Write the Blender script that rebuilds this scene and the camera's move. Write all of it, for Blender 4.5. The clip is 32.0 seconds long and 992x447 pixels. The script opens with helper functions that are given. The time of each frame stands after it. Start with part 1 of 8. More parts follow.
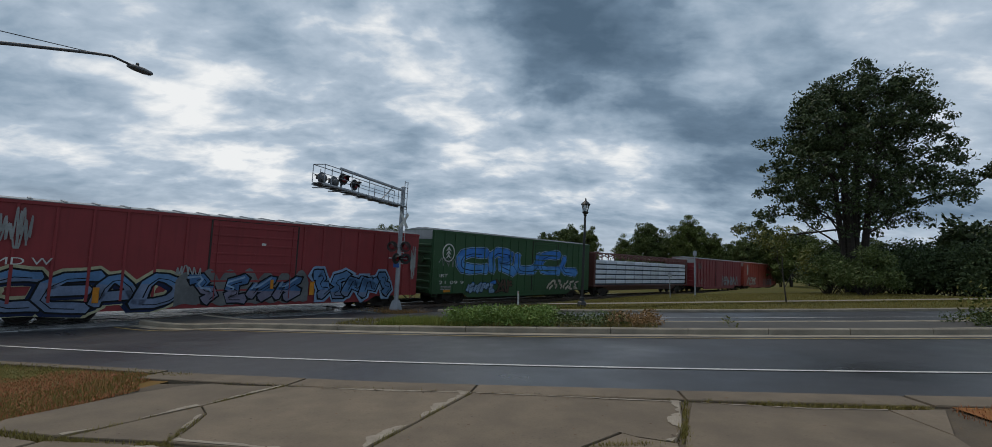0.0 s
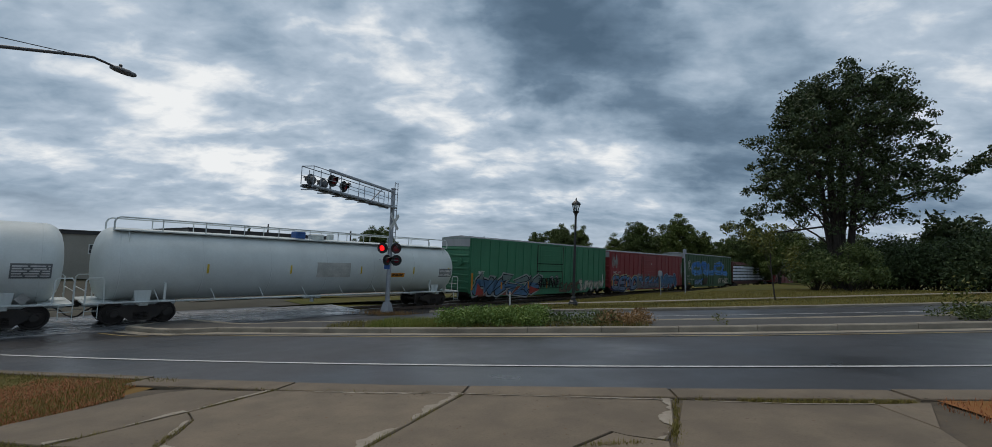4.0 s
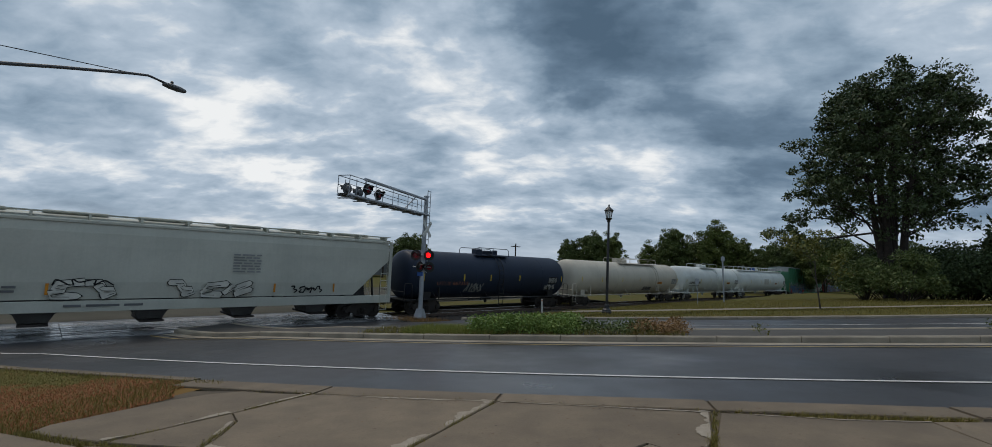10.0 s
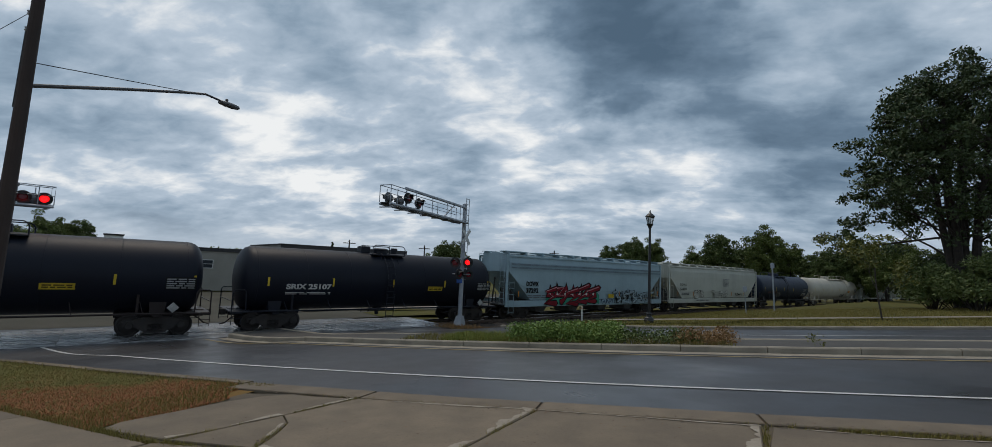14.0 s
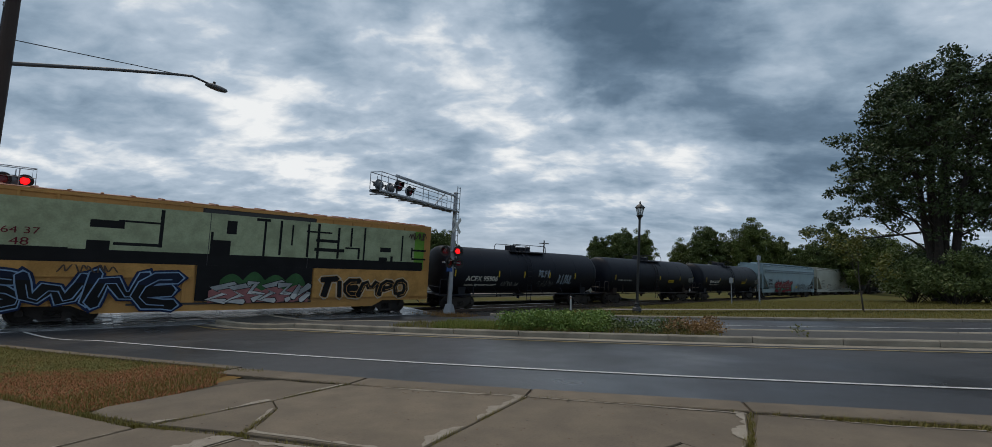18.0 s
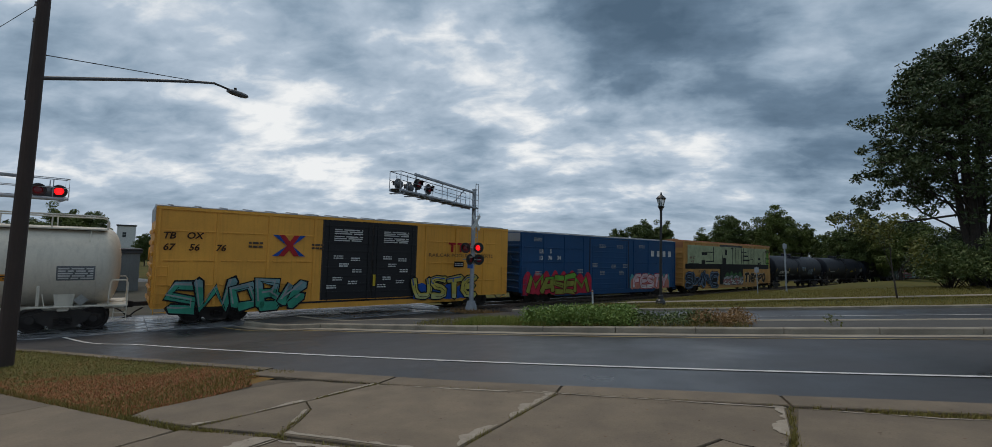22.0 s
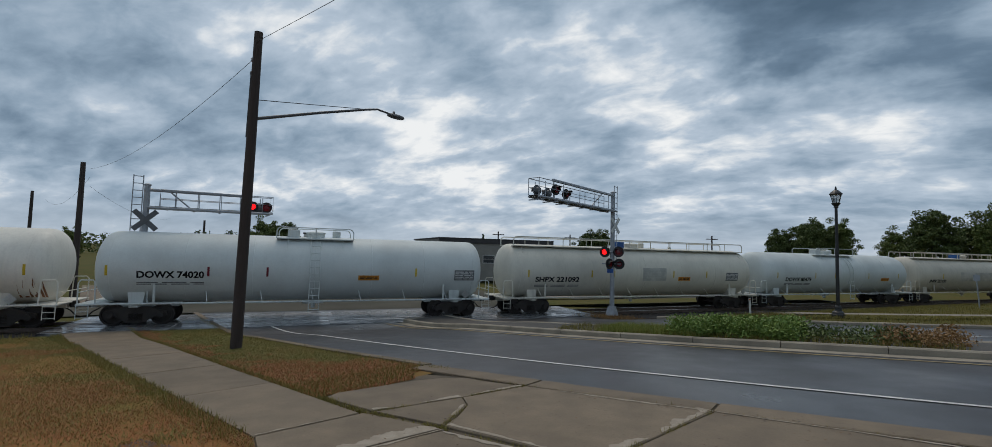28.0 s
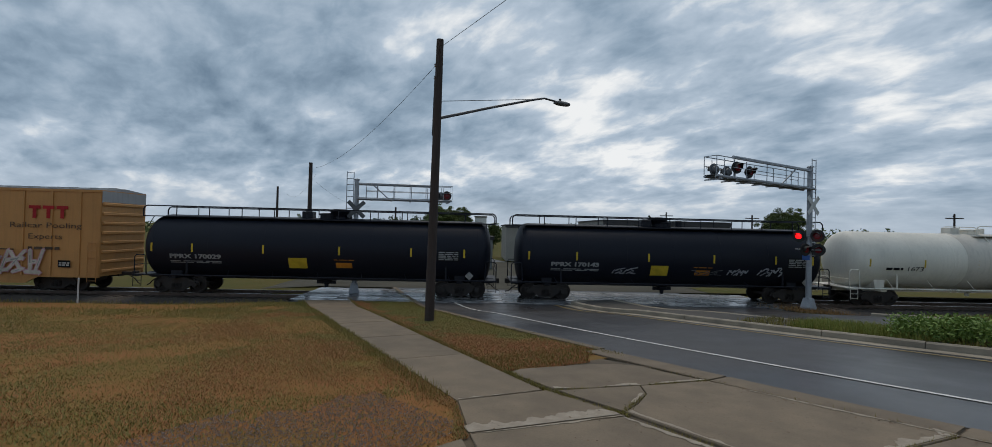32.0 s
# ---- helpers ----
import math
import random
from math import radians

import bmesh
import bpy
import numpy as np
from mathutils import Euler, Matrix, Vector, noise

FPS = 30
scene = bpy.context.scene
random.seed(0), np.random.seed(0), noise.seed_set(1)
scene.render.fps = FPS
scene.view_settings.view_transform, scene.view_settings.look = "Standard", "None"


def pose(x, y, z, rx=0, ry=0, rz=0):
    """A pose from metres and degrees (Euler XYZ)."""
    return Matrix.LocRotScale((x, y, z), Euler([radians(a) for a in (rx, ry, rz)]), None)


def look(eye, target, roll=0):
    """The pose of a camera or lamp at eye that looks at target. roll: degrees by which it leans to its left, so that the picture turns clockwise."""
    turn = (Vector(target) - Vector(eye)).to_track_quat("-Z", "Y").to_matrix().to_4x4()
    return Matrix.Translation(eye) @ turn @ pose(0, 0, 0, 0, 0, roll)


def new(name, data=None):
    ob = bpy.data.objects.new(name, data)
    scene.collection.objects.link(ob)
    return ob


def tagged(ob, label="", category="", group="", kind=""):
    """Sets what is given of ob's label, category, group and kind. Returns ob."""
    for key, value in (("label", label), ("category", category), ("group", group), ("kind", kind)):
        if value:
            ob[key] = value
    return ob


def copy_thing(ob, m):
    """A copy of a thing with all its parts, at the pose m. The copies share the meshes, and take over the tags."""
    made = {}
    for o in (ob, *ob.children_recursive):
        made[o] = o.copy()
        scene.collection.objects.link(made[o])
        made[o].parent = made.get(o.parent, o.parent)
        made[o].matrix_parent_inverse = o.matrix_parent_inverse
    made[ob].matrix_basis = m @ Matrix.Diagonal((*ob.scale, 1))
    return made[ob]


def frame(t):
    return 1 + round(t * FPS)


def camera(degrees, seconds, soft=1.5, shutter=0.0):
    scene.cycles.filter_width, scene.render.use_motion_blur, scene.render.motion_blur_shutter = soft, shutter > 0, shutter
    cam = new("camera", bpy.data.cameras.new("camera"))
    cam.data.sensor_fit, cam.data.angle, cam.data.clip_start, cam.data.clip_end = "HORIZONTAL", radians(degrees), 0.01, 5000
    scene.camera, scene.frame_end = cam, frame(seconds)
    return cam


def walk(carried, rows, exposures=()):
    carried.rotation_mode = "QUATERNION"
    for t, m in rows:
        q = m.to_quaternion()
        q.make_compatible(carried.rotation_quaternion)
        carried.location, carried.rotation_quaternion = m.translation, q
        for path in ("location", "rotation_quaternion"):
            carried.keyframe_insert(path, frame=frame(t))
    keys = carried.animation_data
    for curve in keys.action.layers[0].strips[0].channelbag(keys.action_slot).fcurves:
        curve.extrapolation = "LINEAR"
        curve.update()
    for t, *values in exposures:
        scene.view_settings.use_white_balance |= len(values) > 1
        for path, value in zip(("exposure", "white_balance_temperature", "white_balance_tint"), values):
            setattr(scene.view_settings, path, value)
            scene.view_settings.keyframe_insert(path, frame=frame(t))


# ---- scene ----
cam = camera(93.4, 32.0, soft=0.8)
PATH = [
    (0, (0.000, 0.002, 3.398), (0.000, 9.976, 4.108), 3.00),
    (0.5, (0.008, 0.004, 3.398), (0.045, 9.975, 4.150), 2.52),
    (1, (0.022, 0.034, 3.394), (0.061, 10.003, 4.191), 2.11),
    (1.5, (0.017, 0.037, 3.402), (0.058, 10.004, 4.214), 1.96),
    (2, (0.018, 0.029, 3.394), (0.063, 9.996, 4.200), 1.99),
    (2.5, (0.012, 0.028, 3.396), (0.094, 9.997, 4.182), 2.10),
    (3, (0.006, 0.031, 3.379), (0.140, 10.000, 4.143), 2.28),
    (3.5, (0.010, 0.028, 3.397), (0.200, 10.000, 4.125), 2.36),
    (5.5, (0.036, 0.009, 3.394), (0.091, 9.978, 4.183), 1.83),
    (6, (0.017, -0.037, 3.407), (-0.467, 9.915, 4.252), 1.93),
    (6.5, (0.008, -0.053, 3.414), (-0.852, 9.871, 4.292), 1.86),
    (7, (-0.002, -0.041, 3.408), (-0.879, 9.882, 4.287), 1.87),
    (7.5, (0.009, -0.029, 3.407), (-0.902, 9.891, 4.283), 1.84),
    (8, (0.030, -0.001, 3.403), (-0.852, 9.920, 4.292), 1.94),
    (8.5, (0.042, 0.025, 3.399), (-0.706, 9.957, 4.288), 2.00),
    (9, (0.023, 0.028, 3.384), (-0.536, 9.973, 4.271), 2.36),
    (9.5, (0.025, 0.016, 3.382), (-0.460, 9.967, 4.253), 2.64),
    (10, (0.012, -0.009, 3.408), (-0.481, 9.943, 4.254), 2.49),
    (10.5, (0.007, -0.028, 3.417), (-0.651, 9.912, 4.290), 2.26),
    (11, (-0.024, -0.051, 3.424), (-0.912, 9.867, 4.341), 2.19),
    (11.5, (-0.026, -0.056, 3.416), (-1.160, 9.831, 4.396), 2.19),
    (12, (-0.029, -0.071, 3.417), (-1.321, 9.795, 4.415), 2.31),
    (12.5, (-0.018, -0.060, 3.418), (-1.363, 9.800, 4.414), 2.35),
    (13, (-0.016, -0.050, 3.416), (-1.364, 9.810, 4.395), 2.35),
    (13.5, (-0.011, -0.048, 3.416), (-1.342, 9.817, 4.374), 2.41),
    (14, (-0.003, -0.053, 3.416), (-1.311, 9.815, 4.378), 2.43),
    (14.5, (-0.012, -0.063, 3.426), (-1.291, 9.805, 4.412), 2.37),
    (16.5, (-0.019, -0.020, 3.389), (-1.152, 9.887, 4.150), 3.42),
    (17, (-0.031, -0.028, 3.396), (-1.143, 9.885, 4.109), 3.76),
    (17.5, (-0.028, -0.032, 3.394), (-1.129, 9.880, 4.123), 3.46),
    (18, (-0.035, -0.042, 3.395), (-1.125, 9.870, 4.141), 3.08),
    (18.5, (-0.037, -0.056, 3.410), (-1.153, 9.851, 4.196), 2.72),
    (19, (-0.047, -0.080, 3.413), (-1.268, 9.811, 4.240), 2.53),
    (19.5, (-0.018, -0.060, 3.408), (-1.370, 9.809, 4.283), 2.44),
    (20, (-0.030, -0.030, 3.399), (-1.394, 9.840, 4.256), 2.50),
    (20.5, (-0.035, -0.016, 3.397), (-1.394, 9.859, 4.194), 2.53),
    (21, (-0.061, 0.004, 3.384), (-1.430, 9.886, 4.067), 2.38),
    (21.5, (-0.110, 0.006, 3.410), (-1.506, 9.890, 4.018), 2.10),
    (22, (-0.159, -0.007, 3.414), (-1.615, 9.866, 4.048), 1.55),
    (22.5, (-0.114, -0.045, 3.426), (-1.993, 9.745, 4.213), 1.79),
    (23, (-0.130, -0.052, 3.423), (-2.206, 9.695, 4.256), 1.91),
    (23.5, (-0.152, -0.073, 3.426), (-2.448, 9.618, 4.321), 2.20),
    (24, (-0.147, -0.047, 3.418), (-2.641, 9.595, 4.319), 2.42),
    (24.5, (-0.147, -0.047, 3.420), (-2.743, 9.572, 4.279), 2.46),
    (26.5, (-0.208, -0.111, 3.477), (-3.254, 9.393, 4.100), 1.96),
    (27, (-0.219, -0.147, 3.489), (-3.814, 9.165, 4.098), 1.93),
    (27.5, (-0.211, -0.170, 3.494), (-4.165, 8.995, 4.101), 1.72),
    (28, (-0.216, -0.184, 3.488), (-4.435, 8.862, 4.108), 1.44),
    (28.5, (-0.237, -0.177, 3.481), (-4.655, 8.774, 4.082), 1.49),
    (29, (-0.234, -0.185, 3.491), (-4.778, 8.708, 4.006), 1.84),
    (29.5, (-0.230, -0.185, 3.495), (-4.935, 8.629, 3.909), 1.96),
    (30, (-0.238, -0.201, 3.520), (-5.098, 8.533, 3.814), 2.04),
    (30.5, (-0.243, -0.246, 3.507), (-5.422, 8.305, 3.772), 2.10),
    (31, (-0.256, -0.256, 3.504), (-5.864, 8.020, 3.723), 1.96),
    (31.5, (-0.273, -0.293, 3.501), (-6.385, 7.619, 3.700), 1.86),
    (32, (-0.266, -0.504, 3.602), (-7.285, 6.618, 3.745), 1.39),
]
walk(cam, [(t, look(eye, target, roll)) for t, eye, target, roll in PATH])

# ---- light: a bright overcast sky with heavy cloud ----
def build_world():
    w = bpy.data.worlds.new("overcast_sky")
    scene.world = w
    w.use_nodes = True
    nt = w.node_tree
    nt.nodes.clear()
    N, L = nt.nodes.new, nt.links.new

    def math_(op, a, b=None, clamp=False):
        n = N("ShaderNodeMath")
        n.operation, n.use_clamp = op, clamp
        for i, v in enumerate((a, b)):
            if v is None:
                continue
            if isinstance(v, (int, float)):
                n.inputs[i].default_value = v
            else:
                L(v, n.inputs[i])
        return n.outputs[0]

    co = N("ShaderNodeTexCoord").outputs["Generated"]
    sep = N("ShaderNodeSeparateXYZ")
    L(co, sep.inputs[0])
    def stretched(kz, off, scale, detail, rough, dist):
        """Cloud noise on the sky's dome, drawn out along the horizon."""
        mp = N("ShaderNodeMapping")
        mp.inputs["Location"].default_value = off
        mp.inputs["Scale"].default_value = (1, 1, kz)
        L(co, mp.inputs[0])
        n = N("ShaderNodeTexNoise")
        n.inputs["Scale"].default_value, n.inputs["Detail"].default_value = scale, detail
        n.inputs["Roughness"].default_value, n.inputs["Distortion"].default_value = rough, dist
        L(mp.outputs[0], n.inputs["Vector"])
        return n

    # a flat sheet of cloud overhead, so that its forms draw together towards the horizon
    high = math_("MAXIMUM", math_("ADD", sep.outputs[2], 0.30), 0.05)
    sheet = N("ShaderNodeCombineXYZ")
    L(math_("DIVIDE", sep.outputs[0], high), sheet.inputs[0]), L(math_("DIVIDE", sep.outputs[1], high), sheet.inputs[1])

    def drawn(turn, kx, ky, off, scale, detail, rough, dist):
        """Cloud noise on that sheet, drawn out along one direction."""
        mp = N("ShaderNodeMapping")
        mp.inputs["Location"].default_value = off
        mp.inputs["Rotation"].default_value = (0, 0, radians(turn))
        mp.inputs["Scale"].default_value = (kx, ky, 1)
        L(sheet.outputs[0], mp.inputs[0])
        n = N("ShaderNodeTexNoise")
        n.inputs["Scale"].default_value, n.inputs["Detail"].default_value = scale, detail
        n.inputs["Roughness"].default_value, n.inputs["Distortion"].default_value = rough, dist
        L(mp.outputs[0], n.inputs["Vector"])
        return n.outputs["Fac"]

    big = drawn(20, 1.0, 0.75, (3.1, 1.7, 0.3), 1.1, 4.0, 0.5, 0.2)
    mid = drawn(35, 0.85, 1.1, (0.4, 5.2, 1.1), 2.9, 9.0, 0.50, 0.25)
    fine = drawn(15, 0.8, 1.2, (7.0, 2.2, 0.0), 9.0, 8.0, 0.55, 0.3)
    warp_ = stretched(1.5, (2.0, 9.0, 4.0), 4.0, 5.0, 0.55, 0.0).outputs["Color"]
    shift = N("ShaderNodeVectorMath")
    shift.operation = "MULTIPLY_ADD"
    L(warp_, shift.inputs[0])
    shift.inputs[1].default_value = (0.42, 0.42, 0.34)
    shift.inputs[2].default_value = (-0.21, -0.21, -0.17)
    bent = N("ShaderNodeVectorMath")
    bent.operation = "ADD"
    L(co, bent.inputs[0]), L(shift.outputs[0], bent.inputs[1])

    def mass(az, el, width, sharp):
        """A soft lump of the sky round one direction."""
        d = Vector((-math.sin(radians(az)) * math.cos(radians(el)), math.cos(radians(az)) * math.cos(radians(el)), math.sin(radians(el))))
        v = N("ShaderNodeVectorMath")
        v.operation = "DISTANCE"
        L(bent.outputs[0], v.inputs[0])
        v.inputs[1].default_value = d
        mr = N("ShaderNodeMapRange")
        mr.interpolation_type = "SMOOTHSTEP"
        mr.inputs["From Min"].default_value, mr.inputs["From Max"].default_value = width, width * sharp
        L(v.outputs["Value"], mr.inputs["Value"])
        return mr.outputs["Result"]

    v = math_("ADD", math_("MULTIPLY", math_("SUBTRACT", big, 0.5), 0.80), math_("MULTIPLY", math_("SUBTRACT", mid, 0.5), 1.00))
    v = math_("ADD", v, math_("MULTIPLY", math_("SUBTRACT", fine, 0.5), 0.50))
    v = math_("ADD", v, 0.66)
    for az, el, wd, sh, amt in CLOUD_MASSES:
        v = math_("ADD", v, math_("MULTIPLY", mass(az, el, wd, sh), amt))
    ramp = N("ShaderNodeValToRGB")
    e = ramp.color_ramp.elements
    e[0].position, e[0].color = 0.08, (0.088, 0.145, 0.215, 1)
    e[1].position, e[1].color = 0.96, (0.97, 0.99, 1.0, 1)
    for pos, col in ((0.36, (0.162, 0.242, 0.338, 1)), (0.58, (0.312, 0.415, 0.530, 1)), (0.78, (0.505, 0.605, 0.720, 1))):
        el_ = e.new(pos)
        el_.color = col
    L(v, ramp.inputs[0])
    # paler, flatter air low over the horizon
    low = N("ShaderNodeMapRange")
    low.interpolation_type = "SMOOTHSTEP"
    low.inputs["From Min"].default_value, low.inputs["From Max"].default_value = 0.0, 0.11
    low.inputs["To Min"].default_value, low.inputs["To Max"].default_value = 0.75, 0.0
    L(sep.outputs[2], low.inputs["Value"])
    haze = N("ShaderNodeMix")
    haze.data_type = "RGBA"
    L(low.outputs[0], haze.inputs[0]), L(ramp.outputs[0], haze.inputs[6])
    haze.inputs[7].default_value = (0.50, 0.58, 0.67, 1)
    bg = N("ShaderNodeBackground")
    L(haze.outputs[2], bg.inputs[0])
    bg.inputs[1].default_value = SKY_STRENGTH
    out = N("ShaderNodeOutputWorld")
    L(bg.outputs[0], out.inputs[0])


# direction (degrees left of ahead, degrees up), width, softness, how much lighter or darker
CLOUD_MASSES = ((-30, 27, 0.3, 0.1, 0.02), (-2, 31, 0.30, 0.1, -0.22), (-9, 25, 0.28, 0.1, -0.42), (-22, 17, 0.20, 0.1, -0.12), (-27, 13, 0.17, 0.1, -0.20), (15, 22, 0.26, 0.1, 0.26), (46, 25, 0.26, 0.1, 0.18), (31, 27, 0.18, 0.1, 0.03),
                (-11, 13.5, 0.18, 0.1, 0.22), (5, 10, 0.24, 0.1, 0.14), (36, 11, 0.24, 0.1, 0.06), (77, 22, 0.36, 0.15, -0.12), (58, 20, 0.12, 0.1, 0.12), (-43, 20, 0.16, 0.1, 0.16), (-7, 18, 0.09, 0.1, 0.16))
SKY_STRENGTH = 0.88
build_world()
sun = new("sun", bpy.data.lights.new("sun", "SUN"))
sun.data.energy, sun.data.angle, sun.data.color = 1.15, radians(25), (1.0, 0.87, 0.72)
sun.matrix_world = look((0, 0, 60), (18, -22, 0))
scene.view_settings.exposure = 0.0

# ---- tools ----
def mesh_of(bm, name="m", smooth=False):
    me = bpy.data.meshes.new(name)
    bm.to_mesh(me)
    bm.free()
    if smooth:
        for p in me.polygons:
            p.use_smooth = True
    return me


def part(name, geo, material, parent=None, label="", at=None, smooth=False):
    """Links a bmesh or mesh as one object, under a thing or a part."""
    me = geo if isinstance(geo, bpy.types.Mesh) else mesh_of(geo, name, smooth)
    if material and not me.materials:
        me.materials.append(material)
    ob = new(name, me)
    if parent is not None:
        ob.parent = parent
    if at is not None:
        ob.matrix_basis = at
    if label:
        ob["label"] = label
    return ob


def empty(name, m=None):
    ob = new(name)
    ob.empty_display_size = 0.3
    if m is not None:
        ob.matrix_basis = m
    return ob


def box(bm, x0, x1, y0, y1, z0, z1, bevel=0.0):
    vs = [bm.verts.new((x, y, z)) for x in (x0, x1) for y in (y0, y1) for z in (z0, z1)]
    f = [(0, 1, 3, 2), (4, 6, 7, 5), (0, 4, 5, 1), (2, 3, 7, 6), (0, 2, 6, 4), (1, 5, 7, 3)]
    faces = [bm.faces.new([vs[i] for i in q]) for q in f]
    if bevel:
        edges = list({e for fc in faces for e in fc.edges})
        bmesh.ops.bevel(bm, geom=edges, offset=bevel, segments=1, affect="EDGES", profile=0.5)
    return bm


def boxes(*rows, bevel=0.0):
    bm = bmesh.new()
    for r in rows:
        box(bm, *r, bevel=bevel)
    return bm


def tube(bm, a, b, r, r2=None, seg=8, caps=True):
    """A round bar from a to b."""
    a, b = Vector(a), Vector(b)
    r2 = r if r2 is None else r2
    d = (b - a).normalized()
    side = d.orthogonal().normalized()
    other = d.cross(side)
    rings = []
    for p, rad in ((a, r), (b, r2)):
        rings.append([bm.verts.new(p + (side * math.cos(k * 2 * math.pi / seg) + other * math.sin(k * 2 * math.pi / seg)) * rad) for k in range(seg)])
    for k in range(seg):
        bm.faces.new((rings[0][k], rings[0][(k + 1) % seg], rings[1][(k + 1) % seg], rings[1][k]))
    if caps:
        bm.faces.new(rings[0][::-1]), bm.faces.new(rings[1])
    return bm


def pipe(bm, pts, r, seg=8):
    """A bent bar through points, with rings shared at the bends."""
    pts = [Vector(p) for p in pts]
    rings, ref = [], None
    for i, p in enumerate(pts):
        d = (pts[min(i + 1, len(pts) - 1)] - pts[max(i - 1, 0)]).normalized()
        if ref is None or abs(ref.dot(d)) > 0.95:
            ref = d.orthogonal().normalized()
        side = (ref - d * ref.dot(d)).normalized()
        other = d.cross(side)
        rad = r[i] if isinstance(r, (list, tuple)) else r
        rings.append([bm.verts.new(p + (side * math.cos(k * 2 * math.pi / seg) + other * math.sin(k * 2 * math.pi / seg)) * rad) for k in range(seg)])
    for a, b in zip(rings, rings[1:]):
        for k in range(seg):
            bm.faces.new((a[k], a[(k + 1) % seg], b[(k + 1) % seg], b[k]))
    bm.faces.new(rings[0][::-1]), bm.faces.new(rings[-1])
    return bm


def lathe(bm, prof, seg=20, axis="z", centre=(0, 0, 0)):
    """A turned body from (radius, height) pairs round an axis."""
    rings = []
    for r, h in prof:
        ring = []
        for k in range(seg):
            c, s = math.cos(2 * math.pi * k / seg) * r, math.sin(2 * math.pi * k / seg) * r
            v = {"z": (c, s, h), "x": (h, c, s), "y": (s, h, c)}[axis]
            ring.append(bm.verts.new(Vector(v) + Vector(centre)))
        rings.append(ring)
    for a, b in zip(rings, rings[1:]):
        for k in range(seg):
            bm.faces.new((a[k], a[(k + 1) % seg], b[(k + 1) % seg], b[k]))
    bm.faces.new(rings[0][::-1]), bm.faces.new(rings[-1])
    return bm


def prism(bm, outline, y0, y1):
    """An outline of (x, z) pairs drawn out from y0 to y1."""
    a = [bm.verts.new((x, y0, z)) for x, z in outline]
    b = [bm.verts.new((x, y1, z)) for x, z in outline]
    n = len(outline)
    bm.faces.new(a), bm.faces.new(b[::-1])
    for k in range(n):
        bm.faces.new((a[k], b[k], b[(k + 1) % n], a[(k + 1) % n]))
    return bm


def strip(name, rows, material, parent=None, smooth=True):
    """A sheet through rows of points (each row the same length)."""
    n = len(rows[0])
    verts = [p for r in rows for p in r]
    faces = [(i * n + j, i * n + j + 1, (i + 1) * n + j + 1, (i + 1) * n + j) for i in range(len(rows) - 1) for j in range(n - 1)]
    me = bpy.data.meshes.new(name)
    me.from_pydata(verts, [], faces)
    me.update()
    if smooth:
        for p in me.polygons:
            p.use_smooth = True
    return part(name, me, material, parent)


def lettering(text, size, material, fat=0.0, squash=1.0, slant=0.0, gap=1.0):
    """A flat mesh of words in the built-in font, centred on its middle, in x and z; it faces -y."""
    cu = bpy.data.curves.new("lettering", "FONT")
    cu.body, cu.size, cu.offset, cu.resolution_u = text, size, fat, 3
    cu.align_x, cu.align_y, cu.shear, cu.space_character = "CENTER", "CENTER", slant, gap
    ob = bpy.data.objects.new("lettering", cu)
    me = bpy.data.meshes.new_from_object(ob)
    bpy.data.objects.remove(ob)
    for v in me.vertices:
        v.co = Vector((v.co.x * squash, 0, v.co.y))
    me.materials.clear()
    me.materials.append(material)
    return me


def wrap(me, x, z, radius, axis_z, lift=0.006):
    """Bends a flat mesh onto the near side of a lying cylinder."""
    for v in me.vertices:
        a = (v.co.z + z - axis_z) / radius
        v.co = Vector((v.co.x + x, -math.cos(a) * (radius + lift), axis_z + math.sin(a) * (radius + lift)))
    return me


def moved(me, x, y, z):
    for v in me.vertices:
        v.co += Vector((x, y, z))
    return me


# ---- materials ----
MATS = {}


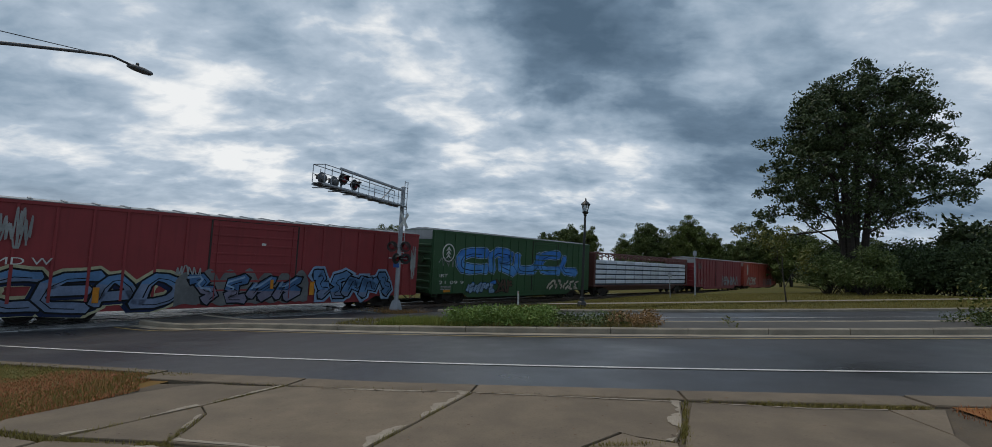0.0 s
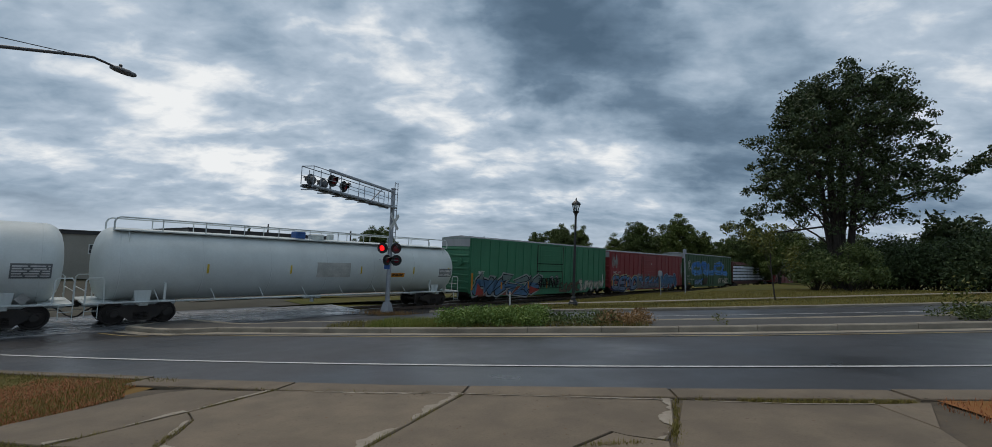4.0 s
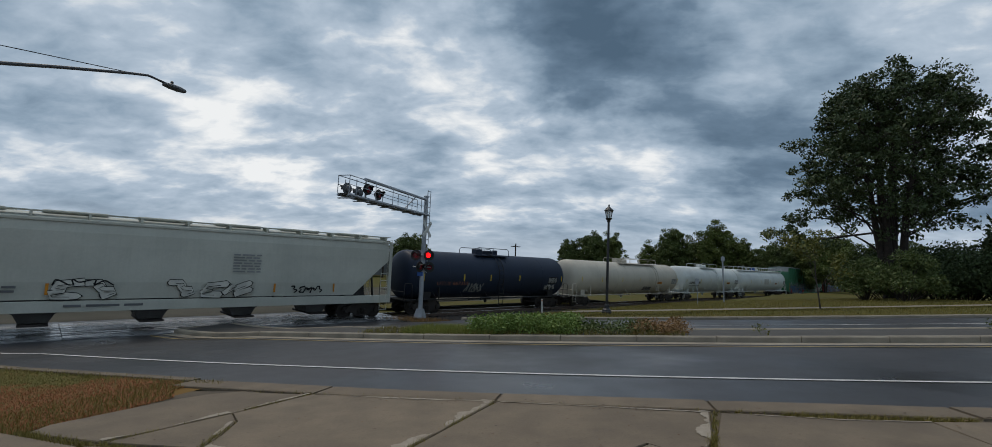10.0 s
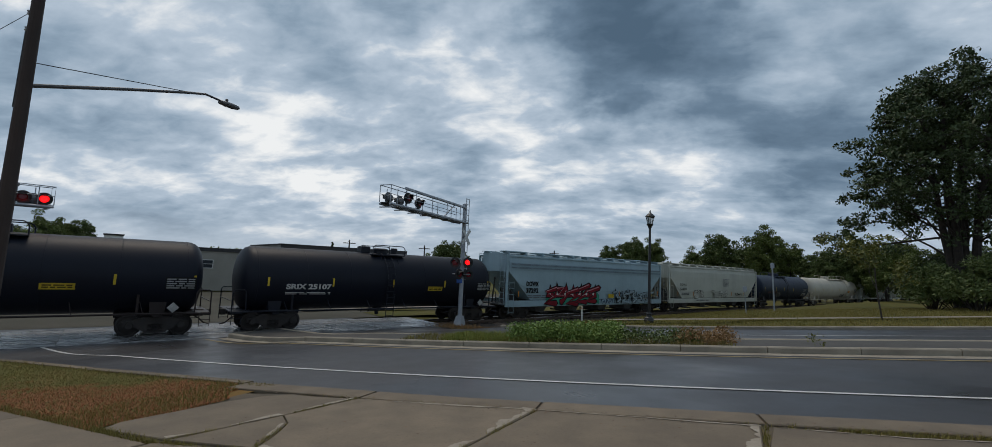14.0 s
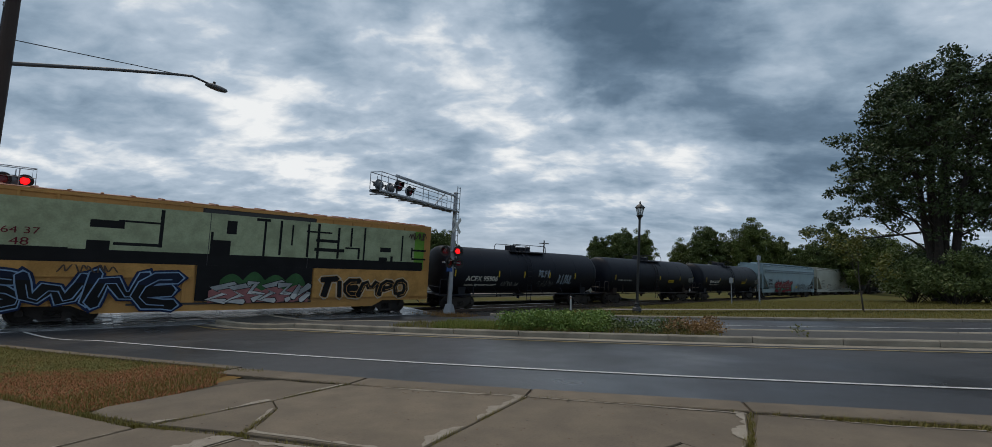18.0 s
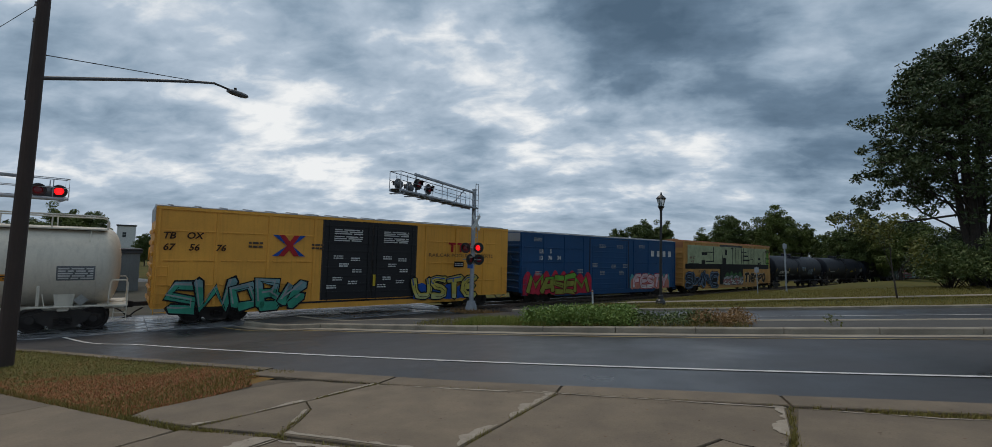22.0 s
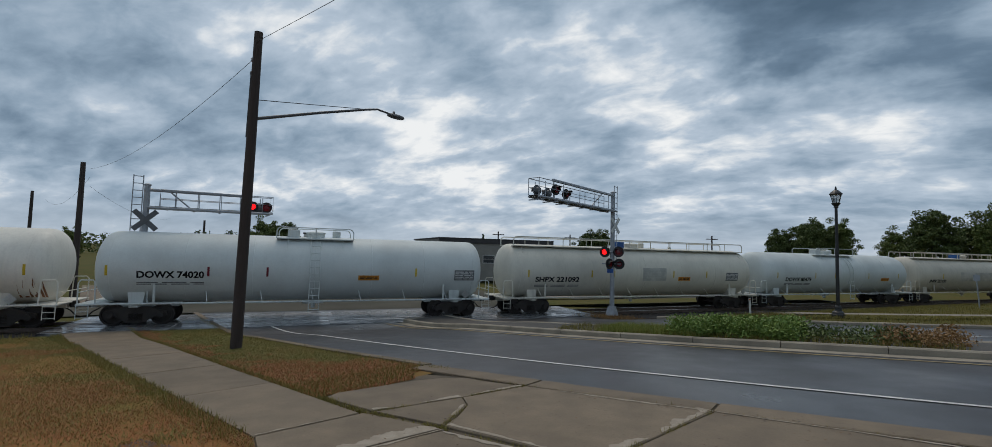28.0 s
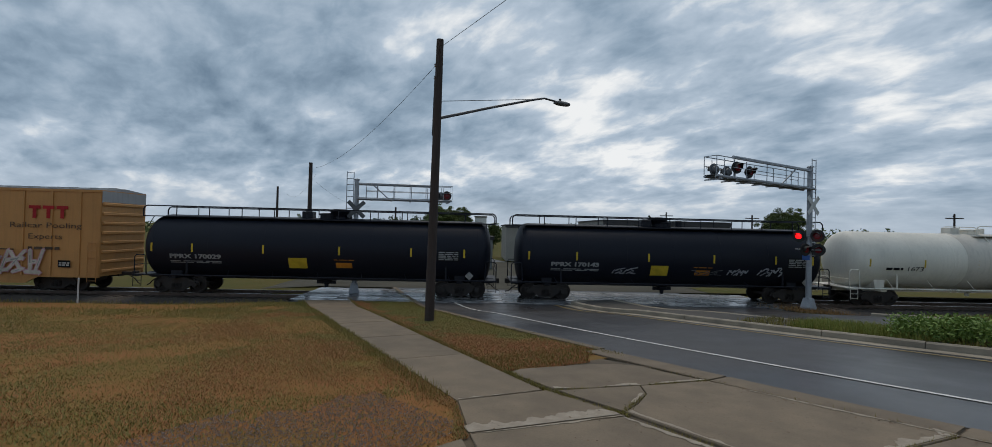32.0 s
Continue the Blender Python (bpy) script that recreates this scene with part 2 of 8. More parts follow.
def surf(name, col, col2=None, scale=1.5, fine=25.0, rough=0.7, metal=0.0, bump=0.15, streak=0.0, spread=0.5, contrast=0.25, var=0.0, gloss_spots=0.0, dist=0.01, amp=0.28, spec=0.5, specks=0.0):
    """A surface of two colours mixed in blotches, with fine grain, optional rain streaks, and relief."""
    if name in MATS:
        return MATS[name]
    m = MATS[name] = bpy.data.materials.new(name)
    m.use_nodes = True
    nt = m.node_tree
    N, L = nt.nodes.new, nt.links.new
    b = nt.nodes["Principled BSDF"]
    b.inputs["Metallic"].default_value = metal
    b.inputs["Specular IOR Level"].default_value = spec
    col2 = col2 or tuple(c * 0.7 for c in col)
    co = N("ShaderNodeTexCoord").outputs["Object"]

    def noise_(sc, detail, vec=co, rg=0.55):
        n = N("ShaderNodeTexNoise")
        n.inputs["Scale"].default_value, n.inputs["Detail"].default_value, n.inputs["Roughness"].default_value = sc, detail, rg
        L(vec, n.inputs["Vector"])
        return n.outputs["Fac"]

    def ramp_(v, lo, hi):
        r = N("ShaderNodeMapRange")
        r.interpolation_type = "SMOOTHSTEP"
        r.inputs["From Min"].default_value, r.inputs["From Max"].default_value = lo, hi
        L(v, r.inputs["Value"])
        return r.outputs["Result"]

    def mix_(kind, fac, a, c):
        n = N("ShaderNodeMix")
        n.data_type, n.blend_type = "RGBA", kind
        for i, v in ((0, fac), (6, a), (7, c)):
            if isinstance(v, (int, float)):
                n.inputs[i].default_value = v
            elif isinstance(v, tuple):
                n.inputs[i].default_value = (*v, 1)
            else:
                L(v, n.inputs[i])
        return n.outputs[2]

    blot = ramp_(noise_(scale, 4), spread - contrast, spread + contrast)
    colour = mix_("MIX", blot, col, col2)
    grain = noise_(fine, 4, rg=0.65)
    g2 = N("ShaderNodeMapRange")
    g2.inputs["To Min"].default_value, g2.inputs["To Max"].default_value = 1 - amp, 1 + amp
    L(grain, g2.inputs["Value"])
    colour = mix_("MULTIPLY", 1.0, colour, g2.outputs[0])
    if specks:
        sp = ramp_(noise_(fine * 0.55, 3, rg=0.7), 0.60, 0.70)
        colour = mix_("MIX", mix_scalar(nt, sp, specks), colour, tuple(c * 0.35 for c in col))
        st2 = ramp_(noise_(0.55, 6, rg=0.62), 0.50, 0.66)
        colour = mix_("MIX", mix_scalar(nt, st2, specks * 0.8), colour, tuple(c * 0.55 for c in col))
    if streak:
        mp = N("ShaderNodeMapping")
        mp.inputs["Scale"].default_value = (1, 1, 0.06)
        L(co, mp.inputs[0])
        st = ramp_(noise_(7.0, 5, mp.outputs[0]), 0.46, 0.72)
        colour = mix_("MIX", mix_scalar(nt, st, streak), colour, tuple(c * 0.42 + 0.008 for c in col))
    if var:
        oi = N("ShaderNodeObjectInfo").outputs["Random"]
        vr = N("ShaderNodeMapRange")
        vr.inputs["To Min"].default_value, vr.inputs["To Max"].default_value = 1 - var, 1 + var
        L(oi, vr.inputs["Value"])
        colour = mix_("MULTIPLY", 1.0, colour, vr.outputs[0])
    L(colour, b.inputs["Base Color"])
    rr = N("ShaderNodeMapRange")
    rr.inputs["To Min"].default_value, rr.inputs["To Max"].default_value = max(rough - 0.12 - gloss_spots, 0.03), min(rough + 0.12, 1)
    L(blot if gloss_spots else grain, rr.inputs["Value"])
    L(rr.outputs[0], b.inputs["Roughness"])
    if bump:
        bp = N("ShaderNodeBump")
        bp.inputs["Strength"].default_value, bp.inputs["Distance"].default_value = bump, dist
        L(grain, bp.inputs["Height"])
        L(bp.outputs[0], b.inputs["Normal"])
    return m


def mix_scalar(nt, sock, k):
    n = nt.nodes.new("ShaderNodeMath")
    n.operation = "MULTIPLY"
    nt.links.new(sock, n.inputs[0])
    n.inputs[1].default_value = k
    return n.outputs[0]


def glow(name, col, strength):
    if name in MATS:
        return MATS[name]
    m = MATS[name] = bpy.data.materials.new(name)
    m.use_nodes = True
    b = m.node_tree.nodes["Principled BSDF"]
    b.inputs["Base Color"].default_value = (*col, 1)
    b.inputs["Emission Color"].default_value = (*col, 1)
    b.inputs["Emission Strength"].default_value = strength
    b.inputs["Roughness"].default_value = 0.3
    return m


def paint(name, col, wear=0.5, spec=0.32):
    """Weathered railway paint."""
    return surf(name, col, tuple(c * 0.78 + 0.002 for c in col), scale=0.5, fine=13.0, rough=0.5, bump=0.02, streak=0.42 * wear, contrast=0.30, amp=0.10, spec=spec)


M_CONCRETE = surf("concrete", (0.26, 0.22, 0.175), (0.20, 0.17, 0.135), scale=0.7, fine=60, rough=0.85, bump=0.35)
M_CURB = surf("kerb_concrete", (0.33, 0.285, 0.22), (0.21, 0.18, 0.14), scale=1.4, fine=45, rough=0.85, bump=0.35)
M_ASPHALT = surf("wet_asphalt", (0.038, 0.038, 0.042), (0.048, 0.047, 0.050), scale=0.25, fine=55, rough=0.46, bump=0.30, gloss_spots=0.10, dist=0.006, spec=0.38)
M_SOIL = surf("bare_soil", (0.12, 0.088, 0.055), (0.075, 0.058, 0.040), scale=2.5, fine=40, rough=0.95, bump=0.6)
M_GRASS = surf("dry_lawn", (0.185, 0.118, 0.034), (0.265, 0.110, 0.044), scale=0.6, fine=26, rough=0.95, bump=0.8, contrast=0.28, amp=0.35, spec=0.1)
M_LAWN = surf("green_lawn", (0.078, 0.082, 0.022), (0.108, 0.086, 0.027), scale=0.3, fine=7, rough=0.95, bump=0.8, spec=0.08)
M_BALLAST = surf("ballast", (0.105, 0.088, 0.075), (0.07, 0.06, 0.055), scale=2.0, fine=22, rough=0.95, bump=1.0, dist=0.05, spec=0.15)
M_STEEL = surf("galvanised_steel", (0.36, 0.38, 0.41), (0.27, 0.29, 0.32), scale=2.5, fine=30, rough=0.5, metal=0.35, bump=0.05)
M_RAIL = surf("rail_steel", (0.16, 0.12, 0.10), (0.10, 0.07, 0.055), scale=4, fine=40, rough=0.55, metal=0.5, bump=0.1)
M_RAILTOP = surf("polished_rail", (0.45, 0.45, 0.46), (0.35, 0.35, 0.36), scale=4, fine=40, rough=0.25, metal=0.9, bump=0.02)
M_BLACK = surf("black_metal", (0.014, 0.014, 0.015), (0.02, 0.019, 0.018), scale=3, fine=25, rough=0.45, bump=0.05)
M_RUNNING = surf("running_gear", (0.022, 0.019, 0.018), (0.040, 0.031, 0.026), scale=3, fine=22, rough=0.75, bump=0.2)
M_WHITE = surf("white_paint", (0.62, 0.62, 0.60), (0.52, 0.52, 0.50), scale=4, fine=40, rough=0.6, bump=0.05)
M_ROADWHITE = surf("white_road_paint", (0.62, 0.61, 0.58), (0.42, 0.41, 0.39), scale=3.5, fine=40, rough=0.6, bump=0.2)
M_ROADYELLOW = surf("yellow_road_paint", (0.36, 0.26, 0.09), (0.24, 0.18, 0.09), scale=3.5, fine=40, rough=0.6, bump=0.2)
M_WOODPOLE = surf("pole_timber", (0.052, 0.036, 0.030), (0.038, 0.027, 0.023), scale=1.2, fine=30, rough=0.85, bump=0.3, streak=0.5)
M_BARK = surf("bark", (0.050, 0.038, 0.030), (0.030, 0.024, 0.020), scale=4, fine=20, rough=0.95, bump=0.6)

# ---- the lie of the land ----
UX, UY, NX, NY = 0.68232, 0.73106, -0.73106, 0.68232   # along the railway, and away from the road towards it
TRACK_N = 25.42


def sn(x, y):
    return x * UX + y * UY, x * NX + y * NY


def step(v, lo, hi):
    k = min(max((v - lo) / (hi - lo), 0.0), 1.0)
    return k * k * (3 - 2 * k)


def ground_z(x, y):
    """The road falls gently to the level crossing; rail tops lie at zero."""
    s, n = sn(x, y)
    z = 1.7175 + 0.0623 * min(max(x, -60), 34) - 0.0469 * min(max(y, -14), 62)
    z = min(z, 2.7)
    level = -0.03 - 0.22 * step(s, 15, 22) - 0.22 * step(-s, 9, 16)
    return z + (level - z) * step(n, 18.3, 23.2)


def track_n(s):
    return TRACK_N - 2.8e-4 * max(0.0, s - 15) ** 2


def track_pose(s, z=0.0):
    """A pose on the railway: x along the rails, -y towards the road."""
    n, d = track_n(s), -5.6e-4 * max(0.0, s - 15)
    a = math.degrees(math.atan2(UY + NY * d, UX + NX * d))
    return pose(UX * s + NX * n, UY * s + NY * n, z, 0, 0, a)


def on_track(s, off, z):
    """A point beside the railway, off metres beyond its middle."""
    n = track_n(s) + off
    return Vector((UX * s + NX * n, UY * s + NY * n, z))


def kerb_y(x):
    if x < -24:
        return 15.29 - 0.4505 * (x + 24)
    if x > 12:
        return 6.004 - 0.0654 * (x - 12)
    return 0.005348 * x * x - 0.19378 * x + 7.5594


def road(xc, r, dz=0.0):
    """A point r metres across the road from its near kerb; minus r is the near side."""
    slope = -0.4505 if xc < -24 else -0.0654 if xc > 12 else 0.010696 * xc - 0.19378
    k = math.hypot(1, slope)
    x, y = xc - slope / k * r, kerb_y(xc) + r / k
    return Vector((x, y, ground_z(x, y) + dz))


def span(a, b, d):
    n = max(1, int(round((b - a) / d)))
    return [a + (b - a) * i / n for i in range(n + 1)]


# one sheet of ground out to the horizon
def build_ground():
    ax = sorted(set([-2500, -1200, -600, -320, -200, -140, -100] + [round(v, 2) for v in span(-80, 90, 2.0)] + [110, 150, 220, 350, 600, 1200, 2500]))
    ay = sorted(set([-2500, -900, -300, -120, -60, -30] + [round(v, 2) for v in span(-20, 110, 2.0)] + [130, 170, 240, 360, 600, 1200, 2500]))
    rows = [[(x, y, ground_z(x, y) - (0.2 if 11 < sn(x, y)[1] < 25 and -45 < x < 12 else 0.07)) for x in ax] for y in ay]
    tagged(strip("ground", rows, M_LAWN), "grassy ground falling gently towards the railway", "ground", kind="structure")


build_ground()

XR = span(-64, -26, 1.5) + span(-25.5, 14, 0.5) + span(15.5, 70, 1.5)
asphalt = strip("road", [[road(x, r) for r in (0, 0.8, 1.75, 2.6, 3.5, 5, 6.25, 7.2, 8.6, 10, 12, 14, 16.2)] for x in XR], M_ASPHALT)
tagged(asphalt, "dark wet asphalt road curving down to the level crossing", "road", kind="structure")


def line(name, x0, x1, r, w, mat_, dz=0.012):
    return strip(name, [[road(x, r - w / 2, dz), road(x, r + w / 2, dz)] for x in span(x0, x1, 0.5)], mat_)


tagged(line("road_marking", -19.0, 60, 1.75, 0.11, M_ROADWHITE), "worn white edge line on the wet road", "road marking", kind="structure")
tagged(line("road_marking", -16.5, 60, 6.25, 0.11, M_ROADYELLOW), "faded yellow line beside the median kerb", "road marking", kind="structure")
tagged(line("road_marking", 4, 60, 12.9, 0.11, M_ROADWHITE), "white line on the far carriageway", "road marking", kind="structure")


def kerb_row(thing, x0, x1, r0, r1, h, length, gap=0.02, base=-0.1, mat_=M_CURB):
    """Cast kerb stones laid end to end along the road."""
    n = int((x1 - x0) / length)
    for i in range(n):
        a, b = x0 + i * length + gap / 2, x0 + (i + 1) * length - gap / 2
        bm = bmesh.new()
        rings = []
        for x in (a, (a + b) / 2, b):
            dz = random.uniform(-0.008, 0.008)
            e = 0.035 if h > 0.05 else 0.012
            prof = [(r0, base), (r0, h - e), (r0 + e, h), (r1 - e, h), (r1, h - e), (r1, base)]
            rings.append([bm.verts.new(road(x, r, z + dz)) for r, z in prof])
        for p, q in zip(rings, rings[1:]):
            for k in range(len(p) - 1):
                bm.faces.new((p[k], q[k], q[k + 1], p[k + 1]))
        bm.faces.new(rings[0]), bm.faces.new(rings[-1][::-1])
        bmesh.ops.recalc_face_normals(bm, faces=bm.faces)
        part("kerb_stone", bm, mat_, thing)


M_SLAB = surf("pavement_slab", (0.190, 0.145, 0.097), (0.136, 0.104, 0.071), scale=1.6, fine=42, rough=0.85, bump=0.5, var=0.09, amp=0.38, dist=0.006, specks=0.5)
near_kerb = tagged(empty("kerb"), "low cast concrete kerb and gutter along the near side of the road", "kerb", kind="structure")
kerb_row(near_kerb, -24.5, -6.02, -0.16, 0.07, 0.035, 2.64, mat_=M_SLAB)
kerb_row(near_kerb, -6.0, 11.6, -0.58, -0.045, 0.022, 2.93, 0.05, mat_=M_SLAB)
kerb_row(near_kerb, 11.6, 28, -0.16, 0.30, 0.05, 2.4)
median_kerb = tagged(empty("kerb"), "weathered raised concrete kerb of the planted median", "kerb", kind="structure")
kerb_row(median_kerb, -16.4, 42, 7.1, 7.32, 0.18, 2.35)
kerb_row(median_kerb, -16.4, 42, 9.68, 9.9, 0.16, 2.35)
kerb_row(median_kerb, -17.3, -16.4, 7.8, 9.0, 0.05, 0.9)
far_kerb = tagged(empty("kerb"), "concrete kerb along the far side of the road", "kerb", kind="structure")
kerb_row(far_kerb, -7.0, 42, 16.1, 16.35, 0.13, 2.6)
gutter = strip("gutter", [[road(x, 6.62, 0.008), road(x, 7.12, 0.012)] for x in span(-16.4, 42, 1.5)], M_CURB)
tagged(gutter, "pale concrete gutter pan beside the median kerb", "gutter", kind="structure")
median = strip("median", [[road(x, r, 0.13 + (0.03 if 8 < r < 9.5 else 0)) for r in (7.3, 7.9, 8.5, 9.1, 9.7)] for x in span(-16.4, 42, 1.2)], surf("median_earth", (0.070, 0.064, 0.056), (0.050, 0.046, 0.042), scale=1.5, fine=45, rough=0.8, bump=0.5))
tagged(median, "narrow earth median between two carriageways", "median", kind="structure")


# pavement of square slabs on the near side
def slab(thing, corners, top, mat_, gap=0.012, name="slab"):
    """A flagstone over the quad of corner points, with a worn edge."""
    c = sum(corners, Vector()) / len(corners)
    bm = bmesh.new()
    low, mid_, high = [], [], []
    tilt = random.uniform(-0.006, 0.006)
    for p in corners:
        d = (c - p).normalized()
        d.z = 0
        q = p + d * gap
        low.append(bm.verts.new((q.x, q.y, ground_z(q.x, q.y) - 0.12)))
        mid_.append(bm.verts.new((q.x, q.y, ground_z(q.x, q.y) + top - 0.012 + tilt)))
        q = q + d * 0.009
        high.append(bm.verts.new((q.x, q.y, ground_z(q.x, q.y) + top + tilt)))
    n = len(corners)
    for a, b in ((low, mid_), (mid_, high)):
        for k in range(n):
            bm.faces.new((a[k], a[(k + 1) % n], b[(k + 1) % n], b[k]))
    bm.faces.new(high)
    bmesh.ops.recalc_face_normals(bm, faces=bm.faces)
    return part(name, bm, mat_, thing)


def walk_edge(d, far):
    """The straight pavement's edge d metres from the driveway; far 1 is the side of the road."""
    x, y = (-4.72 - 0.9446 * d, 5.10 + 0.3283 * d) if far else (-5.17 - 0.9480 * d, 3.78 + 0.2920 * d)
    return Vector((x, y, ground_z(x, y)))


JOINTS = (18.5, 15.6, 12.6, 9.4, 6.2, 3.15, 0.0)
sidewalk = tagged(empty("pavement"), "old concrete pavement slabs leading to the railway crossing", "pavement", kind="structure")
for a, b in zip(JOINTS, JOINTS[1:]):
    slab(sidewalk, [walk_edge(a, 0), walk_edge(b, 0), walk_edge(b, 1), walk_edge(a, 1)], 0.02, M_SLAB)
for a in span(-48, -30.5, 1.52)[:-1]:
    b = a + 1.507
    slab(sidewalk, [road(a, -4.77), road(b, -4.77), road(b, -3.22), road(a, -3.22)], 0.02, M_SLAB)

apron = tagged(empty("driveway_apron"), "cracked concrete driveway apron with weeds in its joints", "driveway", kind="structure")


def P(x, y):
    return Vector((x, y, ground_z(x, y)))


APRON = [
    # beside the verge, with the corner broken off by a crack
    [P(-4.05, 7.70), P(-3.22, 7.58), P(-3.82, 6.45), P(-4.60, 5.27), P(-5.86, 5.60), P(-5.92, 5.95), P(-5.60, 6.60), P(-5.30, 7.25), P(-4.95, 7.66), P(-4.50, 7.86)],
    [P(-3.82, 6.44), P(-3.53, 6.06), P(-3.37, 5.50), P(-3.31, 5.06), P(-4.56, 5.25)],
    [P(-3.21, 7.57), P(-0.21, 7.06), P(-1.26, 4.57), P(-3.30, 5.04), P(-3.36, 5.49), P(-3.52, 6.07), P(-3.81, 6.45)],
    [P(-0.20, 7.05), P(2.60, 6.42), P(2.21, 5.35), P(1.93, 4.86), P(1.58, 5.06), P(1.46, 5.20), P(0.95, 4.76), P(0.90, 4.10), P(-1.24, 4.56)],
    [P(0.93, 4.09), P(0.98, 4.73), P(1.47, 5.16), P(1.60, 5.02), P(1.94, 4.82), P(1.68, 3.95)],
    [P(2.72, 6.37), P(4.05, 6.03), P(4.95, 5.93), P(4.85, 4.96), P(4.15, 3.42), P(1.74, 3.94), P(2.00, 4.80)],
    [P(4.98, 5.93), P(5.66, 5.90), P(4.87, 4.98)],
    [P(-5.17, 3.80), P(-4.66, 5.16), P(-3.22, 4.92), P(-4.10, 3.05)],
    [P(-3.21, 4.86), P(-1.27, 4.51), P(-2.30, 1.95), P(-4.09, 3.04)],
    [P(-1.26, 4.52), P(1.66, 3.92), P(0.85, 0.82), P(-2.26, 1.92)],
    [P(1.67, 3.91), P(4.12, 3.39), P(3.40, 0.22), P(0.88, 0.81)],
    [P(-4.06, 2.9), P(-2.30, 1.88), P(0.84, 0.75), P(0.2, -4.0), P(-4.2, -2.5)],
    [P(0.88, 0.74), P(3.38, 0.15), P(2.6, -4.4), P(0.2, -4.0)],
]
for q in APRON:
    slab(apron, q, 0.02, M_SLAB, gap=0.003)


def chipped_edge(a, b, side, w, seed):
    """A pale strip of worn aggregate along a slab's edge, ragged on its inner side."""
    rnd = random.Random(seed)
    d = (b - a)
    n = max(6, int(d.length / 0.025))
    across = Vector((-d.y, d.x, 0)).normalized() * side
    rows = []
    for i in range(n + 1):
        p = a.lerp(b, i / n) + across * 0.022
        k = w * min(max(0.42 + 0.9 * noise.noise(Vector((p.x * 1.3, p.y * 1.3, seed))) + 0.5 * noise.noise(Vector((p.x * 6, p.y * 6, seed))), 0.0), 1.0) * (1 + 0.10 * rnd.uniform(-1, 1))
        q = p + across * k
        rows.append([(p.x, p.y, ground_z(p.x, p.y) + 0.0265), (q.x, q.y, ground_z(q.x, q.y) + 0.0265)])
    strip("chipped_edge", rows, M_CHIP, apron, smooth=False)


M_CHIP = surf("worn_aggregate", (0.35, 0.30, 0.235), (0.26, 0.215, 0.165), scale=6, fine=70, rough=0.9, bump=0.6, amp=0.35)
for i, (a, b, side, w) in enumerate(((P(-5.17, 3.82), P(-4.66, 5.12), 1, 0.10), (P(-4.1, 3.05), P(-3.27, 4.88), 1, 0.30), (P(-3.27, 4.88), P(-4.1, 3.05), 1, 0.07), (P(-1.26, 4.56), P(-0.22, 7.06), 1, 0.30), (P(-3.20, 4.86), P(-1.27, 4.50), -1, 0.14), (P(-3.82, 6.45), P(-3.22, 7.58), 1, 0.09), (P(-4.60, 5.27), P(-3.82, 6.45), 1, 0.16), (P(-3.38, 5.50), P(-3.54, 6.05), 1, 0.10),
                                     (P(2.21, 5.35), P(2.60, 6.42), 1, 0.26), (P(1.93, 4.86), P(2.21, 5.35), 1, 0.30), (P(-3.18, 7.56), P(-0.22, 7.06), -1, 0.08), (P(-0.20, 7.05), P(2.60, 6.42), -1, 0.06), (P(-3.29, 5.05), P(-1.26, 4.58), 1, 0.09), (P(2.72, 6.37), P(4.05, 6.03), -1, 0.05), (P(4.05, 6.03), P(4.95, 5.93), -1, 0.05))):
    chipped_edge(a, b, side, w, i + 3)
soil_bed = strip("soil", [[P(x, y) + Vector((0, 0, -0.012)) for x in span(-5.6, 6.0, 0.8)] for y in span(-4, 8.0, 0.8)], M_SOIL)
tagged(soil_bed, "dark earth under the driveway joints", "soil", kind="structure")

# lawns between pavement, kerb and driveway
def lawn(name, x0, x1, r0, r1, dz, label, mat_=M_GRASS):
    ob = strip(name, [[road(x, r, dz + 0.02 * noise.noise(Vector((x * 0.6, r * 0.6, 0)))) for r in span(r0, r1, 0.5)] for x in span(x0, x1, 0.7)], mat_)
    return tagged(ob, label, "lawn", kind="structure")


lawn("lawn_verge", -24.2, -5.3, -3.5, -0.15, -0.012, "dry yellow-brown grass verge beside the kerb", surf("verge_turf", (0.150, 0.118, 0.034), (0.215, 0.110, 0.042), scale=0.8, fine=26, rough=0.95, bump=0.8, amp=0.3, spec=0.1))


def lawn_edge(y):
    """Where the main lawn meets the pavement or the driveway."""
    if y < 3.75:
        return min(-5.13 + (3.75 - y) * 1.43, -4.02)
    return -5.13 - (y - 3.75) * 3.247


def build_lawn():
    rows = []
    for y in span(-14, 8.4, 0.4):
        xe = lawn_edge(y)
        reach = xe - max((0.68232 * y - 22.3) / 0.73106, xe - 30)
        rows.append([(xe - reach * d, y, ground_z(xe - reach * d, y) + 0.006 + 0.012 * noise.noise(Vector(((xe - reach * d) * 0.6, y * 0.6, 0)))) for d in (0, 0.02, 0.04, 0.07, 0.1, 0.14, 0.19, 0.25, 0.32, 0.4, 0.5, 0.62, 0.8, 1.0)])
    tagged(strip("lawn", rows, M_GRASS), "patchy lawn turning brown, with a worn gravel corner", "lawn", kind="structure")


build_lawn()
lawn("lawn_verge", 5.9, 11.6, -10, -0.62, 0.005, "dry brown grass beside the driveway")
lawn("lawn_verge", 11.6, 30, -10, -0.2, 0.015, "dry grass further along the kerb")

# pale path across the far lawn
far_walk = strip("far_path", [[road(x, r, 0.05) for r in (22.6 + 0.16 * max(x, 0) * 0.6, 23.9 + 0.16 * max(x, 0) * 0.6)] for x in span(-2, 40, 1.5)], M_CONCRETE)
tagged(far_walk, "narrow pale concrete path across the far lawn", "path", kind="structure")

